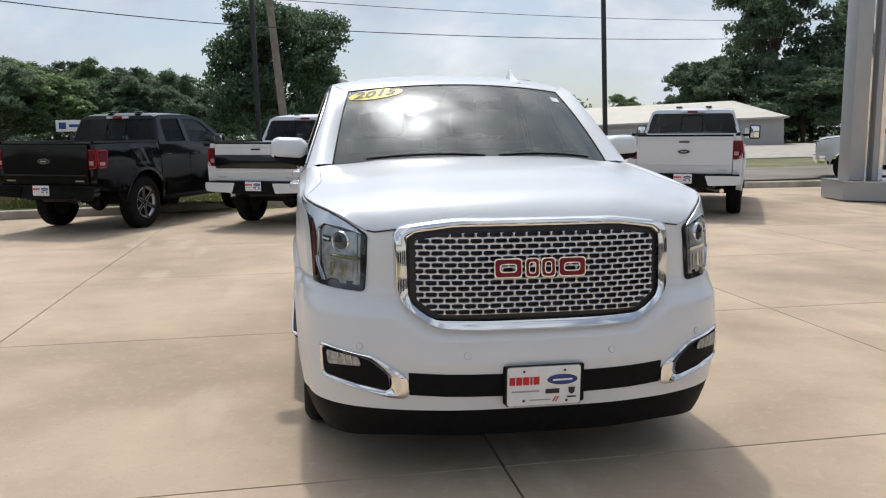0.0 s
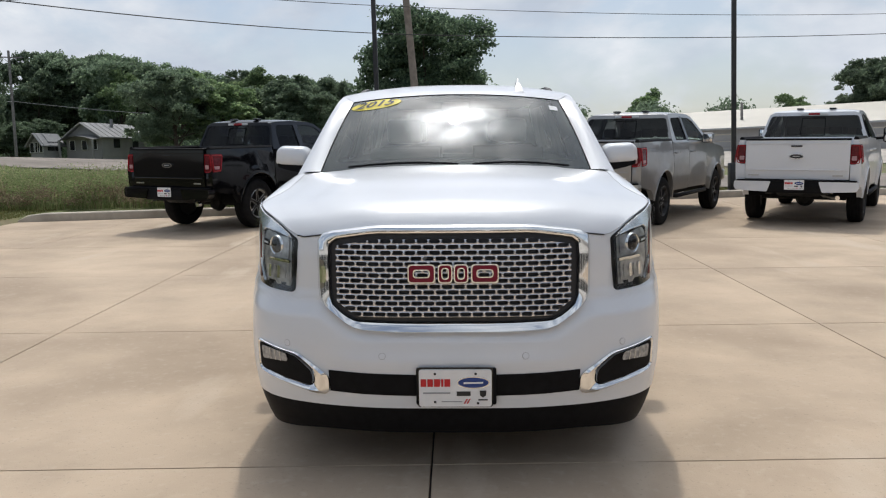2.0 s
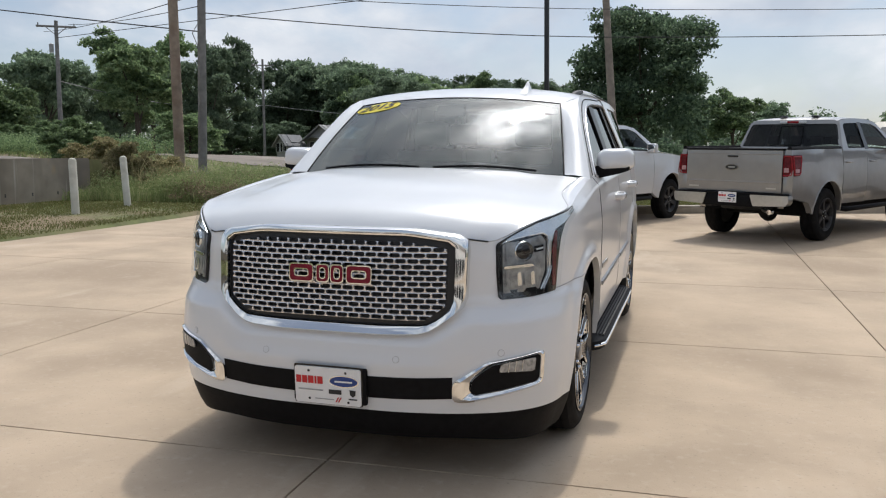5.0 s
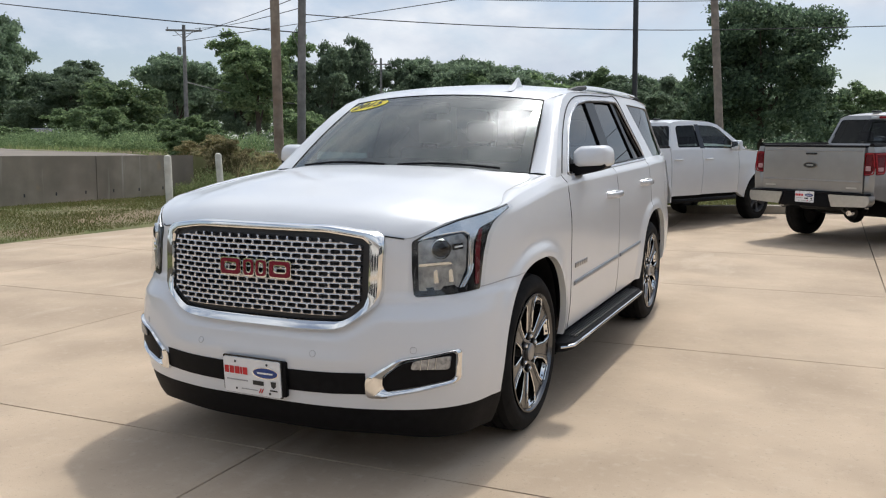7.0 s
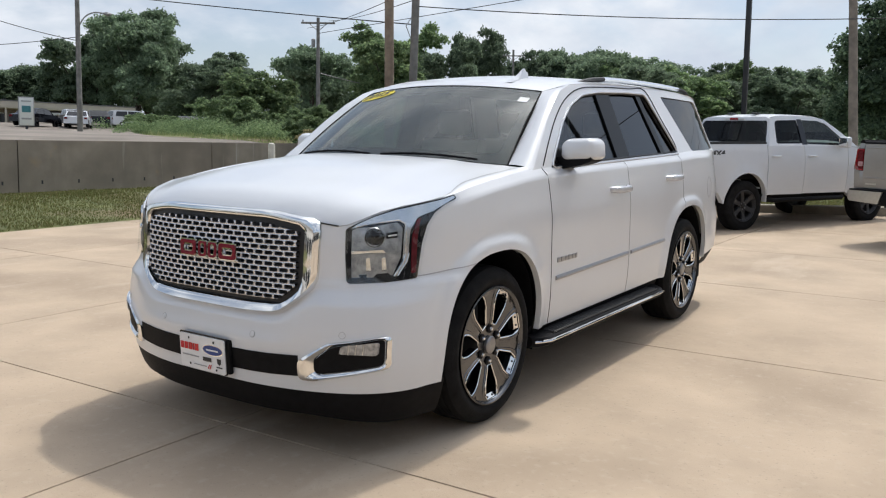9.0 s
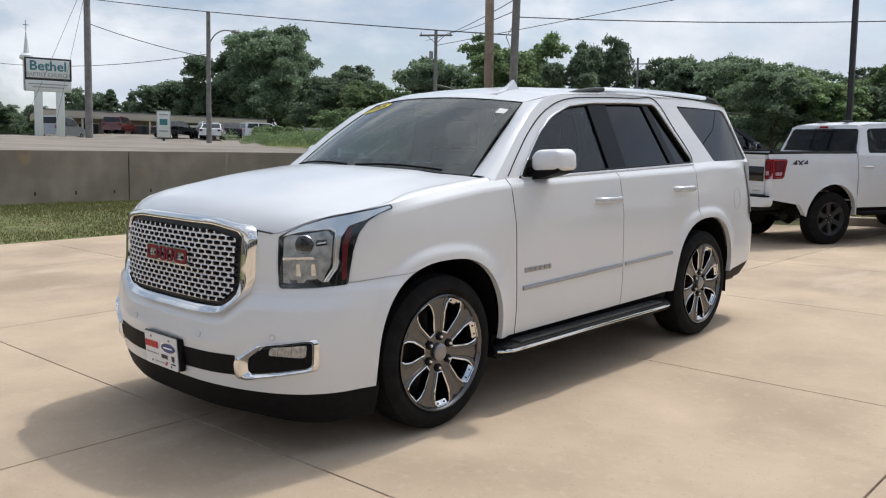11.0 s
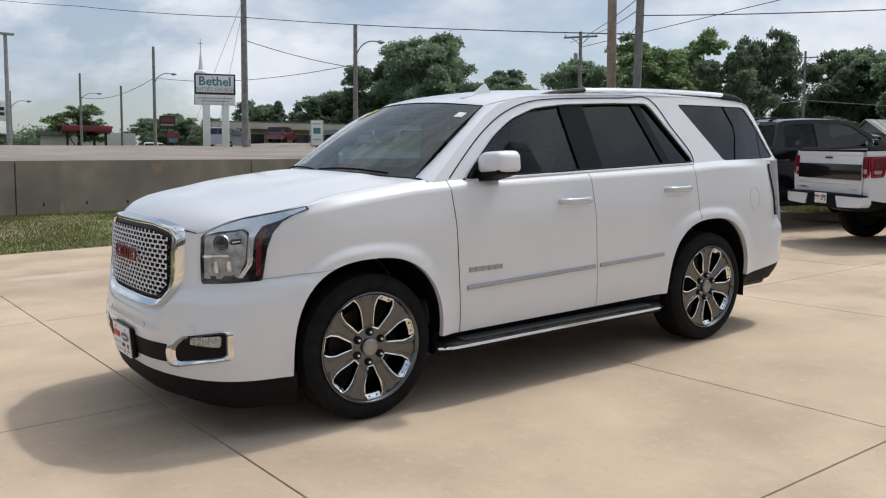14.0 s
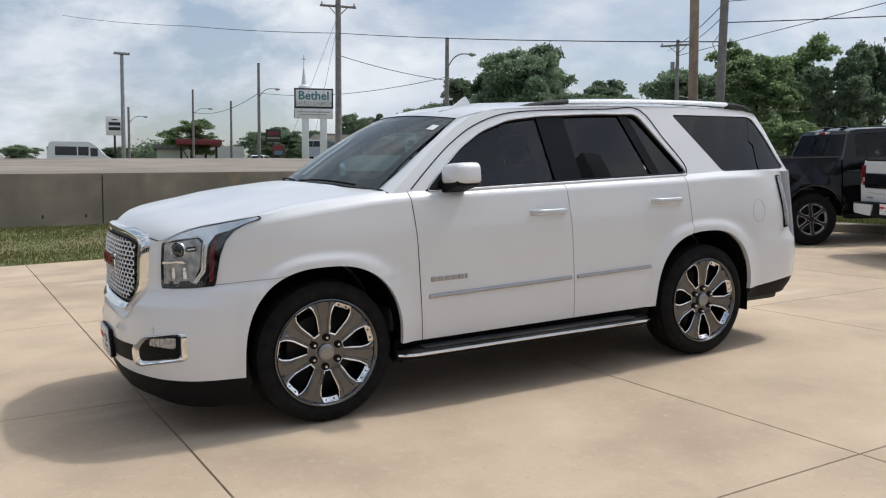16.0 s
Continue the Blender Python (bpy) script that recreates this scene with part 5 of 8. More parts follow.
        for k in (0.0, 0.05):
            part("light_guide", tube_bm([shell(q * sd, z, 0.014) for q, z in ((F(0.80 + k), 0.958), (F(0.77 + k), 0.922), (F(0.64 + k), 0.859))], 0.003, 6), "chrome", hl)
        on([(F(0.895), 0.864), (F(0.895), 1.03), (F(0.945), 1.108), (F(1.005), 1.112), (F(0.98), 1.02), (F(0.968), 0.868)], "side_reflector", "maroon_lens", 0.006, 0.004)
        c = Vector(shell(F(0.37) * sd, 1.032, 0.006))
        face = Vector(shell(F(0.37) * sd, 1.032, 0.05)) - Vector(shell(F(0.37) * sd, 1.032, 0.0))
        aim = Matrix.Translation(c) @ face.to_track_quat("-Y", "Z").to_matrix().to_4x4()
        b = lathe_bm([(0.048, 0.012), (0.048, -0.004), (0.043, -0.012), (0.039, -0.006), (0.036, -0.004)], 28, "y")
        b.transform(aim)
        part("projector", b, "chrome", hl)
        b = lathe_bm([(0.038, -0.003), (0.033, -0.012), (0.020, -0.018), (0.001, -0.020)], 28, "y", at=(0, -0.0005, 0))
        b.transform(aim)
        part("projector_lens", b, "gloss_black", hl)
        part("lamp_cover", fill_bm(lp, (), lambda q, z, d: shell(q * sd, z, 0.026), 0, cuts=2), "lamp_glass", hl, "clear lamp cover")

    # --- lower intake, fog lamps, sensors, plate
    b = fill_bm([(-0.552, 0.405), (-0.40, 0.398), (0, 0.392), (0.40, 0.398), (0.552, 0.405), (0.556, 0.502), (0.40, 0.496), (0, 0.49), (-0.40, 0.496), (-0.556, 0.502)], (), lambda x, z, d: tuple(fpt(x, z, 0.004 - d)), 0.003, cuts=2)
    part("lower_intake", b, "plastic", car, "black lower intake strip")
    for sd in (1, -1):
        fo = rounded([(0.920, 0.606), (0.914, 0.450), (0.62, 0.386), (0.552, 0.388), (0.552, 0.478), (0.70, 0.572)], 0.025, 4)
        fi = rounded([(0.905, 0.592), (0.899, 0.470), (0.65, 0.424), (0.632, 0.44), (0.636, 0.49), (0.715, 0.553)], 0.022, 4)
        flip = lambda poly: [(x * sd, z) for x, z in (poly if sd > 0 else reversed(poly))]
        fg = part("fog_light", ring(flip(fo), flip(fi), [(0, -0.004), (0.05, 0.012), (0.35, 0.020), (0.8, 0.010), (1, -0.002)], 60), "chrome", car, "fog light in a chrome bezel")
        part("fog_recess", fill_bm(flip(fi), (), lambda x, z, d: tuple(fpt(x, z, 0.010)), 0, cuts=2), "plastic", fg)
        part("fog_lens", fill_bm(rounded([(0.748 * sd, 0.526), (0.884 * sd, 0.518), (0.890 * sd, 0.578), (0.758 * sd, 0.562)], 0.012, 3), (), lambda x, z, d: tuple(fpt(x, z, 0.011 + d)), 0.008), "fog_glass", fg)
        for i in range(3):
            x = 0.785 + 0.026 * i
            part("fog_fin", tube_bm([fpt(x * sd, 0.524, 0.020), fpt((x + 0.006) * sd, 0.572, 0.020)], 0.0016, 5), "satin", fg)
        for x, z in ((0.313, 0.573), (0.752, 0.607)):
            out_ = (fpt(x * sd + 0.01, z, 0) - fpt(x * sd - 0.01, z, 0)).cross(fpt(x * sd, z + 0.01, 0) - fpt(x * sd, z - 0.01, 0))
            aim = Matrix.Translation(fpt(x * sd, z, 0.0)) @ out_.to_track_quat("-Y", "Z").to_matrix().to_4x4()
            for name, prof, mat in (("parking_sensor", [(0.0135, 0.004), (0.0135, -0.002), (0.011, -0.003), (0.0105, -0.0015), (0.001, -0.0018)], "white"), ("sensor_ring", [(0.0155, 0.003), (0.0155, -0.0012), (0.0138, -0.0012)], "ink_grey")):
                b = lathe_bm(prof, 16, "y")
                b.transform(aim)
                part(name, b, mat, car)
    dealer_plate(car, pose(0.006, -1.052, 0.44, 3, 0, 0))
    part("plate_bracket", box_bm(-0.165, 0.185, -1.048, -1.02, 0.36, 0.525, 0.008), "plastic", car)

    # --- side trim, handles, running boards, mirrors
    for sd in (1, -1):
        def sp(y, z, off=0.0):
            return Vector(shell(s_of_y(y) * sd, z, off))
        for y0, z0, y1, z1 in ((0.635, 0.668, 1.695, 0.690), (1.745, 0.691, 2.385, 0.706)):
            b = bmesh.new()
            rows = []
            for i in range(13):
                y, z = y0 + (y1 - y0) * i / 12, z0 + (z1 - z0) * i / 12
                p = sp(y, z)
                rows.append([b.verts.new((p.x + sd * o, p.y, z + h)) for h, o in ((-0.013, -0.002), (-0.011, 0.010), (0, 0.014), (0.011, 0.010), (0.013, -0.002))])
            for p, q in zip(rows, rows[1:]):
                for j in range(4):
                    b.faces.new((p[j], p[j + 1], q[j + 1], q[j]))
            for r in (rows[0], rows[-1]):
                b.faces.new(r)
            bmesh.ops.recalc_face_normals(b, faces=b.faces)
            part("door_moulding", b, "moulding_grey", car, "bright door moulding")
        for ym in (0.58, 1.72, 2.79):
            sm_, zlo, zhi = s_of_y(ym), shell_bottom(s_of_y(ym)), shell_top(s_of_y(ym))
            cut = [shell(sm_ * sd, zlo + (zhi - zlo) * i / 24, 0.0) for i in range(25)]
            cut = [c for c in cut if all(arch_r(c[1], c[2], k) > 1.03 for k in (0, 1))]
            part("door_seam", tube_bm(cut, 0.0026, 5), "ink_grey" if ym > 1 else "plastic", car)
        y = 0.665
        for k in range(6):
            b = bmesh.new()
            p = sp(y, 0.77)
            box_bm(p.x - 0.004, p.x + 0.006, y, y + 0.04 if k != 5 else y + 0.02, 0.757, 0.786, 0.003, b)
            part("lettering_bar", b, "moulding_grey", car)
            y += 0.047
        for y0, z in ((1.41, 1.132), (2.43, 1.160)):
            pts = [(y0, -0.012), (y0 + 0.02, 0.030), (y0 + 0.06, 0.048), (y0 + 0.20, 0.048), (y0 + 0.245, 0.030), (y0 + 0.265, -0.012)]
            b = tube_bm([sp(q[0], z, q[1]) for q in smooth_loop([(a, o, 0) for a, o in pts], 3, False)], 0.021, 8, flat=0.7)
            part("door_handle", b, "handle_silver", car, "silver-white door handle")
            part("handle_cup", fill_bm([(y0 + 0.13 + 0.075 * math.cos(t * math.pi / 10), z - 0.012 + 0.034 * math.sin(t * math.pi / 10)) for t in range(20)], (), lambda a, c2, d: tuple(sp(a, c2, 0.0015)), 0, cuts=1), "white", car)
        # fuel flap
        if sd == 1:
            part("fuel_flap_seam", tube_bm([sp(3.545 + 0.085 * math.cos(t * math.pi / 16), 1.04 + 0.085 * math.sin(t * math.pi / 16), -0.0004) for t in range(32)], 0.0017, 5, closed=True), "ink_grey", car)
        seam = [sp(-0.66 + 0.025 * i, 0.849 + 0.0012 * i, 0.0005) for i in range(18)]
        part("bumper_seam", tube_bm(seam, 0.0024, 5), "ink_grey", car)
        # rocker and running board
        b = grid_bm(lambda y, k: (sd * (0.955 - 0.05 * k), y, 0.42 - 0.14 * k), [0.44 + 0.1 * i for i in range(21)], [0, 0.5, 1])
        part("rocker_panel", b, "plastic", car)
        prof = [(0.90, 0.345), (0.93, 0.368), (0.99, 0.366), (1.035, 0.356), (1.050, 0.338), (1.040, 0.308), (1.0, 0.298), (0.90, 0.300)]
        b = bmesh.new()
        rings = []
        ends = [(0.43, 0.55), (0.47, 0.85), (0.54, 1.0), (1.4, 1.0), (2.28, 1.0), (2.36, 0.85), (2.40, 0.55)]
        for y, k in ends:
            rings.append([b.verts.new((sd * (0.90 + (px - 0.90) * k), y, pz)) for px, pz in prof])
        for p, q in zip(rings, rings[1:]):
            for j in range(len(prof)):
                jn = (j + 1) % len(prof)
                b.faces.new((p[j], p[jn], q[jn], q[j]))
        b.faces.new(rings[0])
        b.faces.new(rings[-1])
        bmesh.ops.recalc_face_normals(b, faces=b.faces)
        rb = part("running_board", b, "plastic", car, "black running board with bright edge")
        part("board_edge", tube_bm(smooth_loop([(sd * 0.99, 0.445, 0.332), (sd * 1.035, 0.50, 0.335), (sd * 1.050, 0.62, 0.336), (sd * 1.051, 1.4, 0.338), (sd * 1.051, 2.20, 0.338), (sd * 1.035, 2.34, 0.337), (sd * 1.0, 2.395, 0.334)], 4, False), 0.0095, 8), "chrome", rb)
        for k in range(5):
            x = 0.945 + 0.019 * k
            part("tread_rib", box_bm(min(sd * x, sd * (x + 0.010)), max(sd * x, sd * (x + 0.010)), 0.60, 2.24, 0.362, 0.372, 0.003), "ink_black", rb)
        # mirror
        cap = rounded([(0.985, 1.390), (1.01, 1.372), (1.165, 1.382), (1.185, 1.398), (1.178, 1.475), (1.15, 1.50), (1.02, 1.495), (0.985, 1.465)], 0.022, 3)

        mb = bmesh.new()
        rows = []
        for k, dy in ((0.05, -0.030), (0.55, -0.024), (0.82, -0.010), (0.95, 0.015), (1.0, 0.05), (1.0, 0.13), (0.97, 0.145), (0.90, 0.146)):
            rows.append([mb.verts.new((sd * (1.046 + (x - 1.085) * k * 1.13), 0.79 + dy, 1.392 + (z - 1.432) * k * 1.06)) for x, z in cap])
        for p0, q0 in zip(rows, rows[1:]):
            for j in range(len(cap)):
                jn = (j + 1) % len(cap)
                mb.faces.new((p0[j], p0[jn], q0[jn], q0[j]))
        mb.faces.new(rows[0])
        mb.faces.new(rows[-1])
        bmesh.ops.recalc_face_normals(mb, faces=mb.faces)
        mi = part("door_mirror", mb, "white", car, "white door mirror with black base")
        part("mirror_base", fill_bm(rounded([(0.90, 1.314), (0.97, 1.306), (1.12, 1.340), (1.178, 1.360), (1.178, 1.388), (1.0, 1.388), (0.93, 1.375)], 0.015, 3), (), lambda x, z, d: (sd * (x - 0.042), 0.78 + d, z - 0.028), 0.15), "plastic", mi)
        part("mirror_glass", fill_bm(rounded([(1.005, 1.395), (1.16, 1.395), (1.16, 1.475), (1.005, 1.475)], 0.02, 3), (), lambda x, z, d: (sd * (x - 0.042), 0.938, z - 0.028)), "chrome", mi)
        part("mirror_sail", fill_bm([(0.665, 1.295), (0.86, 1.465), (0.88, 1.30)], (), lambda y, z, d: (sd * (belt_x(y, z) + 0.002 - d), y, z), 0.015), "gloss_black", car)

    # --- wheels
    for y in (0.0, 2.946):
        for sd in (1, -1):
            alloy_wheel(pose(sd * 0.858, y, 0.409), car, sd)

    # --- underside, cabin
    part("underbody", box_bm(-0.80, 0.80, -0.75, 3.95, 0.30, 0.42, 0.03), "dark_metal", car)
    for y in (0.0, 2.946):
        part("axle", tube_bm([(-0.75, y, 0.36), (0.75, y, 0.36)], 0.05, 8), "dark_metal", car)
    b = grid_bm(lambda x, k: (x, (0.20, 0.35, 0.60, 0.66, 0.62)[int(k)] + 0.2 * abs(x) ** 2, (1.325, 1.33, 1.30, 1.24, 1.0)[int(k)] - 0.02 * abs(x)), [-0.8 + 0.1 * i for i in range(17)], range(5))
    part("dashboard", b, "dash_grey", car)
    part("cabin_floor", box_bm(-0.86, 0.86, 0.45, 3.85, 0.45, 0.60, 0.02), "interior", car)
    b = grid_bm(lambda u, v: (u * 0.58, 1.30 + 2.4 * v, 1.755 + 0.02 * (1 - abs(u))), [-1, -0.5, 0, 0.5, 1], [0, 0.5, 1])
    part("headliner", b, "interior_light", car)
    for sx in (-0.38, 0.38):
        for sy in (1.25, 2.15):
            st = part("seat", box_bm(sx - 0.25, sx + 0.25, sy - 0.25, sy + 0.25, 0.72, 0.90, 0.06), "interior_light", car)
            part("seat_back", fill_bm(rounded([(sy + 0.18, 0.80), (sy + 0.34, 0.80), (sy + 0.46, 1.42), (sy + 0.36, 1.44)], 0.05, 3), (), lambda y, z, d: (sx - 0.25 + d, y, z), 0.50), "interior_light", st)
            part("headrest", box_bm(sx - 0.13, sx + 0.13, sy + 0.36, sy + 0.47, 1.46, 1.64, 0.04), "interior_light", st)
    b = tube_bm([(0.38 + 0.19 * math.cos(t * math.pi / 12), 0.83 - 0.05 * math.sin(t * math.pi / 12), 1.17 + 0.18 * math.sin(t * math.pi / 12)) for t in range(24)], 0.016, 6, closed=True)
    part("steering_wheel", b, "interior", car)
    part("mirror_pod", box_bm(-0.09, 0.09, 0.86, 0.94, 1.66, 1.735, 0.02), "gloss_black", car)
    # wipers and cowl
    b = grid_bm(lambda u, k: (0.80 * u, (0.11, 0.15, 0.20)[int(k)] + 0.27 * abs(u) ** 2.3, (1.333, 1.330, 1.338)[int(k)] - 0.035 * abs(u) ** 2), [-1 + i / 10 for i in range(21)], range(3))
    part("cowl", b, "plastic", car)
    for x0, x1 in ((-0.62, 0.02), (0.10, 0.66)):
        pts = [ws(x0 / 0.8 + (x1 - x0) / 0.8 * t / 8, 0.010 + 0.022 * math.sin(math.pi * t / 8)) + Vector((0, -0.010, 0.012)) for t in range(9)]
        part("wiper", tube_bm(pts, 0.0065, 6), "plastic", car)
    # stickers and aerial
    st = [(math.cos(t * math.pi / 16), math.sin(t * math.pi / 16)) for t in range(32)]

    def on_ws(x, w, off=0.003):
        top = ws(min(1, max(-1, x / 0.70)), min(1, max(0, w)))
        return (top.x, top.y - off * 0.45, top.z + off)
    oval = fill_bm([(-0.522 + 0.166 * c, 0.892 + 0.085 * s_ + 0.022 * c) for c, s_ in st], (), lambda x, w, d: on_ws(x, w), 0, cuts=1)
    sticker = part("year_sticker", oval, "sticker_yellow", car, "yellow oval sticker with the year in black")
    part("year_lettering", text_bm("2015", 0.134, lambda x, w, d: on_ws(-0.522 + x + 0.25 * w, 0.892 + w * 1.15 + 0.14 * x, 0.006), squash=0.95, bold=0.003), "ink_black", sticker)
    part("inspection_sticker", fill_bm([(0.60, 0.785), (0.655, 0.78), (0.66, 0.855), (0.605, 0.862)], (), lambda x, w, d: on_ws(x, w)), "sign_white", car)
    part("aerial_fin", fill_bm(smooth_loop([(0, 0.0), (0.08, 0.018), (0.15, 0.06), (0.19, 0.092), (0.215, 0.09), (0.225, 0.0)], 3), (), lambda y, z, d: (0.42 + (d - 0.03) * max(0.14, 1 - z * 9), 1.06 + y, 1.80 + z), 0.06), "white", car, "white shark-fin aerial")
    return car


suv = build_suv()

# ---- parked pickup trucks ----
def pickup(m, label, body, tail_band=None, bumper="chrome", lamp="red_lens", rim_face="dark_metal", rim_edge="dark_metal", lift=0.0, decal="", badge_face="ink_blue", tow_mirrors=False, spokes=(6, 0.09, 0.34), exhaust=True, rocker="plastic", lug="satin", ax=0.09, tyre=0.435):
    """A four-door pickup. Local: rear axle at the origin, +y forward, +x its right side."""
    tr = thing("pickup_truck", m, label, "pickup truck", group="parked pickup trucks")
    L = lift
    WB = 3.69
    AR, AZ = tyre + 0.085, tyre + L * 0.4

    def hw(z, y=1.0):
        """Half width of the body by height."""
        k = lerp_table([(0.4, 0.955), (0.6, 0.985), (0.85, 1.0), (1.05, 1.005), (1.15, 0.99), (1.36, 0.965), (1.5, 0.91), (1.95, 0.74)], z - L)
        if y > 3.6:
            k *= 1 - 0.055 * ((y - 3.6) / 1.0) ** 2
        return k

    def arch(cy, r, z0, a0=180, a1=0, n=14):
        return [(cy + r * math.cos(radians(a0 + (a1 - a0) * i / n)), AZ + r * 1.0 * math.sin(radians(a0 + (a1 - a0) * i / n))) for i in range(n + 1)]
    for sd in (1, -1):
        def sm(y, z, d, sd=sd):
            near = min(math.hypot(y - ax, z - AZ), math.hypot(y - WB, z - AZ))
            return (sd * (hw(z, y) + 0.035 * (1 - step01(AR + 0.03, AR + 0.15, near)) - d), y, z)
        bed = [(-1.17, 0.66 + L), (-1.18, 1.0 + L), (-1.15, 1.405 + L), (-0.2, 1.415 + L), (0.66, 1.42 + L), (0.66, 0.50 + L), (0.645, 0.49 + L)] + list(reversed(arch(ax, AR, 0))) + [(-0.55, 0.56 + L)]
        part("bed_side", fill_bm(bed, (), sm, 0.09, cuts=3), body, tr)
        part("bed_rail_cap", tube_bm([(sd * (hw(1.41 + L) - 0.035), y, 1.425 + L) for y in (-1.15, -0.3, 0.3, 0.66)], 0.035, 6, flat=1.2), "plastic", tr)
        for y0, y1, nm in ((0.685, 1.675, "rear_door"), (1.685, 2.93, "front_door")):
            poly = [(y0, 0.49 + L), (y0, 1.385 + L), ((y0 + y1) / 2, 1.38 + L), (y1, 1.37 + L), (y1, 0.48 + L)]
            dr = part(nm, fill_bm(poly, (), sm, 0.06, cuts=2), body, tr)
            zc = 1.19 + L
            ya = y0 + 0.08 if nm == "rear_door" else y0 + 0.08
            part("door_handle", tube_bm([(sd * (hw(zc) + o), yy, zc) for yy, o in ((ya, 0), (ya + 0.03, 0.03), (ya + 0.2, 0.03), (ya + 0.23, 0))], 0.018, 6), body, dr)
        fender = [(2.94, 0.48 + L), (2.94, 1.365 + L), (3.5, 1.32 + L), (4.1, 1.27 + L), (4.5, 1.20 + L), (4.60, 1.05 + L), (4.62, 0.62 + L), (4.25, 0.58 + L)] + [p for p in reversed(arch(WB, AR, 0))]
        part("front_fender", fill_bm(fender, (), sm, 0.08, cuts=3), body, tr)
        for cy in (ax, WB):
            lip = [(sd * (hw(z, y) + 0.036), y, z) for y, z in arch(cy, AR + 0.005, 0)]
            part("wheel_arch_lip", tube_bm(lip, 0.013, 6), body if rocker != "flare" else "plastic", tr)
            b = grid_bm(lambda i, k, cy=cy: (sd * (0.97 - 0.45 * k), arch(cy, AR + 0.01, 0)[int(i)][0], arch(cy, AR + 0.01, 0)[int(i)][1]), range(15), [0, 1])
            part("wheel_liner", b, "plastic", tr)
        # glasshouse
        up = [(0.70, 1.38 + L), (0.82, 1.70 + L), (0.90, 1.875 + L), (1.05, 1.915 + L), (1.6, 1.935 + L), (2.15, 1.92 + L), (2.42, 1.87 + L), (2.75, 1.68 + L), (3.08, 1.47 + L), (3.22, 1.36 + L)]
        w1 = rounded([(0.93, 1.42 + L), (1.0, 1.80 + L), (1.06, 1.84 + L), (1.62, 1.855 + L), (1.64, 1.42 + L)], 0.04, 2)
        w2 = rounded([(1.76, 1.41 + L), (1.74, 1.855 + L), (2.2, 1.845 + L), (2.42, 1.79 + L), (2.90, 1.46 + L), (2.92, 1.39 + L), (2.55, 1.39 + L)], 0.04, 2)
        part("cab_side", fill_bm(up, (w1, w2), sm, 0.06, cuts=2), body, tr)
        for w, nm in ((w1, "rear_side_window"), (w2, "front_side_window")):
            part(nm, fill_bm(w, (), lambda y, z, d, sd=sd: (sd * (hw(z, y) - 0.012), y, z), 0, cuts=1), "truck_glass" if nm == "rear_side_window" else "truck_front_glass", tr)
        part("b_pillar", fill_bm([(1.625, 1.40 + L), (1.625, 1.87 + L), (1.755, 1.87 + L), (1.775, 1.40 + L)], (), lambda y, z, d, sd=sd: (sd * (hw(z, y) + 0.002 - d), y, z), 0.02), "gloss_black", tr)
        # mirror
        ml = 0.12 if tow_mirrors else 0.0
        part("door_mirror", box_bm(min(sd * (0.97 + ml), sd * (1.20 + ml)), max(sd * (0.97 + ml), sd * (1.20 + ml)), 2.62, 2.74, 1.34 + L - ml * 0.3, 1.55 + L + ml * 0.5, 0.04), "plastic" if tow_mirrors else body, tr)
        part("mirror_glass", box_bm(min(sd * (1.0 + ml), sd * (1.175 + ml)), max(sd * (1.0 + ml), sd * (1.175 + ml)), 2.612, 2.622, 1.365 + L - ml * 0.3, 1.525 + L + ml * 0.5, 0.012), "chrome", tr)
        part("mirror_arm", tube_bm([(sd * 0.92, 2.70, 1.38 + L), (sd * (1.06 + ml), 2.69, 1.40 + L)], 0.03, 6), "plastic", tr)
        # tail lamp
        tl = rounded([(0.80, 0.985 + L), (0.985, 0.995 + L), (1.0, 1.10 + L), (0.985, 1.30 + L), (0.81, 1.32 + L)], 0.025, 3)
        tp = part("tail_light", fill_bm(rounded([(0.835, 0.99 + L), (0.99, 1.0 + L), (1.004, 1.12 + L), (0.975, 1.325 + L), (0.835, 1.325 + L)], 0.02, 2), (), lambda x, z, d, sd=sd: (sd * x, -1.185 + d + 0.25 * max(0, x - 0.90) ** 1.3, z), 0.10), lamp, tr, "tall tail light")
        ring_pts = rounded([(0.848, 1.005 + L), (0.975, 1.015 + L), (0.985, 1.12 + L), (0.962, 1.308 + L), (0.848, 1.308 + L)], 0.02, 2)
        part("light_ring", tube_bm([(sd * x, -1.188 + 0.25 * max(0, x - 0.90) ** 1.3, z) for x, z in ring_pts], 0.009, 6, closed=True), "red_bright", tp)
        part("lamp_core", fill_bm(rounded([(0.865, 1.14 + L), (0.95, 1.14 + L), (0.94, 1.285 + L), (0.865, 1.285 + L)], 0.01, 2), (), lambda x, z, d, sd=sd: (sd * x, -1.190 + d + 0.25 * max(0, x - 0.90) ** 1.3, z), 0.006), "maroon_lens", tp)
        part("reverse_lens", fill_bm(rounded([(0.858, 1.06 + L), (0.935, 1.06 + L), (0.935, 1.13 + L), (0.858, 1.13 + L)], 0.01, 2), (), lambda x, z, d, sd=sd: (sd * x, -1.192 + d, z), 0.006), "reverse_lens", tp)
        side = lambda y, z, d, sd=sd: (sd * (hw(z) + 0.012 - d), y, z)
        lens = [(-1.172, 1.0 + L), (-0.965, 1.008 + L), (-0.945, 1.035 + L), (-0.862, 1.285 + L), (-0.872, 1.325 + L), (-1.172, 1.325 + L)]
        part("side_lens", fill_bm(rounded(lens, 0.02, 3), (), side, 0.014), lamp, tp)
        inset = [(-1.04 + (y + 1.04) * 0.86, 1.165 + L + (z - 1.165 - L) * 0.86) for y, z in lens]
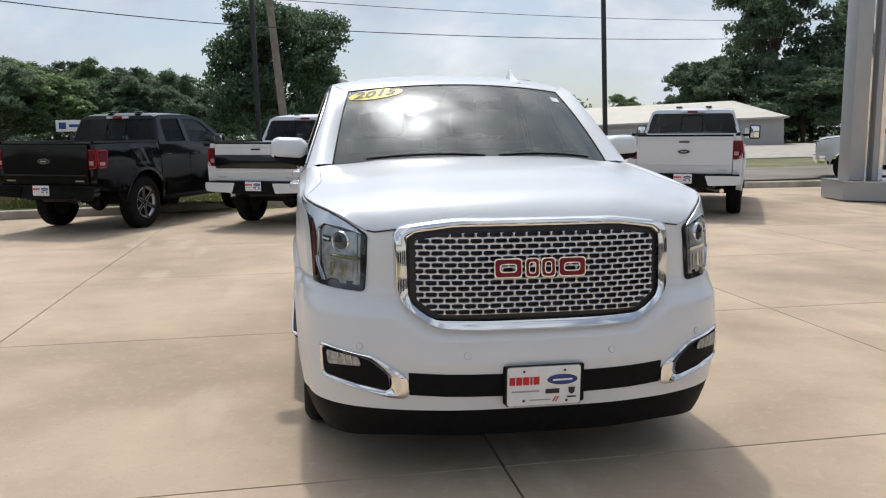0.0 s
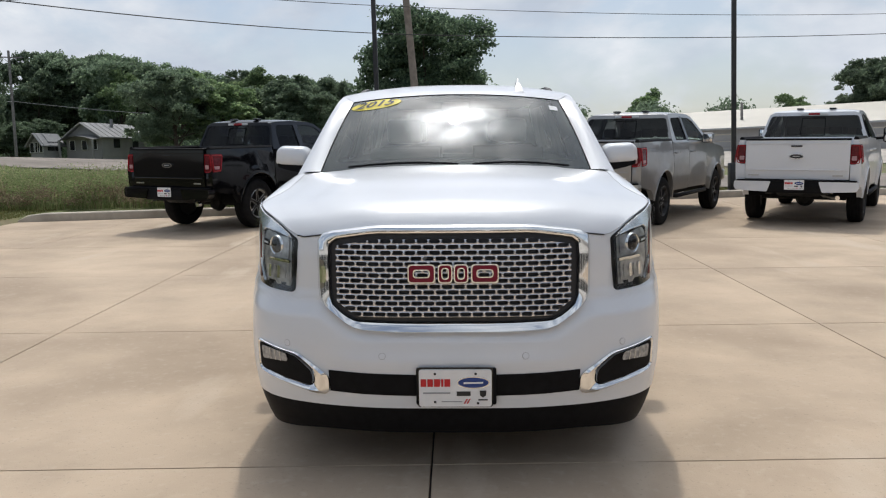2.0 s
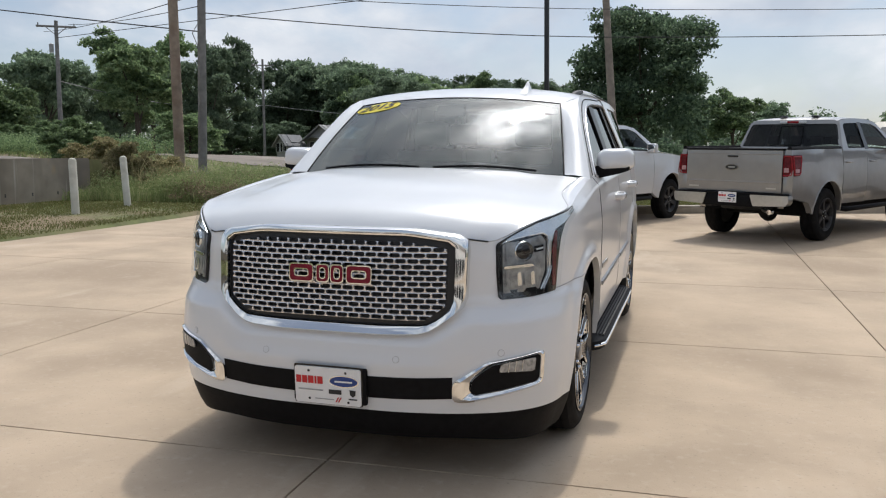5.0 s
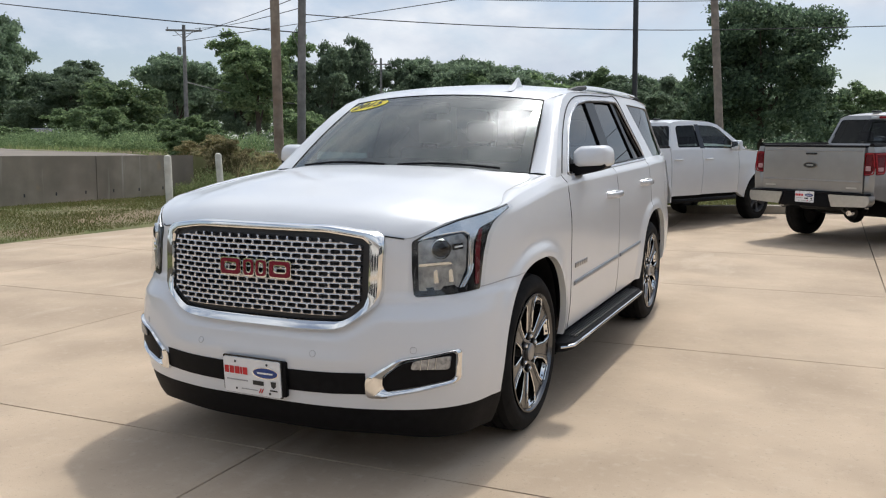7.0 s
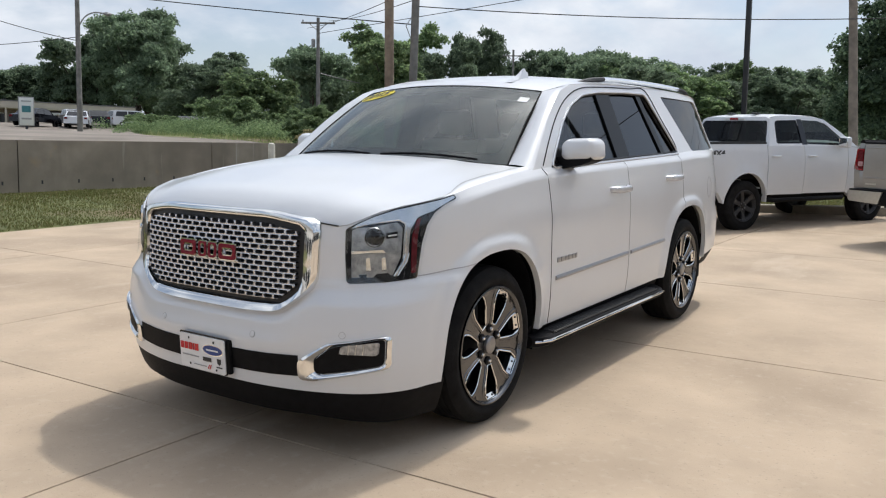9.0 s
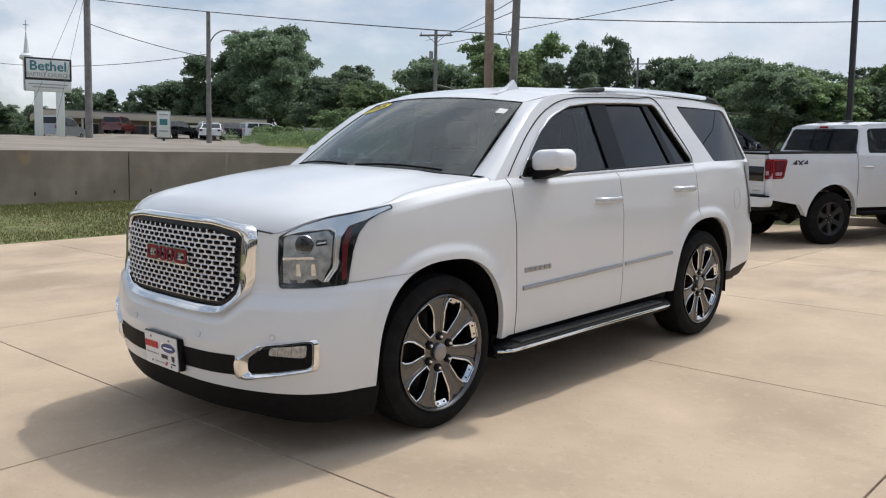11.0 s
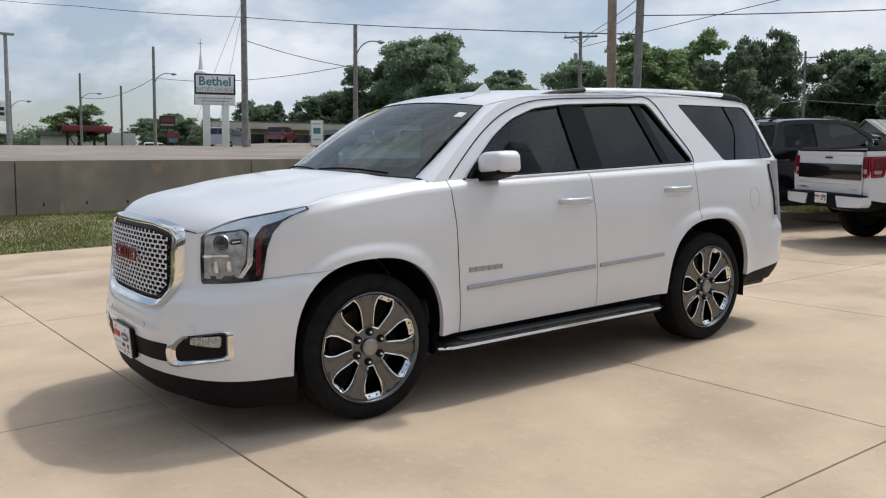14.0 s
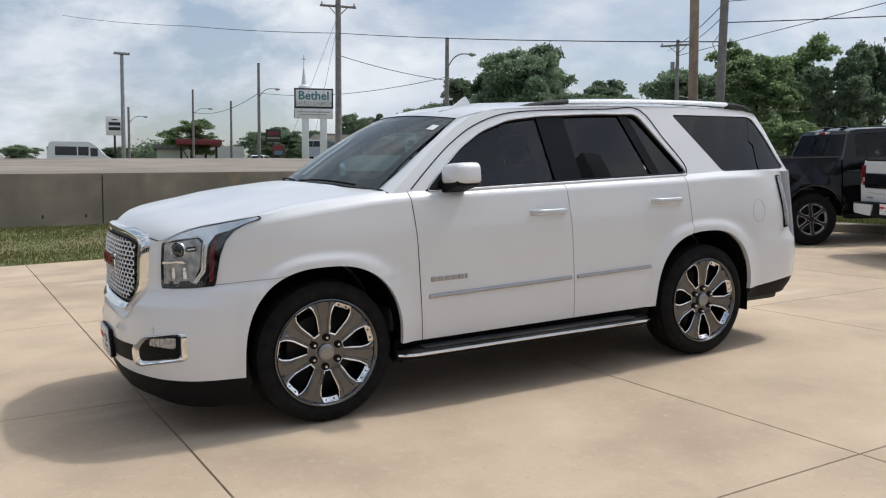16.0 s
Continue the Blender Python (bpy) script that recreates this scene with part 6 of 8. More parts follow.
        part("light_ring", tube_bm([side(y, z, -0.001) for y, z in rounded(inset, 0.02, 3)], 0.010, 6, closed=True), "red_bright", tp)
        part("lamp_core", fill_bm(rounded([(-1.12, 1.125 + L), (-0.985, 1.125 + L), (-0.935, 1.255 + L), (-1.12, 1.255 + L)], 0.012, 2), (), side, -0.004), "maroon_lens", tp)
        part("reverse_lens", fill_bm(rounded([(-1.125, 1.055 + L), (-1.0, 1.055 + L), (-0.98, 1.11 + L), (-1.125, 1.11 + L)], 0.01, 2), (), side, -0.004), "reverse_lens", tp)
        part("bed_corner", box_bm(min(sd * 0.838, sd * 0.975), max(sd * 0.838, sd * 0.975), -1.175, -1.09, 0.70 + L, 0.992 + L, 0.012), body, tr)
        # step and rocker
        part("side_step", tube_bm([(sd * 0.93, 0.76, 0.40 + L), (sd * 1.0, 0.84, 0.385 + L), (sd * 1.0, 2.80, 0.385 + L), (sd * 0.93, 2.90, 0.40 + L)], 0.042, 8), "plastic", tr)
        part("rocker", grid_bm(lambda y, k, sd=sd: (sd * (0.94 - 0.06 * k), y, 0.50 + L - 0.10 * k), [0.52, 1.2, 2.0, 3.2], [0, 1]), "plastic", tr)
    # tailgate, with pressed panel, badge and band
    gate = rounded([(-0.83, 0.735 + L), (0.83, 0.735 + L), (0.83, 1.40 + L), (-0.83, 1.40 + L)], 0.02, 3)
    tg = part("tailgate", fill_bm(gate, (), lambda x, z, d: (x, -1.185 - 0.015 * math.sin(math.pi * (z - 0.7 - L) / 0.75) + d, z), 0.08, cuts=2), body, tr)
    part("gate_cap", box_bm(-0.84, 0.84, -1.20, -1.08, 1.395 + L, 1.43 + L, 0.012), "plastic", tg)
    part("gate_crease", box_bm(-0.80, 0.80, -1.212, -1.19, 0.88 + L, 0.905 + L, 0.006), body, tg)
    part("gate_crease", box_bm(-0.80, 0.80, -1.206, -1.19, 1.335 + L, 1.35 + L, 0.005), body, tg)
    if tail_band:
        part("gate_band", box_bm(-0.825, 0.825, -1.218, -1.19, 0.955 + L, 1.20 + L, 0.01), tail_band, tg, "wide gloss-black band across the tailgate")
    part("gate_handle", box_bm(-0.09, 0.09, -1.212, -1.19, 1.285 + L, 1.312 + L, 0.006), "gloss_black", tg)
    zb = 1.125 + L
    if not tail_band:
        part("oval_badge", fill_bm([(0.115 * math.cos(t * math.pi / 12), zb + 0.046 * math.sin(t * math.pi / 12)) for t in range(24)], (), lambda x, z, d: (x, -1.225 + d, z), 0.02), "chrome", tg)
        part("oval_badge_face", fill_bm([(0.10 * math.cos(t * math.pi / 12), zb + 0.036 * math.sin(t * math.pi / 12)) for t in range(24)], (), lambda x, z, d: (x, -1.229 + d, z), 0.004), badge_face, tg)
        part("lettering_bar", box_bm(-0.055, 0.055, -1.232, -1.228, zb - 0.009, zb + 0.009), "satin", tg)
    for x0, x1, z in ((-0.78, -0.60, 0.80), (0.58, 0.74, 0.80)):
        part("lettering_bar", box_bm(x0, x1, -1.197, -1.19, z + L - 0.012, z + L + 0.012), "satin", tg)
    # rear bumper: bright corners, dark middle
    for sd in (1, -1):
        poly = [(0.44, 0.52 + L), (0.38, 0.70 + L), (0.995, 0.70 + L), (1.0, 0.60 + L), (0.96, 0.54 + L)]
        part("rear_bumper", fill_bm(rounded(poly, 0.02, 2), (), lambda x, z, d, sd=sd: (sd * x, -1.33 + d + 0.35 * max(0, x - 0.8) ** 1.5, z), 0.16, cuts=1), bumper, tr)
    part("bumper_middle", box_bm(-0.46, 0.46, -1.31, -1.12, 0.50 + L, 0.70 + L, 0.015), "plastic", tr)
    part("bumper_step", box_bm(-0.96, 0.96, -1.32, -1.10, 0.70 + L, 0.725 + L, 0.01), "plastic", tr)
    dealer_plate(tr, pose(0, -1.325, 0.645 + L, 0, 0, 0))
    # bed, cab back, roof
    part("bed_floor", box_bm(-0.88, 0.88, -1.1, 0.66, 0.78 + L, 0.86 + L), "plastic", tr)
    part("bed_front", box_bm(-0.90, 0.90, 0.60, 0.69, 0.6 + L, 1.40 + L, 0.01), body, tr)
    back = [(-0.955, 1.37 + L), (0.955, 1.37 + L), (0.905, 1.52 + L), (0.80, 1.86 + L), (0.70, 1.905 + L), (-0.70, 1.905 + L), (-0.80, 1.86 + L), (-0.905, 1.52 + L)]
    hole = rounded([(-0.885, 1.435 + L), (0.885, 1.435 + L), (0.765, 1.835 + L), (-0.765, 1.835 + L)], 0.05, 3)
    bmap = lambda x, z, d: (x, 0.70 + (z - 1.38 - L) * 0.36 - 0.03 * (1 - x * x) + d, z)
    cb = part("cab_back", fill_bm(back, (hole,), bmap, 0.05, cuts=2), body, tr)
    part("rear_window", fill_bm(hole, (), lambda x, z, d: (x, 0.712 + (z - 1.38 - L) * 0.36 - 0.03 * (1 - x * x), z), 0, cuts=1), "truck_glass", tr)
    part("window_slider", fill_bm(rounded([(-0.22, 1.46 + L), (0.22, 1.46 + L), (0.21, 1.80 + L), (-0.21, 1.80 + L)], 0.02, 2), (rounded([(-0.205, 1.475 + L), (0.205, 1.475 + L), (0.195, 1.785 + L), (-0.195, 1.785 + L)], 0.02, 2),), lambda x, z, d: (x, 0.705 + (z - 1.38 - L) * 0.36 - 0.03 * (1 - x * x) + d, z), 0.005), "plastic", tr)
    part("high_brake_light", box_bm(-0.10, 0.10, 0.822, 0.87, 1.848 + L, 1.888 + L, 0.008), "red_bright", tr)
    for x in (-0.17, 0.17):
        part("cargo_lamp", box_bm(x - 0.065, x + 0.065, 0.824, 0.872, 1.848 + L, 1.888 + L, 0.006), "sign_white", tr)

    def roof(u, v):
        y = 0.88 + 1.55 * v
        ze = lerp_table([(0.88, 1.885), (1.05, 1.92), (1.6, 1.937), (2.15, 1.925), (2.45, 1.87)], y) + L
        return (u * (hw(ze, y) - 0.0), y, ze + 0.035 * (1 - abs(u) ** 3) * min(1, v * 8 + 0.3))
    part("roof", grid_bm(roof, [-1 + i / 8 for i in range(17)], [0, 0.05, 0.1, 0.2, 0.4, 0.6, 0.8, 0.92, 1]), body, tr)
    for x in (-0.28, 0.30):
        part("roof_light", box_bm(x - 0.06, x + 0.06, 1.0, 1.14, 1.955 + L, 1.985 + L, 0.012), "gloss_black", tr)
    part("windscreen", grid_bm(lambda u, v: (u * (0.74 + 0.13 * v), 2.42 + 0.80 * v - 0.05 * (1 - u * u) * 0 + 0.08 * (1 - abs(u) ** 2), 1.885 + L - 0.52 * v), [-1 + i / 5 for i in range(11)], [0, 0.25, 0.5, 0.75, 1]), "windscreen", tr)
    part("hood", grid_bm(lambda u, v: (u * (0.93 - 0.05 * v * v), 3.15 + 1.42 * v - 0.06 * abs(u) ** 3 * v, 1.375 + L - 0.13 * v - 0.05 * max(0, v - 0.85) * 4 + 0.05 * (1 - abs(u) ** 4)), [-1 + i / 8 for i in range(17)], [i / 8 for i in range(9)]), body, tr)
    # front end
    part("front_panel", box_bm(-0.88, 0.88, 4.40, 4.58, 0.72 + L, 1.22 + L, 0.05), body, tr)
    gr = part("grille", box_bm(-0.62, 0.62, 4.56, 4.63, 0.80 + L, 1.17 + L, 0.04), "gloss_black", tr)
    for k in range(3):
        part("grille_bar", box_bm(-0.60, 0.60, 4.62, 4.655, 0.86 + 0.11 * k + L, 0.90 + 0.11 * k + L, 0.01), "satin", gr)
    for sd in (1, -1):
        part("headlight", box_bm(min(sd * 0.64, sd * 0.93), max(sd * 0.64, sd * 0.93), 4.42, 4.60, 0.92 + L, 1.16 + L, 0.04), "lamp_white", tr)
        part("headlight_frame", tube_bm([(sd * 0.63, 4.605, 0.91 + L), (sd * 0.92, 4.57, 0.91 + L), (sd * 0.945, 4.50, 1.05 + L), (sd * 0.90, 4.56, 1.17 + L)], 0.018, 6), "gloss_black", tr)
    part("front_bumper", fill_bm(rounded([(-0.98, 0.50 + L), (0.98, 0.50 + L), (0.99, 0.74 + L), (-0.99, 0.74 + L)], 0.05, 3), (), lambda x, z, d: (x, 4.72 - d - 0.22 * abs(x) ** 3, z), 0.16, cuts=2), bumper, tr)
    # chassis
    for sd in (1, -1):
        part("frame_rail", box_bm(min(sd * 0.40, sd * 0.50), max(sd * 0.40, sd * 0.50), -1.1, 4.3, 0.46 + L, 0.60 + L), "dark_metal", tr)
    part("rear_axle", tube_bm([(-0.75, ax, tyre), (0.75, ax, tyre)], 0.055, 8), "dark_metal", tr)
    part("differential", lathe_bm([(0.02, -0.16), (0.12, -0.12), (0.17, 0), (0.12, 0.12), (0.02, 0.16)], 16, "y", at=(0, ax, tyre - 0.01)), "dark_metal", tr)
    part("muffler", box_bm(-0.35, 0.40, -0.95, -0.45, 0.42 + L, 0.58 + L, 0.06), "dark_metal", tr)
    if exhaust:
        part("exhaust_pipe", tube_bm([(0.30, -0.70, 0.50 + L), (0.44, -0.98, 0.45 + L), (0.66, -1.20, 0.43 + L)], 0.032, 10), "satin", tr)
        part("exhaust_tip", lathe_bm([(0.030, -0.02), (0.040, -0.02), (0.042, 0.06), (0.034, 0.06), (0.034, -0.01), (0.001, -0.01)], 14, "y", at=(0.675, -1.22, 0.43 + L)), "chrome", tr)
    part("cab_floor", box_bm(-0.85, 0.85, 0.72, 3.1, 0.60 + L, 0.72 + L), "interior", tr)
    part("dashboard", box_bm(-0.80, 0.80, 2.72, 3.05, 1.10 + L, 1.34 + L, 0.06), "interior", tr)
    for sx in (-0.38, 0.38):
        for sy in (1.15, 2.05):
            st = part("seat", box_bm(sx - 0.25, sx + 0.25, sy - 0.22, sy, 0.8 + L, 1.44 + L, 0.06), "interior", tr)
            part("headrest", box_bm(sx - 0.12, sx + 0.12, sy - 0.24, sy - 0.14, 1.47 + L, 1.64 + L, 0.04), "interior", st)
    for y in (ax, WB):
        for sd in (1, -1):
            wheel("wheel", pose(sd * 0.865, y, tyre + 0.003), tr, sd, tyre, tyre * 0.64, 0.275, spokes, rim_face, lug=lug, window_edge=rim_edge, hub="dark_metal", dish=0.03)
    if decal:
        for sd in (1, -1):
            def dm(a, c, d, sd=sd):
                return (sd * (hw(1.27 + L) + 0.004), -0.58 + (a * sd), 1.25 + L + c)
            part("decal", text_bm(decal, 0.125, dm, squash=1.5, bold=0.005), "ink_black", tr)
    return tr


def lot_pose(x, y, heading, size=0.94):
    return LOT @ pose(x, y, lot_dip(x, y), 0, 0, -heading) @ Matrix.Scale(size, 4)


pickup(lot_pose(-4.39, 10.24, 23.8, 0.907), "black four-door pickup truck, black bumper, two-tone wheels, parked nose to kerb", "black_paint", bumper="black_paint", rim_face="ink_black", rim_edge="satin", lift=0.115, spokes=(6, 0.08, 0.24), badge_face="ink_black", ax=0.14, tyre=0.465)
pickup(lot_pose(-1.24, 10.24, 26.4, 0.875), "white four-door pickup truck with black tailgate band and black wheels", "white", tail_band="gloss_black", bumper="white", rim_face="ink_black", rim_edge="ink_black", lift=0.15, decal="4X4", exhaust=False, ax=0.12, tyre=0.455)
pickup(lot_pose(2.54, 9.85, 30.7, 0.915), "silver four-door pickup truck with chrome bumper and dark wheels", "silver_paint", bumper="satin", rim_face="ink_black", rim_edge="dark_metal", lift=0.10, badge_face="ink_black")
pickup(lot_pose(5.91, 10.04, 29.2, 0.933), "white four-door pickup truck with black towing mirrors", "white", bumper="white", rim_face="dark_metal", lift=0.085, tow_mirrors=True, badge_face="ink_black")
pickup(lot_pose(17.46, 15.9, -55), "pale silver four-door pickup truck parked beyond the steel pylon", "pale_silver", bumper="chrome", rim_face="dark_metal", lift=0.03)

# ---- kerb, retaining wall, bollards ----
def kerb():
    b = bmesh.new()
    prof = [(0.0, -0.15), (0.0, 0.115), (0.02, 0.145), (0.06, 0.155), (0.20, 0.155), (0.22, 0.13), (0.22, -0.15)]
    xs = [-8.45, -8.3, -8.0] + [-7 + i for i in range(14)] + [7 + 2 * i for i in range(12)]
    rows = []
    for i, x in enumerate(xs):
        k = 0.25 if i == 0 else 0.8 if i == 1 else 1.0
        rows.append([b.verts.new((x, kerb_y(x) + d, (z if z < 0 else z * k) + lot_dip(x, kerb_y(x)))) for d, z in prof])
    for p, q in zip(rows, rows[1:]):
        for j in range(len(prof) - 1):
            b.faces.new((p[j], p[j + 1], q[j + 1], q[j]))
    b.faces.new(rows[0])
    b.faces.new(rows[-1])
    bmesh.ops.recalc_face_normals(b, faces=b.faces)
    ob = part("kerb", b, "kerb")
    ob.matrix_world = LOT.copy()
    tagged(ob, "rounded weathered concrete kerb at the edge of the lot", "kerb", kind="structure")


kerb()


def retaining_wall():
    wall = thing("wall_retaining", pose(0, 0, 0), "stained grey-brown concrete retaining wall below the road", "wall", kind="structure")
    y, k = WALL_END, 0
    while y > -45:
        y0 = y - 4.93 if k else 10.44
        z_top = lambda yy: 1.575 + 0.023 * yy
        z_bot = lambda yy: 0.30 + 0.026 * yy
        b = bmesh.new()
        cx = [WALL_X - 0.28, WALL_X]
        v = {}
        for yy in (y0 + 0.012, y - 0.012):
            for x in cx:
                v[(yy, x, 0)] = b.verts.new((x, yy, z_bot(yy)))
                v[(yy, x, 1)] = b.verts.new((x, yy, z_top(yy)))
        ys = (y0 + 0.012, y - 0.012)
        q = lambda yi, xi, zi: v[(ys[yi], cx[xi], zi)]
        for f in (((0, 1, 0), (1, 1, 0), (1, 1, 1), (0, 1, 1)), ((0, 0, 0), (0, 0, 1), (1, 0, 1), (1, 0, 0)), ((0, 0, 1), (0, 1, 1), (1, 1, 1), (1, 0, 1)), ((0, 0, 0), (0, 1, 0), (0, 1, 1), (0, 0, 1)), ((1, 0, 0), (1, 0, 1), (1, 1, 1), (1, 1, 0))):
            b.faces.new([q(*i) for i in f])
        bmesh.ops.bevel(b, geom=[e for e in b.edges if e.verts[0].co.z > 0.9 + 0.02 * e.verts[0].co.y and e.verts[1].co.z > 0.9 + 0.02 * e.verts[1].co.y], offset=0.02, segments=2, affect="EDGES")
        bmesh.ops.recalc_face_normals(b, faces=b.faces)
        part("wall_panel", b, "wall", wall)
        # weep holes with rust streaks
        for j in range(6):
            yy = y0 + 0.5 + 0.82 * j
            zz = z_bot(yy) + 0.36
            if yy < y - 0.2:
                part("weep_hole", box_bm(WALL_X - 0.01, WALL_X + 0.004, yy - 0.018, yy + 0.018, zz, zz + 0.075), "ink_black", wall)
        y, k = y0, k + 1
    part("wall_core", grid_bm(lambda a, c: (WALL_X - 0.03, a, 0.2 + 0.026 * a + c * (1.28 - 0.003 * a)), [13.6, 0, -46], [0, 1]), "ink_black", wall)


retaining_wall()


def bollard(x, y, h=1.08, lean=0.0):
    bo = part("bollard", lathe_bm([(0.075, -0.2), (0.075, h - 0.06), (0.066, h - 0.02), (0.04, h), (0.001, h + 0.006)], 20, "z"), "bollard")
    bo.matrix_world = pose(x, y, terrain_z(x, y), 0, lean, 0)
    tagged(bo, "cream-painted steel bollard standing in the grass", "bollard", group="bollards by the lot")


bollard(-10.1, 9.2, 1.10, -1.5)
bollard(-10.55, 11.35, 1.10, -4.0)


# ---- roads and pavements around ----
def sheet(name, poly, mat, label, category, lift=0.03, step=3.0):
    """A paved area that follows the ground."""
    b = fill_bm(poly, (), None, 0, 0)
    for _ in range(5):
        long = [e for e in b.edges if e.calc_length() > step]
        if not long:
            break
        bmesh.ops.subdivide_edges(b, edges=long, cuts=1)
        bmesh.ops.triangulate(b, faces=b.faces)
    for v in b.verts:
        v.co.z = terrain_z(v.co.x, v.co.y) + lift
    bmesh.ops.recalc_face_normals(b, faces=b.faces)
    ob = part(name, b, mat)
    tagged(ob, label, category, kind="structure")
    return ob


sheet("road_highway", [(-13.82, -80), (-13.82, 12.5), (-17, 14.6), (-24, 16.8), (-39, 22.0), (-47, 20.5), (-54, 14), (-60, 6), (-66, -20), (-70, -80)], "road", "worn pale concrete highway rising to a crest", "road", 0.035)
sheet("road_street", [(-16, 20.0), (-2, 20.1), (5, 18.4), (9, 17.6), (20, 17.8), (95, 20.5), (95, 27), (20, 23.7), (-2, 25.2), (-20, 27.0)], "road", "pale grey side street behind the lot", "road", 0.035)
sheet("road_crossing", [(-20, 33), (-14, 38), (-10, 52), (-22, 62), (-60, 74), (-70, 60), (-38, 36)], "road", "pale paved crossing beyond the weeds", "road", 0.04, 5.0)
sheet("pavement_gravel", [(12, 33), (60, 34), (75, 62), (30, 74), (8, 72)], "gravel", "pale gravel yard before the warehouse", "pavement", 0.04, 5.0)
sheet("pavement_shops", [(-55, 24), (-45, 32), (-52, 44), (-66, 52), (-80, 30), (-66, 18)], "road", "pale car park before the shop row", "pavement", 0.05, 4.0)


# ---- poles, lamps and cables ----
def pole(name, x, y, top, r0, r1, mat, label, lean=(0, 0), base=None, n=12):
    z0 = terrain_z(x, y) - 0.3 if base is None else base
    ob = thing(name, pose(x, y, z0), label, "pole")
    h = top - z0
    part("shaft", tube_bm([(lean[0] * t * h, lean[1] * t * h, t * h) for t in (0, 0.25, 0.5, 0.75, 1)], [r0 + (r1 - r0) * t for t in (0, 0.25, 0.5, 0.75, 1)], n), mat, ob)
    return ob, z0


def crossarm(ob, z0, z, length, angle, mat="wood_grey", insulators=3, off=(0, 0)):
    c, s = math.cos(radians(angle)), math.sin(radians(angle))
    ar = part("crossarm", tube_bm([(off[0] - c * length / 2, off[1] - s * length / 2, z - z0), (off[0] + c * length / 2, off[1] + s * length / 2, z - z0)], 0.07, 6), mat, ob)
    for i in range(insulators):
        k = (i / (insulators - 1) - 0.5) * 0.9
        part("insulator", lathe_bm([(0.02, 0), (0.05, 0.03), (0.03, 0.07), (0.05, 0.10), (0.02, 0.16)], 8, "z", at=(off[0] + c * length * k, off[1] + s * length * k, z - z0 + 0.06)), "galv", ob)
    for sg in (-1, 1):
        part("brace", tube_bm([(off[0] + sg * c * length * 0.28, off[1] + sg * s * length * 0.28, z - z0), (off[0], off[1], z - z0 - 0.55)], 0.025, 4), "galv", ob)
    return ar


def lot_lamp(x, y):
    ob = thing("light_pole", pose(x, y, plane_z(x, y) - 0.02), "slim black square light pole with a boxed black foot", "light pole", group="lot light poles")
    part("shaft", box_bm(-0.052, 0.052, -0.052, 0.052, 0.7, 9.5, 0.012), "pole_black", ob)
    part("base_cover", box_bm(-0.12, 0.12, -0.12, 0.12, 0.05, 0.74, 0.02), "pole_black", ob)
    part("base_plate", box_bm(-0.2, 0.2, -0.2, 0.2, -0.15, 0.07, 0.015), "pole_black", ob)
    for sg in (-1, 1):
        part("lamp_head", box_bm(sg * 0.1 if sg > 0 else -0.7, 0.7 if sg > 0 else -0.1, -0.18, 0.18, 9.35, 9.5, 0.03), "pole_black", ob)


lot_lamp(6.8, 16.6)
lot_lamp(-1.9, 15.2)
pole("utility_pole", -1.42, 26.95, 10.5, 0.15, 0.12, "wood_mid", "weathered grey-brown leaning utility pole by the street", (-0.07, 0.09))
pole("utility_pole", -12.88, 16.8, 11.5, 0.150, 0.125, "wood_brown", "stout brown wooden utility pole among weeds", (-0.012, 0.0))
gp, gz = pole("utility_pole", -12.62, 17.5, 10.5, 0.132, 0.11, "wood_grey", "grey leaning wooden utility pole among weeds", (0.034, -0.01))
part("bracket", tube_bm([(0.15, 0, 4.2), (0.02, -0.3, 4.9), (0.15, 0, 5.4)], 0.015, 5), "galv", gp)
cp, cz = pole("utility_pole", -37.2, 39.8, 11.3, 0.16, 0.11, "wood_grey", "grey wooden utility pole with crossarm and transformer")
crossarm(cp, cz, 10.95, 2.3, 35)
part("transformer", lathe_bm([(0.02, -0.28), (0.13, -0.26), (0.14, 0.24), (0.04, 0.30)], 14, "z", at=(-0.25, -0.2, 9.6 - cz)), "galv", cp)
dp, dz = pole("utility_pole", -47.8, 85.0, 15.3, 0.17, 0.12, "wood_grey", "far grey wooden utility pole with crossarm")
crossarm(dp, dz, 14.6, 2.6, 30)
qp, qz = pole("utility_pole", -38.7, 16.0, 11.6, 0.19, 0.15, "wood_grey", "tall grey-brown utility pole with crossarm beside the highway")
crossarm(qp, qz, 11.25, 2.0, 80)
part("guy_wire", tube_bm([(0, 0, 10.8 - qz), (-5.0, -1.6, 0.4)], 0.011, 5), "galv", qp)
part("guy_wire", tube_bm([(0, 0, 10.4 - qz), (-3.0, -0.6, 0.4)], 0.011, 5), "galv", qp)


def street_lamp(x, y, top, arm_z, reach, angle, r=0.12):
    ob, z0 = pole("street_lamp", x, y, top, r, r * 0.75, "wood_grey", "street lamp with a curved arm on a grey pole")
    c, s = math.cos(radians(angle)), math.sin(radians(angle))
    pts = smooth_loop([(0, 0, arm_z - 0.9 - z0), (c * reach * 0.25, s * reach * 0.25, arm_z - 0.3 - z0), (c * reach * 0.6, s * reach * 0.6, arm_z - z0), (c * reach, s * reach, arm_z - z0)], 4, False)
    part("arm", tube_bm(pts, 0.04, 6), "galv", ob)
    part("lamp_head", tube_bm([(c * reach * 0.95, s * reach * 0.95, arm_z - z0), (c * reach * 1.1, s * reach * 1.1, arm_z - z0 - 0.03), (c * reach * 1.28, s * reach * 1.28, arm_z - z0 - 0.02)], [0.05, 0.13, 0.04], 8, flat=1.2), "galv", ob)


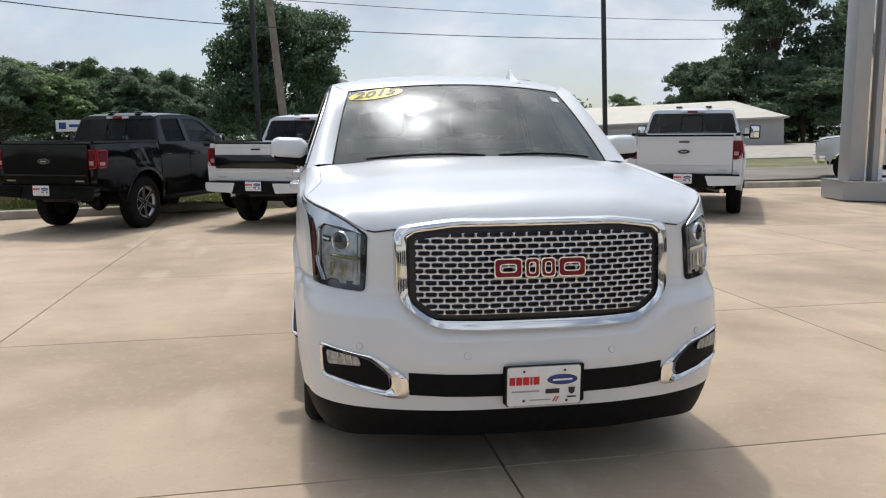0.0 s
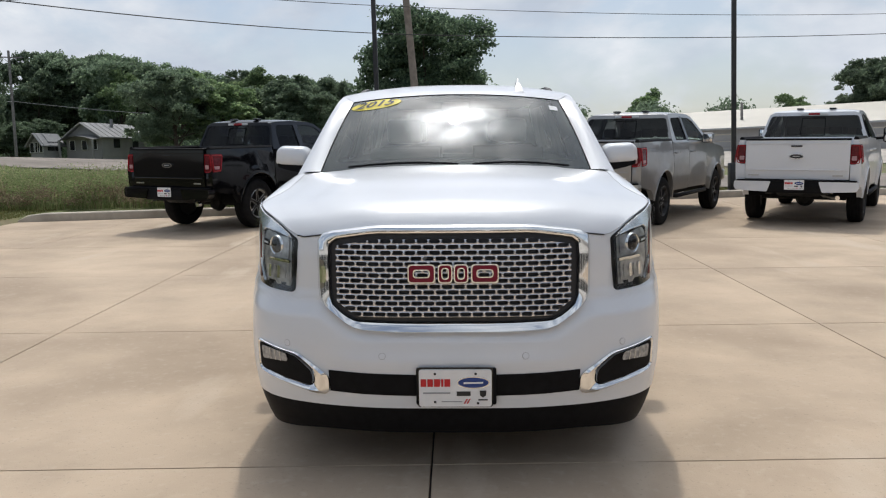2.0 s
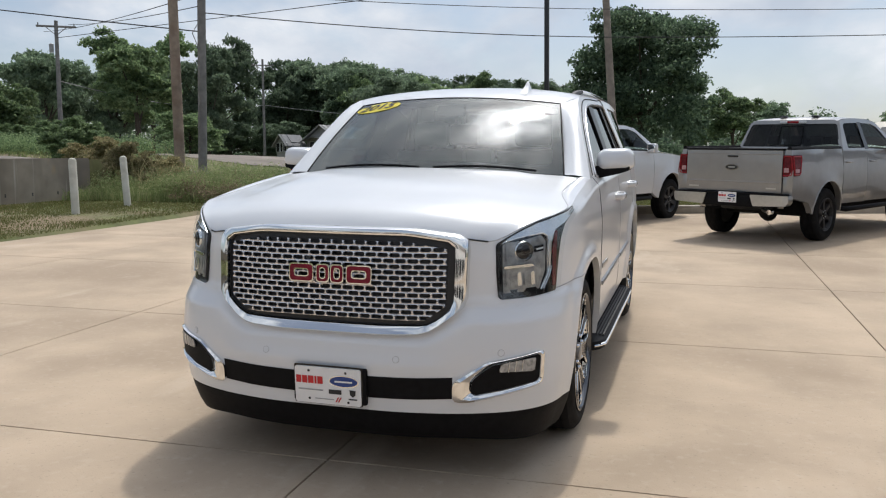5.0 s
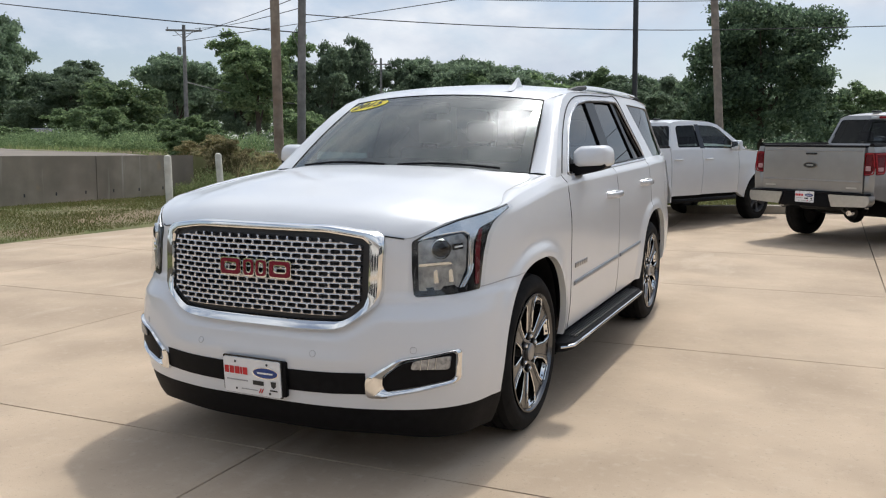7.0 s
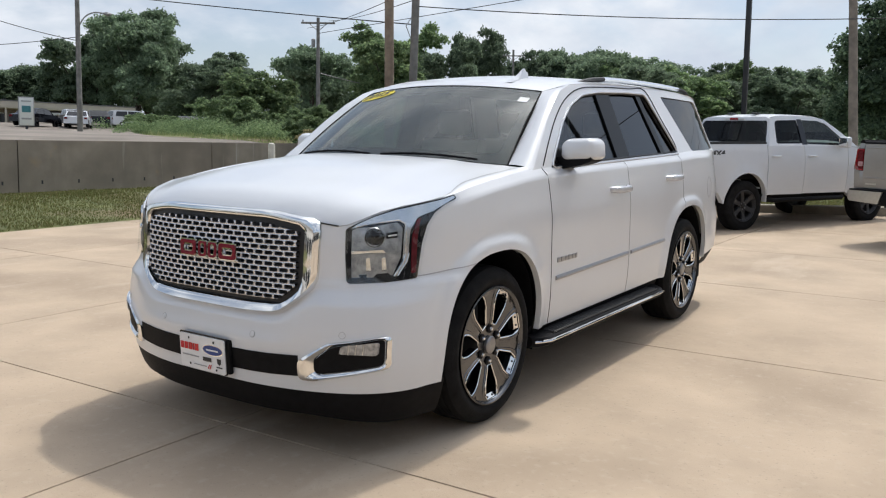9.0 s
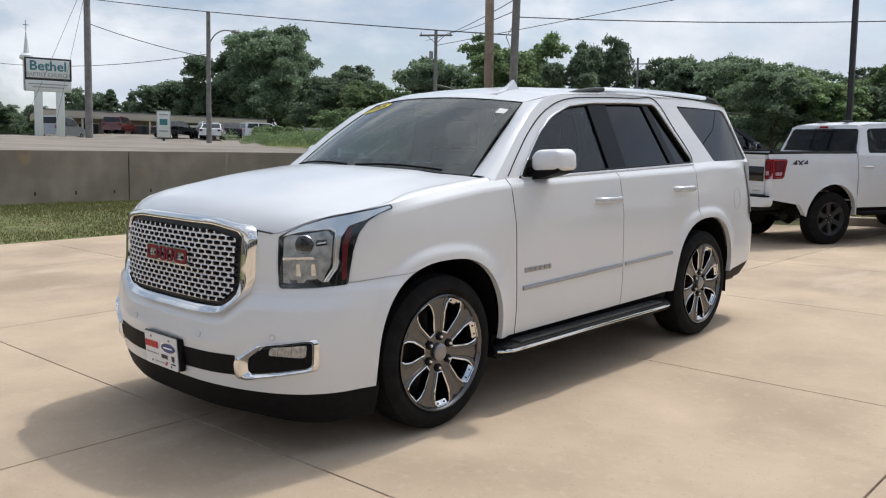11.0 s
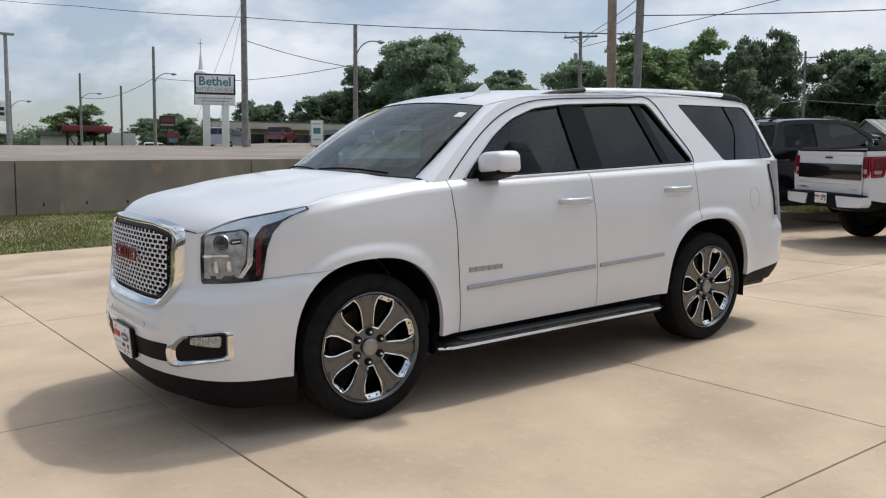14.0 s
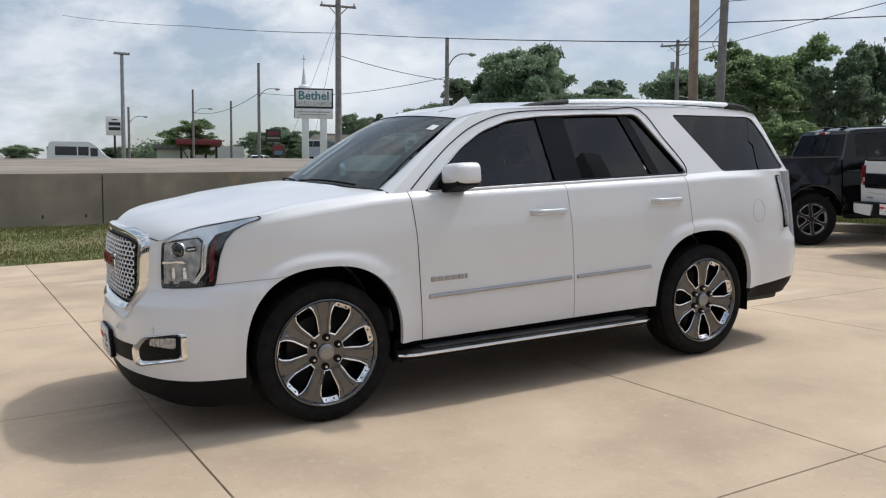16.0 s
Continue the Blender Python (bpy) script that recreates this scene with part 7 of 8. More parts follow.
street_lamp(-38.9, 23.0, 10.2, 9.25, 1.35, 62, 0.15)
street_lamp(-71.1, 21.2, 12.6, 10.3, 1.5, 72, 0.16)
street_lamp(-102.0, 22.1, 13.3, 11.0, 1.9, 72, 0.16)
street_lamp(-93.4, 13.2, 10.0, 9.0, 1.6, 72, 0.16)
mast, mz = pole("mast_light", -60.9, 7.9, 11.1, 0.16, 0.12, "galv", "tall grey floodlight mast at the far car park")
part("floodlight", box_bm(-0.2, 0.2, -0.55, 0.55, 10.95 - mz, 11.1 - mz, 0.03), "galv", mast)
pole("utility_pole", -110.5, 29.1, 13.0, 0.18, 0.14, "wood_grey", "far grey utility pole behind the fuel station")
pole("utility_pole", 26.0, 75.0, 6.6, 0.16, 0.12, "wood_grey", "far wooden utility pole by the warehouse")


def cable(a, c, sag, r=0.013, mat="cable"):
    """A hanging cable between two points."""
    a, c = Vector(a), Vector(c)
    pts = [a.lerp(c, t / 16) - Vector((0, 0, sag * 4 * (t / 16) * (1 - t / 16))) for t in range(17)]
    ob = part("overhead_cable", tube_bm(pts, r, 5), mat)
    tagged(ob, "thin dark overhead cable strung between poles", "cable", group="overhead cables")


cable((-38.7, 16, 9.8), (-61, 12.9, 13.5), 0.1, 0.02)
cable((-61, 12.9, 13.5), (-100, 7.4, 20.5), 0.2, 0.02)
cable((-12.4, 17.4, 6.15), (-1.7, 27.2, 6.35), 0.15, 0.016)
cable((-1.7, 27.2, 6.35), (32, 42, 8.0), 0.35, 0.016)
cable((-12.4, 17.4, 6.75), (-1.7, 27.2, 7.35), 0.10, 0.012)
cable((-1.7, 27.2, 7.35), (32, 42, 8.9), 0.35, 0.012)
cable((-12.4, 17.4, 6.35), (-36.6, 40.2, 11.1), 0.15, 0.014)
cable((-12.4, 17.4, 6.7), (-37.8, 39.4, 10.6), 0.2, 0.014)
cable((-37.2, 39.8, 7.6), (-47.8, 85, 10.0), 0.9, 0.03, "galv")
cable((-47.8, 85, 10.0), (-14, 92, 7.5), 0.6, 0.03, "galv")
cable((-38.7, 16, 8.6), (-38.9, 23, 7.7), 0.15, 0.02)
cable((-38.9, 23, 7.9), (-71, 21.2, 9.9), 0.6, 0.02)
cable((-71, 21.2, 9.9), (-102, 22.1, 10.5), 0.8, 0.025)
cable((-38.7, 16, 9.8), (-12.4, 17.4, 5.6), 0.12, 0.018)
cable((-37.2, 39.8, 10.25), (-12.2, 32.4, 9.55), 0.0, 0.02)
cable((-12.2, 32.4, 9.55), (24, 21.7, 9.3), 0.1, 0.02)


# ---- signs ----
def church_sign():
    x, y = -54.0, 20.2
    ang = 70
    sg = thing("church_sign", pose(x, y, 0, 0, 0, ang), "tall white church sign with teal lettering on two white posts", "sign")
    gz0 = terrain_z(x, y) - 0.3
    for px in (-0.62, 0.70):
        part("post", box_bm(px - 0.26, px + 0.26, -0.16, 0.16, gz0, 6.6, 0.03), "sign_white", sg)
    fr = part("cabinet", box_bm(-1.42, 1.42, -0.22, 0.22, 7.10, 8.54, 0.03), "pole_black", sg)
    part("face", box_bm(-1.30, 1.30, -0.235, 0.235, 7.22, 8.42, 0.01), "sign_white", fr)
    part("lower_panel", box_bm(-1.40, 1.40, -0.2, 0.2, 6.36, 7.06, 0.03), "sign_white", sg)
    part("lower_panel_edge", box_bm(-1.43, -1.38, -0.21, 0.21, 6.36, 7.06, 0.01), "pole_black", sg)
    part("lettering", text_bm("Bethel", 0.88, lambda a, c, d: (a, -0.245, 7.98 + c), bold=0.018), "ink_teal", fr)
    part("lettering", text_bm("BAPTIST CHURCH", 0.36, lambda a, c, d: (a, -0.245, 7.42 + c), squash=0.90, bold=0.004), "ink_grey", fr)
    for z, w in ((6.82, 1.2), (6.62, 0.95)):
        part("lettering_bar", box_bm(-w, w, -0.212, -0.2, z - 0.035, z + 0.035), "ink_grey", sg)


church_sign()


def steeple():
    st = thing("steeple", pose(-79.4, 28.5, 0), "thin white church steeple with cross behind the sign", "steeple")
    part("collar", lathe_bm([(0.32, 8.6), (0.34, 11.3), (0.62, 11.5), (0.58, 11.75), (0.30, 11.95)], 12, "z"), "sign_white", st)
    part("spire", lathe_bm([(0.28, 11.9), (0.02, 14.2)], 8, "z"), "sign_white", st)
    part("cross", box_bm(-0.04, 0.04, -0.04, 0.04, 14.1, 15.0), "sign_white", st)
    part("cross_arm", box_bm(-0.04, 0.04, -0.25, 0.25, 14.55, 14.63), "sign_white", st)


steeple()


def post_sign(name, x, y, ang, z0, z1, w, post_z, mat, label, bars=(), post="pole_black", border=None):
    s = thing(name, pose(x, y, 0, 0, 0, ang), label, "sign")
    part("post", box_bm(-0.08, 0.08, -0.08, 0.08, post_z, z0 + 0.1, 0.01), post, s)
    if border:
        part("border", box_bm(-w / 2 - 0.05, w / 2 + 0.05, -0.09, 0.09, z0 - 0.05, z1 + 0.05, 0.02), border, s)
    p = part("panel", box_bm(-w / 2, w / 2, -0.1, 0.1, z0, z1, 0.02), mat, s)
    for bx0, bx1, bz0, bz1, bm_ in bars:
        part("lettering_bar", box_bm(bx0, bx1, -0.115, -0.098, bz0, bz1), bm_, p)
    return s


post_sign("shop_sign", -63.9, 7.7, 84, 5.2, 6.65, 1.25, 3.2, "sign_white", "white shop sign with black lettering on a post", [(-0.42, 0.42, 5.95, 6.2, "ink_black"), (-0.42, 0.42, 5.58, 5.82, "ink_black"), (-0.2, 0.2, 6.36, 6.44, "ink_black")])
post_sign("fuel_sign", -99.4, 31.5, 72, 7.0, 8.6, 1.9, 4.5, "ink_black", "dark fuel station sign with red and green price panels", [(-0.7, 0.7, 7.9, 8.3, "red_canopy"), (-0.8, 0.8, 7.4, 7.6, "brick_tan")])
post_sign("price_board", -99.2, 32.1, 72, 5.3, 6.6, 1.4, 4.2, "red_canopy", "red and green price board below the fuel sign", [(-0.5, 0.5, 5.4, 5.9, "ink_teal")])
post_sign("clinic_sign", -48.6, 25.5, 60, 3.5, 5.2, 0.8, 2.8, "sign_white", "narrow white roadside sign with blue mark", [(-0.25, 0.25, 4.3, 4.7, "ink_teal"), (-0.28, 0.28, 3.85, 3.95, "ink_grey"), (-0.28, 0.28, 4.95, 5.02, "ink_grey")], border="ink_grey")
post_sign("bank_sign", -13.2, 44.0, 15, 3.62, 4.22, 1.5, 1.5, "sign_white", "white bank sign with a dark round mark", [(-0.6, -0.25, 3.75, 4.1, "ink_blue"), (-0.1, 0.6, 3.85, 4.0, "ink_blue")])


# ---- the steel pylon by the lot ----
def pylon():
    p = thing("pylon_sign", LOT @ pose(11.1, 11.6, 0, 0, 0, -10), "tall brushed steel dealer pylon on a low grey plinth", "pylon")
    part("plinth", fill_bm([(-1.05, -0.35), (-0.30, -0.78), (1.5, -0.78), (1.5, 0.7), (-1.05, 0.7)], (), lambda x, y, d: (x, y, d), 0.38), "brushed_dark", p)
    part("plinth_cap", fill_bm([(-1.07, -0.36), (-0.31, -0.80), (1.52, -0.80), (1.52, 0.72), (-1.07, 0.72)], (), lambda x, y, d: (x, y, 0.38 + d), 0.02), "brushed", p)
    part("column", box_bm(-0.91, -0.59, -0.26, 0.26, 0.40, 9.0, 0.015), "brushed_dark", p)
    part("column", box_bm(-0.53, -0.45, -0.10, 0.20, 0.40, 9.0, 0.015), "chrome", p)
    part("column", box_bm(-0.42, -0.30, -0.22, 0.22, 0.40, 9.0, 0.015), "brushed_dark", p)
    part("infill", box_bm(-0.59, -0.20, -0.04, 0.04, 0.40, 9.0), "chrome", p)
    part("column", box_bm(-0.28, -0.18, -0.18, 0.24, 0.40, 9.0, 0.012), "chrome", p)
    part("panel", box_bm(-1.0, -0.1, -0.30, 0.35, 7.0, 9.4, 0.03), "brushed_dark", p)


pylon()


# ---- buildings ----
def warehouse():
    w = thing("warehouse", pose(40.5, 63.9, 1.75, 0, 0, 152 + 180), "long low grey metal warehouse with tan roof", "building")
    Lx, D, H, R = 34.0, 16.0, 2.45, 2.05
    # local: x runs left along the front from the right corner, y away
    b = box_bm(-Lx, 0, 0, D, -1.0, H)
    part("wall", b, "siding", w)
    rf = bmesh.new()
    pts = [(-Lx - 0.4, -0.5, H), (0.4, -0.5, H), (0.4, D + 0.5, H), (-Lx - 0.4, D + 0.5, H), (-Lx + 4, D / 2, H + R), (-4.2, D / 2, H + R)]
    v = [rf.verts.new(q) for q in pts]
    for f in ((0, 1, 5, 4), (1, 2, 5), (2, 3, 4, 5), (3, 0, 4), (3, 2, 1, 0)):
        rf.faces.new([v[i] for i in f])
    bmesh.ops.recalc_face_normals(rf, faces=rf.faces)
    part("roof", rf, "roof_tan", w, smooth=False)
    part("gutter", box_bm(-Lx - 0.42, 0.42, -0.56, -0.48, H - 0.14, H + 0.02), "brushed_dark", w)
    for k, (x0, x1) in enumerate(((-7.2, -4.4), (-11.5, -8.7), (-16, -13), (-21, -18), (-26, -23), (-31, -28))):
        d = part("overhead_door", box_bm(x0, x1, -0.06, 0.02, -0.6, 1.95), "roof_tan", w)
        for j in range(4):
            part("door_panel", box_bm(x0 + 0.05, x1 - 0.05, -0.085, -0.055, -0.5 + 0.6 * j, 0.05 + 0.6 * j, 0.01), "siding", d)
    part("notice", box_bm(-3.2, -2.2, -0.05, -0.01, 0.7, 1.6), "sign_white", w)
    for k in range(46):
        part("siding_rib", box_bm(-Lx + k * 0.74, -Lx + k * 0.74 + 0.06, -0.035, 0.0, -0.9, H - 0.15), "siding", w)


warehouse()


def shop_row():
    s = thing("shop_row", pose(-80.0, 36.0, 4.0, 0, 0, 73.6), "low tan brick shop row with a flat cream canopy", "building")
    # local x runs along the front, y is behind it
    x0, x1 = -5.5, 16.2
    part("wall", box_bm(x0, x1, 0.0, 9, -1.5, 2.4), "brick_tan", s)
    part("canopy", box_bm(x0 - 0.4, x1 + 0.4, -1.6, 9.3, 2.25, 2.95, 0.04), "cream", s)
    part("canopy_edge", box_bm(x0 - 0.45, x1 + 0.45, -1.66, 9.36, 2.92, 3.02), "shingle", s)
    for x in (3.2, 4.4, 9.0, 10.2, 14.5):
        part("roof_vent", box_bm(x, x + 0.35, 0.5, 0.9, 2.9, 3.22, 0.03), "dark_opening", s)
    for k in range(8):
        x = x0 + 0.7 + 2.5 * k
        wn_ = part("shop_window", box_bm(x, x + 1.9, -0.06, 0.02, 0.5 if k % 3 else -0.2, 1.8), "dark_opening", s)
        part("window_frame", tube_bm([(x, -0.08, 0.45), (x + 1.9, -0.08, 0.45), (x + 1.9, -0.08, 1.84), (x, -0.08, 1.84)], 0.05, 4, closed=True), "sign_white", wn_)
        if k in (5, 6):
            part("awning", box_bm(x - 0.1, x + 2.0, -1.2, 0, 1.8, 2.05, 0.03), "sign_white", s)
    for k in range(7):
        part("canopy_post", box_bm(x0 + 0.1 + 3.2 * k, x0 + 0.28 + 3.2 * k, -1.5, -1.32, -1.5, 2.3), "cream", s)


shop_row()


def house(x, y, z, w, d, h, r, ang, label, roof="metal_roof", wall="house_white", porch=True):
    """A gabled house; the gable faces -y, the ridge runs along y."""
    o = thing("house", pose(x, y, z, 0, 0, ang), label, "house")
    gable = [(-w / 2, -1.5), (w / 2, -1.5), (w / 2, h), (0, h + r), (-w / 2, h)]
    part("wall", fill_bm(gable, (), lambda a, c, dd: (a, dd, c), d), wall, o)
    for sg in (-1, 1):
        slope = [(0, h + r + 0.06), (sg * (w / 2 + 0.35), h - 0.35 * r / (w / 2) + 0.06)]
        b = grid_bm(lambda k, yy: (slope[0][0] + (slope[1][0] - slope[0][0]) * k, yy, slope[0][1] + (slope[1][1] - slope[0][1]) * k), [0, 0.5, 1], [-0.45, d / 2, d + 0.45])
        geo = bmesh.ops.extrude_face_region(b, geom=list(b.faces))
        for v in (g for g in geo["geom"] if isinstance(g, bmesh.types.BMVert)):
            v.co.z -= 0.12
        bmesh.ops.recalc_face_normals(b, faces=b.faces)
        rf = part("roof", b, roof, o, smooth=False)
        for k in range(int(d / 0.9)):
            yy = -0.2 + k * 0.9
            part("roof_rib", tube_bm([(slope[0][0], yy, slope[0][1] + 0.02), (slope[1][0], yy, slope[1][1] + 0.02)], 0.03, 4), roof, rf)
        part("fascia", tube_bm([(slope[0][0], -0.47, slope[0][1] - 0.07), (slope[1][0], -0.47, slope[1][1] - 0.07)], 0.07, 4), "house_white", o)
        for k in range(2):
            yy = d * (0.25 + 0.42 * k)
            part("window", box_bm(min(sg * (w / 2 - 0.02), sg * (w / 2 + 0.04)), max(sg * (w / 2 - 0.02), sg * (w / 2 + 0.04)), yy, yy + 0.9, 0.3, 1.25), "dark_opening", o)
    for k in (-0.32, 0.02, 0.30):
        win = part("window", box_bm(k * w - 0.34, k * w + 0.34, -0.05, 0.02, 0.15, 1.15), "dark_opening", o)
        part("frame", tube_bm([(k * w - 0.36, -0.06, 0.13), (k * w + 0.36, -0.06, 0.13), (k * w + 0.36, -0.06, 1.17), (k * w - 0.36, -0.06, 1.17)], 0.05, 4, closed=True), "sign_white", win)
    if porch:
        arc = [(-w / 2 + w * k / 10, h - 0.25 + 0.42 * math.sin(math.pi * k / 10)) for k in range(11)]
        part("porch_roof", grid_bm(lambda k, dd: (arc[int(k)][0], -dd, arc[int(k)][1] - 0.12 * dd), range(11), [0, 0.6, 1.3]), roof, o)
        for k in (-0.46, 0.46):
            part("porch_post", box_bm(k * w - 0.09, k * w + 0.09, -1.25, -1.07, -1.2, h - 0.35), "house_white", o)
        part("chimney", box_bm(0.5, 0.75, d * 0.5, d * 0.5 + 0.25, h + r * 0.5, h + r + 0.5, 0.02), "house_white", o)


house(-40.3, 84.8, 4.45, 4.9, 6.8, 1.55, 1.45, -20, "small white gabled house with pale metal roof under trees")
house(-44.7, 83.4, 4.30, 1.7, 2.4, 1.15, 0.95, -20, "small white shed with pale gabled roof", porch=False)
house(19.0, 77.0, 2.2, 9.0, 10, 1.8, 1.5, 18, "low brown-roofed house beside the warehouse", roof="shingle", wall="cream", porch=False)


def fuel_station():
    o = thing("fuel_station", pose(-111.5, 24.8, 4.5, 0, 0, 78), "low fuel station with a red canopy", "building")
    part("canopy", box_bm(-2.8, 3.0, -4, 4, 2.3, 3.0, 0.05), "red_canopy", o)
    for x in (-2.2, -0.6, 1.0, 2.4):
        part("canopy_post", box_bm(x - 0.15, x + 0.15, -0.2, 0.2, -1, 2.4), "ink_black", o)
    part("shop", box_bm(-5.5, 6.5, 6, 12, -1, 2.6), "sign_white", o)
    part("shop_roof", box_bm(-6.0, -1.5, 5, 13, 2.0, 2.7, 0.05), "shingle", o)


fuel_station()


# ---- cars and van far off ----
def far_car(x, y, ang, body, label, length=4.7, height=1.7, kind_="suv"):
    c = thing("parked_car", pose(x, y, terrain_z(x, y) + 0.05, 0, 0, ang), label, "car", group="cars parked by the shops")
    h, L_ = height, length
    half = lambda z: 0.90 - 0.42 * max(0.0, z / h - 0.60)
    if kind_ == "suv":
        side = [(-0.50, 0.20), (-0.50, 0.60), (-0.468, 0.93), (-0.43, 1.0), (0.02, 1.0), (0.10, 0.965), (0.245, 0.645), (0.44, 0.57), (0.495, 0.48), (0.50, 0.20)]
        panes = ([(-0.445, 0.66), (-0.415, 0.92), (-0.21, 0.94), (-0.21, 0.66)], [(-0.19, 0.66), (-0.19, 0.94), (0.0, 0.94), (0.08, 0.92), (0.195, 0.66)])
        front, back = ((0.11, 0.945), (0.235, 0.665)), ((-0.462, 0.93), (-0.495, 0.66))
    else:
        side = [(-0.50, 0.22), (-0.49, 0.60), (-0.33, 0.665), (-0.20, 0.965), (-0.12, 1.0), (0.05, 1.0), (0.12, 0.965), (0.275, 0.645), (0.45, 0.55), (0.50, 0.42), (0.50, 0.22)]
        panes = ([(-0.29, 0.68), (-0.20, 0.92), (-0.06, 0.945), (-0.06, 0.68)], [(-0.04, 0.67), (-0.04, 0.945), (0.05, 0.945), (0.11, 0.92), (0.225, 0.67)])
        front, back = ((0.13, 0.945), (0.265, 0.665)), ((-0.21, 0.945), (-0.325, 0.685))
    part("body", fill_bm([(a * L_, z * h) for a, z in side], (), lambda a, z, d: (a, (d / 0.9 - 1) * half(z), z), 1.8), body, c)
    for sg in (-1, 1):
        for pane in panes:
            part("side_window", fill_bm([(a * L_, z * h) for a, z in pane], (), lambda a, z, d: (a, sg * (half(z) + 0.006 - d), z), 0.01), "dark_opening", c)
        part("headlight", box_bm(0.46 * L_, 0.497 * L_, min(sg * 0.55, sg * 0.86), max(sg * 0.55, sg * 0.86), 0.40 * h, 0.48 * h, 0.02), "lamp_white", c)
        part("tail_light", box_bm(-0.505 * L_, -0.485 * L_, min(sg * 0.62, sg * 0.86), max(sg * 0.62, sg * 0.86), 0.47 * h, 0.58 * h, 0.02), "red_lens", c)
    for (a0, z0), (a1, z1) in (front, back):
        sgn = 1 if a1 > 0 else -1
        part("windscreen", grid_bm(lambda u, v: ((a0 + (a1 - a0) * v) * L_ + sgn * 0.03, u * (half(h * (z0 + (z1 - z0) * v)) - 0.09), h * (z0 + (z1 - z0) * v) + 0.01), [-1, 0, 1], [0, 0.5, 1]), "dark_opening", c)
    for wx in (-length * 0.31, length * 0.31):
        for wy in (-0.82, 0.82):
            part("wheel", lathe_bm([(0.2, -0.1), (0.32, -0.1), (0.33, 0), (0.32, 0.1), (0.2, 0.1), (0.001, 0.08)], 14, "y", at=(wx, wy, 0.33)), "rubber", c)
    return c


far_car(-66.6, 46.2, 75, "white", "white sport utility car parked before the shop row", 4.7, 1.7)
far_car(-65.5, 41.6, 150, "black_paint", "dark car parked before the shop row", 4.5, 1.5, "sedan")
far_car(-63.5, 38.0, 160, "grey_paint", "grey car parked before the shop row", 4.5, 1.5, "sedan")
far_car(-63.0, 34.4, 120, "black_paint", "dark blue-black car parked before the shop row", 4.6, 1.45, "sedan")
far_car(-75.0, 35.3, 135, "maroon_paint", "dark red car parked before the shop row", 4.4, 1.6)
far_car(-64.1, 25.2, 135, "grey_paint", "dark grey pickup parked by the church sign", 5.4, 1.8)
far_car(-61.5, 37.2, 142, "white", "white sedan parked before the shop row", 4.4, 1.4, "sedan")
far_car(-52.0, 40.5, 150, "black_paint", "dark car parked among bushes", 4.5, 1.5, "sedan")
far_car(-96.0, 29.0, 150, "white", "white pickup by the fuel station", 5.2, 1.7)


def van():
    v = thing("van", pose(-69.2, 5.7, terrain_z(-69.2, 5.7) - 0.75, 0, 0, 78), "white passenger van with dark windows on the road crest", "van")
    L, H = 4.6, 2.35
    prof = [(-L / 2, 0.5), (-L / 2 - 0.02, 1.5), (-L / 2 + 0.15, H - 0.15), (-L / 2 + 0.35, H), (L * 0.18, H), (L * 0.30, H - 0.35), (L * 0.42, 1.35), (L / 2, 1.15), (L / 2 + 0.03, 0.5), (L / 2 - 0.2, 0.35), (-L / 2 + 0.2, 0.35)]
    part("body", fill_bm(prof, (), lambda a, z, d: (a, d - 0.95, z), 1.9), "white", v)
    for x0, x1, z0, z1 in ((-L * 0.37, -L * 0.02, 1.25, 1.95), (0.0, L * 0.17, 1.25, 1.95), (L * 0.20, L * 0.32, 1.2, 1.85)):
        for yy in (-0.96, 0.95):
            part("side_window", box_bm(x0, x1, yy, yy + 0.01, z0, z1), "dark_opening", v)
    part("rear_window", box_bm(-L / 2 - 0.04, -L / 2, -0.75, 0.75, 1.2, 1.95), "dark_opening", v)
    for wx in (-L * 0.32, L * 0.34):
        for wy in (-0.85, 0.85):
            part("wheel", lathe_bm([(0.2, -0.12), (0.34, -0.12), (0.35, 0.12), (0.2, 0.12), (0.001, 0.1)], 14, "y", at=(wx, wy, 0.35)), "rubber", v)


van()
far_car(-76.0, -2.0, 80, "white", "white car beyond the road crest", 4.6, 1.5)


# ---- plain dealership behind the camera: unseen, added for reflections and bounced light ----
def dealership():
    d = thing("dealership", LOT @ pose(4, -24, 0), "plain long pale dealership building, unseen, added for reflections and bounced light", "building")
    part("wall", box_bm(-32, 34, -12, 0, -1.5, 6.0), "pale_wall", d)
    part("parapet", box_bm(-32.3, 34.3, -12.3, 0.4, 5.4, 6.6, 0.05), "siding", d)
    for k in range(16):
        part("window", box_bm(-30 + 4 * k, -26.6 + 4 * k, -0.02, 0.05, 0.3, 3.4), "dark_opening", d)
    part("side_wing", box_bm(22, 34, 0.4, 33, -1.5, 5.4), "pale_wall", d)
    part("wing_roof", box_bm(21.2, 34.3, 0.4, 33.4, 5.3, 6.0, 0.05), "shingle", d)
    for k in range(7):
        part("window", box_bm(21.95, 22.02, 2 + 4.4 * k, 5.6 + 4.4 * k, 0.2, 3.6), "dark_opening", d)


dealership()

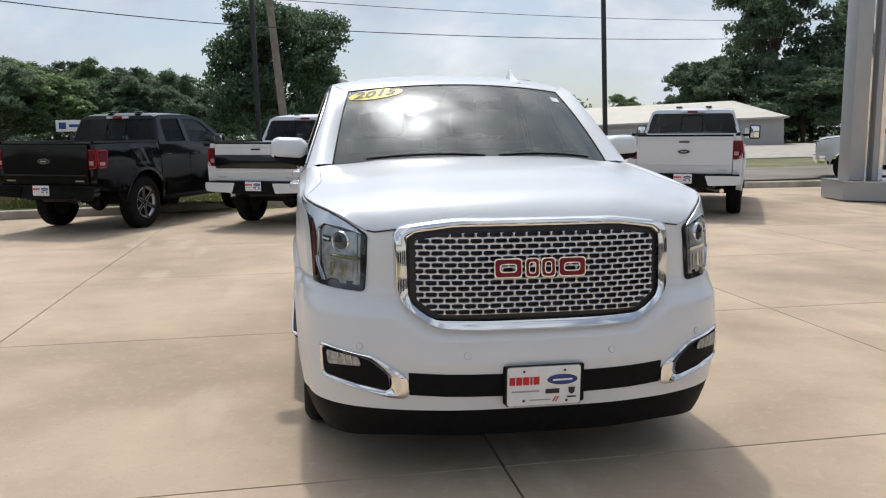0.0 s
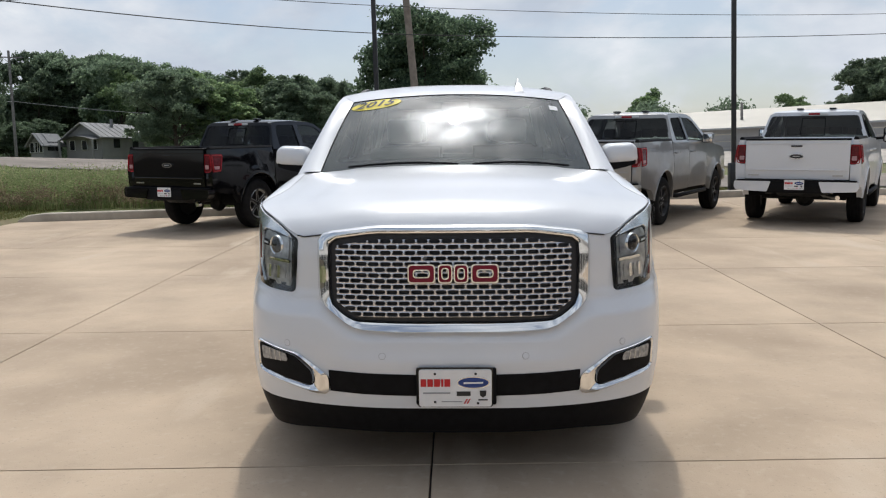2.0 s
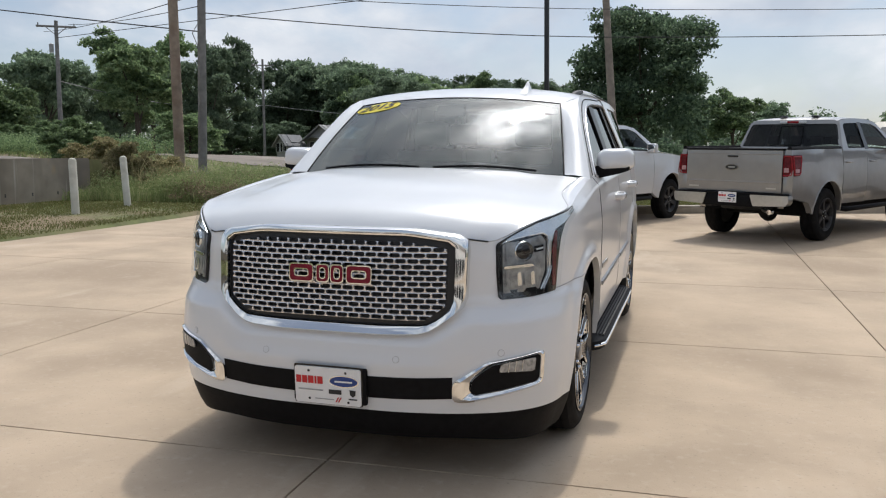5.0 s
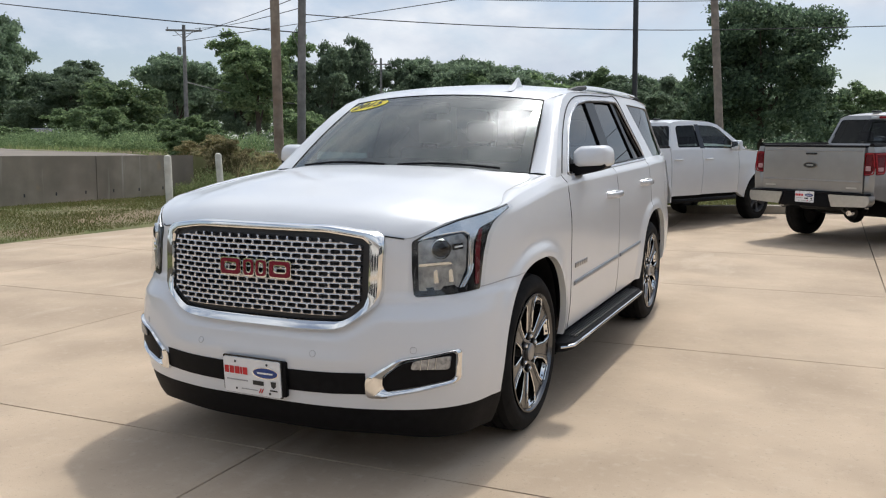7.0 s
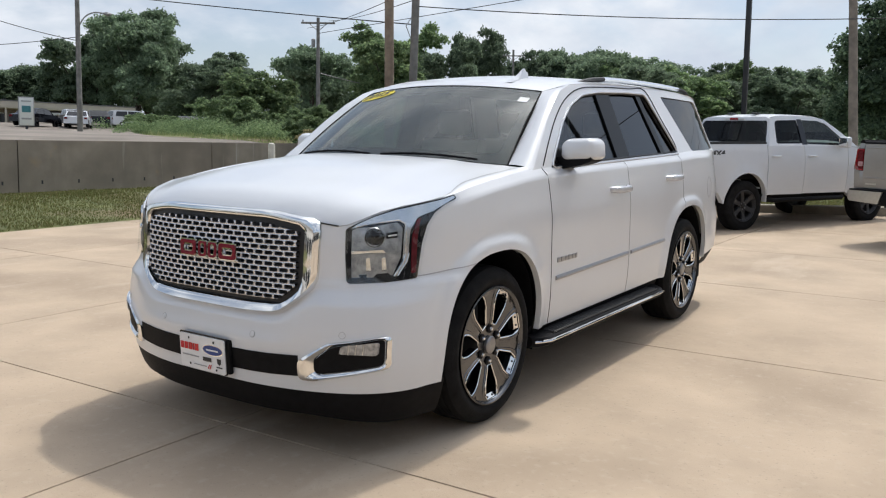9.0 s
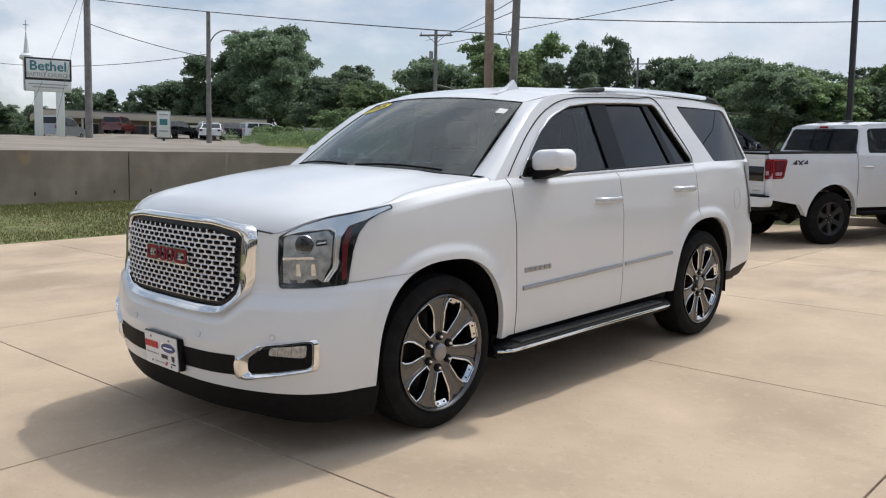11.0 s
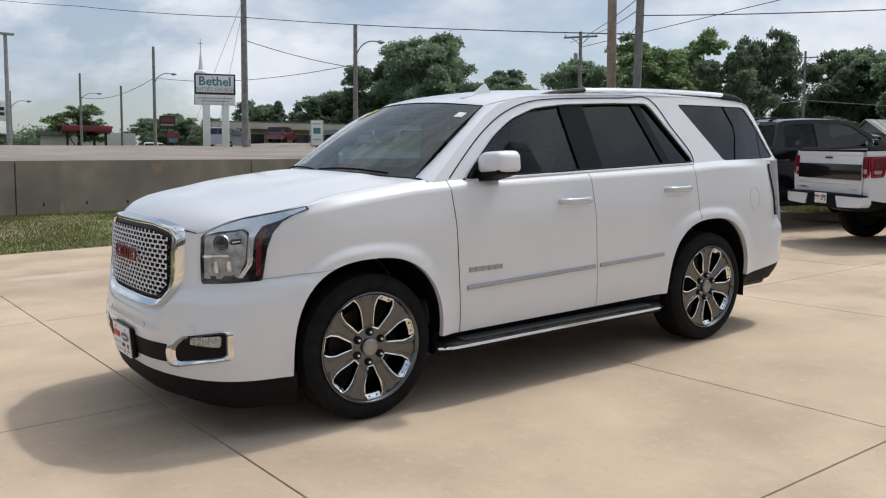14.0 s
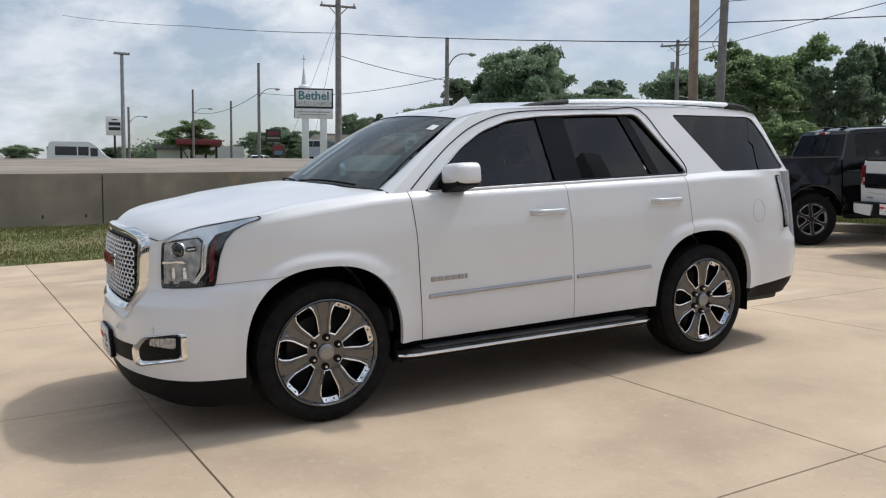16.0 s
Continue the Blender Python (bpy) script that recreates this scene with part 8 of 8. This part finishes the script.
# ---- trees, bushes, weeds and grass ----
def leaf_material(name, a, c, d):
    m = bpy.data.materials.new(name)
    m.use_nodes = True
    n, l = m.node_tree.nodes, m.node_tree.links
    b = n["Principled BSDF"]
    b.inputs["Roughness"].default_value = 0.6
    b.inputs["Specular IOR Level"].default_value = 0.25
    geo = n.new("ShaderNodeNewGeometry")
    rp = n.new("ShaderNodeValToRGB")
    e = rp.color_ramp.elements
    e[0].color, e[1].color = (*a, 1), (*d, 1)
    e.new(0.55).color = (*c, 1)
    l.new(geo.outputs["Random Per Island"], rp.inputs["Fac"])
    hs = n.new("ShaderNodeHueSaturation")
    oi = n.new("ShaderNodeObjectInfo")
    mr = n.new("ShaderNodeMapRange")
    mr.inputs["To Min"].default_value, mr.inputs["To Max"].default_value = 0.75, 1.3
    l.new(oi.outputs["Random"], mr.inputs["Value"])
    l.new(mr.outputs["Result"], hs.inputs["Value"])
    l.new(rp.outputs["Color"], hs.inputs["Color"])
    l.new(hs.outputs["Color"], b.inputs["Base Color"])
    tl = n.new("ShaderNodeBsdfTranslucent")
    l.new(hs.outputs["Color"], tl.inputs["Color"])
    mx = n.new("ShaderNodeMixShader")
    mx.inputs["Fac"].default_value = 0.6
    l.new(b.outputs["BSDF"], mx.inputs[1])
    l.new(tl.outputs["BSDF"], mx.inputs[2])
    l.new(mx.outputs["Shader"], n["Material Output"].inputs["Surface"])
    return m


# The first set is lightened and blued, with distance haze mixed into the green.
M["leaf"] = leaf_material("hazy_tree_leaves", (0.125, 0.172, 0.112), (0.18, 0.245, 0.158), (0.25, 0.32, 0.20))
M["leaf_dark"] = leaf_material("dark_leaves", (0.050, 0.080, 0.052), (0.105, 0.155, 0.095), (0.19, 0.26, 0.155))
M["leaf_light"] = leaf_material("pale_leaves", (0.11, 0.165, 0.085), (0.19, 0.27, 0.13), (0.30, 0.38, 0.19))
M["weed"] = leaf_material("weed_blades", (0.17, 0.225, 0.09), (0.27, 0.33, 0.14), (0.40, 0.40, 0.21))
M["weed_brown"] = leaf_material("dry_weeds", (0.16, 0.13, 0.08), (0.26, 0.205, 0.13), (0.38, 0.30, 0.21))
M["weed_mixed"] = leaf_material("mixed_weeds", (0.19, 0.19, 0.09), (0.30, 0.27, 0.14), (0.44, 0.36, 0.21))
M["grass_blade"] = leaf_material("grass_blades", (0.11, 0.125, 0.040), (0.155, 0.165, 0.055), (0.23, 0.20, 0.10))


def leaf_cloud(rng, blobs, count, size):
    """Small bent leaf tufts spread over the skins of several lobes, as arrays."""
    blobs = np.array(blobs)
    wgt = blobs[:, 3] ** 2
    pick = rng.choice(len(blobs), count, p=wgt / wgt.sum())
    d = rng.normal(size=(count, 3))
    d /= np.linalg.norm(d, axis=1)[:, None]
    d[:, 2] = np.where(d[:, 2] < -0.35, -d[:, 2] * 0.6, d[:, 2])
    rad = blobs[pick, 3] * (0.40 + 0.75 * rng.random(count) ** 0.7)
    rad *= 1 + 0.22 * np.sin(d[:, 0] * 7 + pick) * np.cos(d[:, 1] * 6 + pick * 2)
    p = blobs[pick, :3] + d * rad[:, None] * np.array([1, 1, 0.85])
    a = rng.normal(size=(count, 3))
    a /= np.linalg.norm(a, axis=1)[:, None]
    nrm = d * 0.55 + rng.normal(size=(count, 3)) * 0.75
    c = np.cross(nrm, a)
    c /= np.linalg.norm(c, axis=1)[:, None] + 1e-9
    a = np.cross(c, nrm)
    a /= np.linalg.norm(a, axis=1)[:, None] + 1e-9
    s = size * (0.6 + 0.8 * rng.random(count))
    a, c = a * s[:, None], c * s[:, None] * 0.62
    up = nrm / (np.linalg.norm(nrm, axis=1)[:, None]) * s[:, None] * 0.22
    verts = np.stack([p - a, p + c + up, p + a, p - c + up], 1).reshape(-1, 3)
    faces = np.arange(count * 4).reshape(-1, 4)
    return verts, faces


def mesh_of(name, verts, faces, mat):
    me = bpy.data.meshes.new(name)
    me.from_pydata(verts.tolist(), [], faces.tolist())
    me.materials.append(M[mat])
    return me


def tree_meshes(seed, h, w, lobes, leaves, size, mat, low=0.12, conifer=False):
    """Meshes of a trunk with limbs and a crown."""
    rng = np.random.default_rng(seed)
    b = bmesh.new()
    tube_bm([(0, 0, -0.6), (0.05, 0, h * 0.2), (0, 0.06, h * 0.45), (0.1, 0, h * 0.7)], [h * 0.026, h * 0.02, h * 0.014, h * 0.005], 8, b)
    blobs = []
    if conifer:
        for i in range(lobes * 3):
            t = (i + 0.5) / (lobes * 3)
            off = w * 0.5 * (1 - t) ** 0.85 * (0.45 + 0.5 * rng.random())
            ang = i * 2.399
            blobs.append((math.cos(ang) * off, math.sin(ang) * off, h * (0.10 + 0.88 * t) - 0.1 * off, w * (0.05 + 0.075 * (1 - t))))
    else:
        # large lobes on limbs, and small clumps over their skins
        major = [(0, 0, h * 0.52, w * 0.27), (w * 0.05, 0, h * 0.74, w * 0.20)]
        for i in range(max(7, lobes // 3)):
            ang = i * 2.399 + rng.random() * 0.8
            z = h * (low + 0.20 + (0.70 - low) * ((i + rng.random()) / max(7, lobes // 3)))
            env = math.sqrt(max(0.10, 1 - ((z / h - 0.42) / 0.58) ** 2))
            off = w * 0.5 * env * (0.45 + 0.35 * rng.random())
            rr = w * (0.12 + 0.09 * rng.random()) * (0.6 + 0.5 * env)
            c = (math.cos(ang) * off, math.sin(ang) * off, min(z, h - rr))
            major.append((*c, rr))
            z0 = h * (0.15 + 0.3 * rng.random())
            tube_bm([(0, 0, z0), (c[0] * 0.5, c[1] * 0.5, (z0 + c[2]) / 2 + 0.2), c], [h * 0.009, h * 0.006, h * 0.002], 5, b)
        for k in range(lobes * 8):
            mx_, my_, mz_, mr_ = major[int(rng.integers(len(major)))]
            d = rng.normal(size=3)
            d /= np.linalg.norm(d)
            if d[2] < -0.5:
                d[2] = -d[2]
            reach = mr_ * (0.60 + 0.62 * rng.random() ** 1.3)
            blobs.append((mx_ + d[0] * reach, my_ + d[1] * reach, mz_ + d[2] * reach * 0.9, w * (0.034 + 0.058 * rng.random() ** 1.6)))
        blobs += [(m[0], m[1], m[2], m[3] * 0.78) for m in major]
    tm = bpy.data.meshes.new("trunk")
    b.to_mesh(tm)
    b.free()
    tm.materials.append(M["bark"])
    v, f = leaf_cloud(rng, blobs, leaves, size)
    spread = np.percentile(np.hypot(v[:, 0], v[:, 1]), 98.5)
    v = v * np.array([w / 2 / spread, w / 2 / spread, h / np.percentile(v[:, 2], 99.9)])
    return tm, mesh_of("crown", v, f, mat)


KINDS = [
    tree_meshes(11, 10, 8.5, 26, 30000, 0.135, "leaf", 0.05),
    tree_meshes(12, 10, 8.0, 28, 30000, 0.135, "leaf", 0.02),
    tree_meshes(13, 10, 7.5, 22, 26000, 0.13, "leaf_light", 0.06),
    tree_meshes(14, 10, 9.0, 30, 32000, 0.135, "leaf", 0.0),
    tree_meshes(15, 10, 5.0, 22, 18000, 0.14, "leaf", 0.05, True),
    tree_meshes(16, 10, 7.5, 16, 12000, 0.13, "leaf_light", 0.15),
]
BASE_W = [8.5, 8.0, 7.5, 9.0, 5.0, 7.5]


def tree(x, y, w, top, k, label="leafy green deciduous tree", name="tree"):
    z0 = terrain_z(x, y) - 0.2
    h, w = (top - z0) * 0.98, w * 0.94
    o = thing(name, pose(x, y, z0, 0, 0, (x * 37 + y * 53) % 360) @ Matrix.Diagonal((w / BASE_W[k], w / BASE_W[k], h / 10.0, 1)), label, "tree", group="trees behind the lot")
    for nm, me in zip(("trunk", "crown"), KINDS[k]):
        c = new(nm, me)
        c.parent = o
    return o


big = tree_meshes(31, 10, 10.2, 44, 50000, 0.115, "leaf_dark", 0.02)
KINDS.append(big)
BASE_W.append(10.2)
tree(-2.3, 52.5, 10.9, 12.3, 6, "broad dark green shade tree with dense crown")
near_right = tree_meshes(32, 12, 9.6, 26, 26000, 0.125, "leaf", 0.06)
KINDS.append(near_right)
BASE_W.append(9.6)
tree(50.8, 82.9, 18.0, 22.5, 7, "tall loose green tree with gaps in its crown")
tree(64, 83.7, 15.5, 19.3, 7, "tall loose green tree with gaps in its crown")
EAST_TREES = [(75, 76, 13, 12, 1), (66, 73, 13, 11, 3), (58, 75, 13, 10, 3), (56, 84, 12, 11, 1), (50, 76, 13, 9.5, 3), (50, 80, 10, 12.0, 3), (47, 90, 9, 12.5, 0), (41, 81, 10, 11.2, 1), (43, 107, 6.0, 9.8, 5), (27, 122, 7, 12.4, 2), (8, 88, 7.5, 8.8, 3), (4, 72, 6.0, 8.9, 2), (1, 92, 8, 9.5, 1)]
NORTH_TREES = [(-6, 95, 9, 11.0, 0), (-8, 84, 10, 10.2, 3), (-13, 85, 7.5, 11.4, 3), (-19, 102, 11, 12.8, 0), (-14, 74, 9, 9.6, 1), (-20, 94, 11, 12.3, 1), (-18, 79, 11.0, 11.0, 1), (-29, 112, 10, 15.6, 2), (-27, 102, 10.5, 14.8, 1), (-26, 97, 9, 14.2, 2), (-21, 70, 9, 10.6, 2), (-30, 86, 10.5, 13.4, 0), (-24, 66, 9, 10.2, 3)]
NORTH_WEST_TREES = [(-44, 111, 13.3, 17.0, 3), (-43, 107, 12.8, 16.0, 2), (-42, 102, 13.6, 17.3, 0), (-49, 116, 6.0, 17.5, 5), (-41, 97, 6, 14.8, 5), (-52, 117, 10.8, 17.7, 1), (-52, 116, 11.0, 19.6, 3), (-55, 116, 16.2, 19.4, 0), (-54, 113, 14.4, 19.3, 3), (-57, 117, 9.2, 20.0, 1), (-58, 110, 12.8, 19.4, 1), (-56.9, 91.1, 10.5, 19.4, 3), (-40, 61, 7.5, 12.8, 1)]
WEST_TREES = [(-50, 67, 9.5, 16.0, 2), (-38, 48.5, 8.2, 12.4, 2), (-48, 59, 7.5, 12.0, 1), (-57, 62, 9, 12.4, 0), (-52, 55, 8.0, 12.6, 0), (-80.2, 68.4, 13.0, 15.0, 1), (-73.2, 61.3, 12.0, 13.0, 3), (-97.0, 69.8, 13.8, 22.0, 0), (-87.3, 61.3, 15.2, 19.8, 3), (-97.8, 61.3, 13.0, 18.6, 1), (-117.7, 64.9, 14.0, 15.0, 3), (-109.5, 59.0, 11.1, 14.2, 0), (-107.1, 55.5, 7.6, 12.3, 4)]
FAR_WEST_TREES = [(-111.8, 52.0, 7.6, 12.5, 4), (-124.7, 54.3, 9.4, 13.6, 3), (-98, 38, 8, 8.6, 1), (-110, 36, 11, 9.4, 3), (-122, 38, 10.0, 10.6, 1), (-112, 24, 9.0, 10.6, 5), (-120, 15, 9, 6.8, 3), (-128, 12, 9, 7.2, 1), (-134, 4, 7, 7.4, 0)]
DISTANT_TREES = [(-53.5, 87, 7, 8.6, 3), (-50.5, 89, 7, 8.2, 1), (-47.5, 90, 7, 8.4, 3), (-137, 47.7, 10, 10.6, 0), (-136, 52, 9, 11.2, 1), (-122.6, 56.4, 9, 12.5, 4), (-121.4, 60, 8, 13.0, 4), (-115.4, 59.7, 9, 12.6, 1), (-109.5, 61, 11, 13.4, 3), (-103.5, 62, 11, 14.2, 0)]
for grove in (EAST_TREES, NORTH_TREES, NORTH_WEST_TREES, WEST_TREES, FAR_WEST_TREES, DISTANT_TREES):
    for x, y, w, top, k in grove:
        tree(x, y, w, top, k)

# bushes
bush = tree_meshes(41, 4, 4.6, 24, 18000, 0.09, "leaf_light", -0.1)
bush_dry = tree_meshes(42, 3, 3.4, 18, 16000, 0.06, "weed_mixed", -0.1)
for x, y, w, h, ms, bw, bh, lab in (
        (-37.5, 34.5, 6.0, 4.4, bush, 4.6, 4.0, "rounded green bush behind the wall"), (-33.5, 29.0, 3.6, 2.4, bush, 4.6, 4.0, "rounded green bush behind the wall"), (-43.5, 37.0, 4.5, 3.0, bush, 4.6, 4.0, "rounded green bush behind the wall"), (-30.0, 27.5, 2.6, 1.6, bush, 4.6, 4.0, "low green bush behind the wall"), (-25.5, 27.0, 3.0, 1.8, bush, 4.6, 4.0, "low green bush behind the wall"), (-47, 33.5, 4, 1.6, bush, 4.6, 4.0, "low green bush behind the wall"), (-28, 40, 5, 2.6, bush, 4.6, 4.0, "green bush at the crossing"),
        (-13.0, 14.5, 1.9, 1.55, bush_dry, 3.4, 3.0, "brown-green weedy bush at the wall's end"), (-12.2, 15.2, 1.7, 1.15, bush_dry, 3.4, 3.0, "low brown-green weedy bush at the wall's end"), (-18.5, 20.5, 2.6, 1.5, bush_dry, 3.4, 3.0, "grey-green shrub beyond the wall's end"), (-21.5, 22.5, 2.6, 1.6, bush, 4.6, 4.0, "green bush beyond the wall's end")):
    o = thing("bush", pose(x, y, terrain_z(x, y) - 0.1, 0, 0, x * 40) @ Matrix.Diagonal((w / bw, w / bw, h / bh, 1)), lab, "bush", group="bushes near the wall")
    for nm, me in zip(("stem", "crown"), ms):
        c = new(nm, me)
        c.parent = o


def blades(name, region, count, h0, h1, width, mat, label, seed, lean=0.35, keep=None, seeds=False):
    """Many tapered blades rooted in the ground."""
    rng = np.random.default_rng(seed)
    pts = []
    while len(pts) < count:
        x, y = region[0] + (region[1] - region[0]) * rng.random(), region[2] + (region[3] - region[2]) * rng.random()
        dens = 0.5 + 0.5 * noise.noise((x * 0.9, y * 0.9, seed))
        if (keep is None or keep(x, y)) and rng.random() < 0.25 + dens:
            pts.append((x, y, terrain_z(x, y)))
    p = np.array(pts)
    n = len(p)
    a = rng.random(n) * 2 * np.pi
    h = h0 + (h1 - h0) * rng.random(n) ** 1.5
    hn = np.array([0.55 + 0.75 * max(0, 0.5 + noise.noise((q[0] * 0.7, q[1] * 0.7, seed + 5))) for q in pts])
    h = h * hn
    w = width * (0.6 + 0.8 * rng.random(n))
    side = np.stack([np.cos(a), np.sin(a), np.zeros(n)], 1) * w[:, None]
    la = rng.random(n) * 2 * np.pi
    tip = np.stack([np.cos(la) * h * lean, np.sin(la) * h * lean, h], 1)
    mid = tip * np.array([0.35, 0.35, 0.6])
    verts = np.stack([p - side, p + side, p + mid + side * 0.8, p + mid - side * 0.8, p + tip], 1).reshape(-1, 3)
    base = np.arange(n)[:, None] * 5
    me = bpy.data.meshes.new(name)
    me.from_pydata(verts.tolist(), [], (base + np.array([[0, 1, 2, 3]])).tolist() + (base + np.array([[3, 2, 4]])).tolist())
    me.materials.append(M[mat])
    ob = new(name, me)
    tagged(ob, label, "grass", kind="stuff")


blades("weeds", (-13.3, -4.0, 11.9, 19.6), 26000, 0.16, 0.42, 0.007, "weed", "tall uncut green weeds behind the kerb", 3, keep=lambda x, y: y > kerb_y(x) + 0.6 and y > 12.4 + 0.1 * (x + 13))
blades("weeds_dry", (-11.0, -4, 13.0, 19.5), 1500, 0.35, 0.85, 0.008, "weed_brown", "tall dry seeding weeds behind the kerb", 4, keep=lambda x, y: y > kerb_y(max(-8.4, x)) + 1.4)
blades("weeds_road", (-40, -15.5, 17.5, 33), 7000, 0.08, 0.24, 0.014, "weed", "green roadside weeds beyond the wall", 5, keep=lambda x, y: y > 15.5 + (-14 - x) * 0.34 and (x > -33 or y > 27))
blades("seed_heads", (-13.45, -11.4, 13.7, 15.8), 420, 0.5, 1.45, 0.006, "weed_mixed", "tall feathery seed stalks at the wall's end", 9, lean=0.45)
blades("grass_verge", (-13.4, -8.5, -14, 13.6), 110000, 0.025, 0.055, 0.006, "grass_blade", "short patchy mown grass on the verge", 6, lean=0.6)
blades("grass_strip", (-4.6, 24, 12, 18.6), 34000, 0.03, 0.07, 0.010, "grass_blade", "short mown grass between kerb and street", 7, lean=0.6, keep=lambda x, y: y > kerb_y(x) + 0.3 and y < 18.5 - 0.09 * (x + 2))


def broad_weeds(name, region, count, mat, label, seed, keep, big=0.28, leaf=0.022):
    """Leafy low weeds: small tufts of leaves at mixed heights."""
    rng = np.random.default_rng(seed)
    blobs = []
    while len(blobs) < count:
        x, y = region[0] + (region[1] - region[0]) * rng.random(), region[2] + (region[3] - region[2]) * rng.random()
        if keep(x, y):
            r = 0.16 + big * rng.random() ** 2
            blobs.append((x, y, terrain_z(x, y) + r * 0.7, r))
    v, f = leaf_cloud(rng, blobs, count * 150, leaf)
    ob = new(name, mesh_of(name, v, f, mat))
    tagged(ob, label, "weeds", kind="stuff")


broad_weeds("leafy_weeds", (-13.2, -4.0, 12.0, 19.4), 900, "weed", "low leafy green weeds behind the kerb", 21, lambda x, y: y > kerb_y(x) + 0.7 and y > 12.6 + 0.1 * (x + 13), 0.36)
broad_weeds("roadside_weeds", (-44, -24, 22.5, 34), 520, "leaf_light", "leafy green roadside weeds beyond the wall", 23, lambda x, y: y > 16.5 + (-14 - x) * 0.36 and (x > -34 or y > 27), 0.55, 0.04)
broad_weeds("seeding_weeds", (-10.5, -4.8, 12.6, 16.5), 130, "weed_brown", "feathery brown seeding weeds among the green", 22, lambda x, y: y > kerb_y(x) + 0.9)


def far_woods():
    """The dense dark undergrowth below and behind the far trees."""
    rng = np.random.default_rng(51)
    line = [(-135, 20), (-122, 44), (-104, 66), (-78, 92), (-55, 122), (-40, 118), (-22, 112), (0, 108), (24, 118), (48, 104), (80, 92), (110, 70)]
    blobs = []
    for (ax, ay), (bx, by) in zip(line, line[1:]):
        n = int(math.hypot(bx - ax, by - ay) / 1.6)
        for i in range(n):
            t = (i + rng.random()) / n
            x, y = ax + (bx - ax) * t + rng.normal() * 2.0, ay + (by - ay) * t + rng.normal() * 2.0
            if -66 < x < -64 and y > 119:
                continue
            for k in range(5 if -76 < x < -36 else 3):
                r = 1.2 + 1.4 * rng.random()
                blobs.append((x + rng.normal(), y + rng.normal(), terrain_z(x, y) + 0.6 + k * 1.7 * (0.6 + 0.6 * rng.random()), r))
    v, f = leaf_cloud(rng, blobs, 120000, 0.22)
    ob = new("far_woods", mesh_of("far_woods", v, f, "leaf"))
    tagged(ob, "dense green undergrowth along the far tree line", "woods", kind="stuff")


far_woods()


def understory():
    """Brush closing the foot of the woods, coloured dark for the trees' shade."""
    rng = np.random.default_rng(61)
    line = [(-98, 52), (-84, 62), (-66, 84), (-56, 96), (-44, 94), (-34, 92), (-24, 72), (-14, 70), (-4, 66), (6, 82), (20, 96), (44, 88), (66, 80)]
    blobs = []
    for (ax, ay), (bx, by) in zip(line, line[1:]):
        n = int(math.hypot(bx - ax, by - ay) / 0.8)
        for i in range(n):
            t = (i + rng.random()) / n
            x, y = ax + (bx - ax) * t + rng.normal() * 1.2, ay + (by - ay) * t + rng.normal() * 1.2
            for k in range(2):
                r = 0.5 + 0.7 * rng.random()
                blobs.append((x + rng.normal() * 0.6, y + rng.normal() * 0.6, terrain_z(x, y) + 0.3 + k * 1.1 * rng.random(), r))
    v, f = leaf_cloud(rng, blobs, 60000, 0.16)
    ob = new("understory", mesh_of("understory", v, f, "leaf_dark"))
    tagged(ob, "green brush at the foot of the woods, coloured dark for tree shade", "brush", kind="stuff")


understory()

slabs()
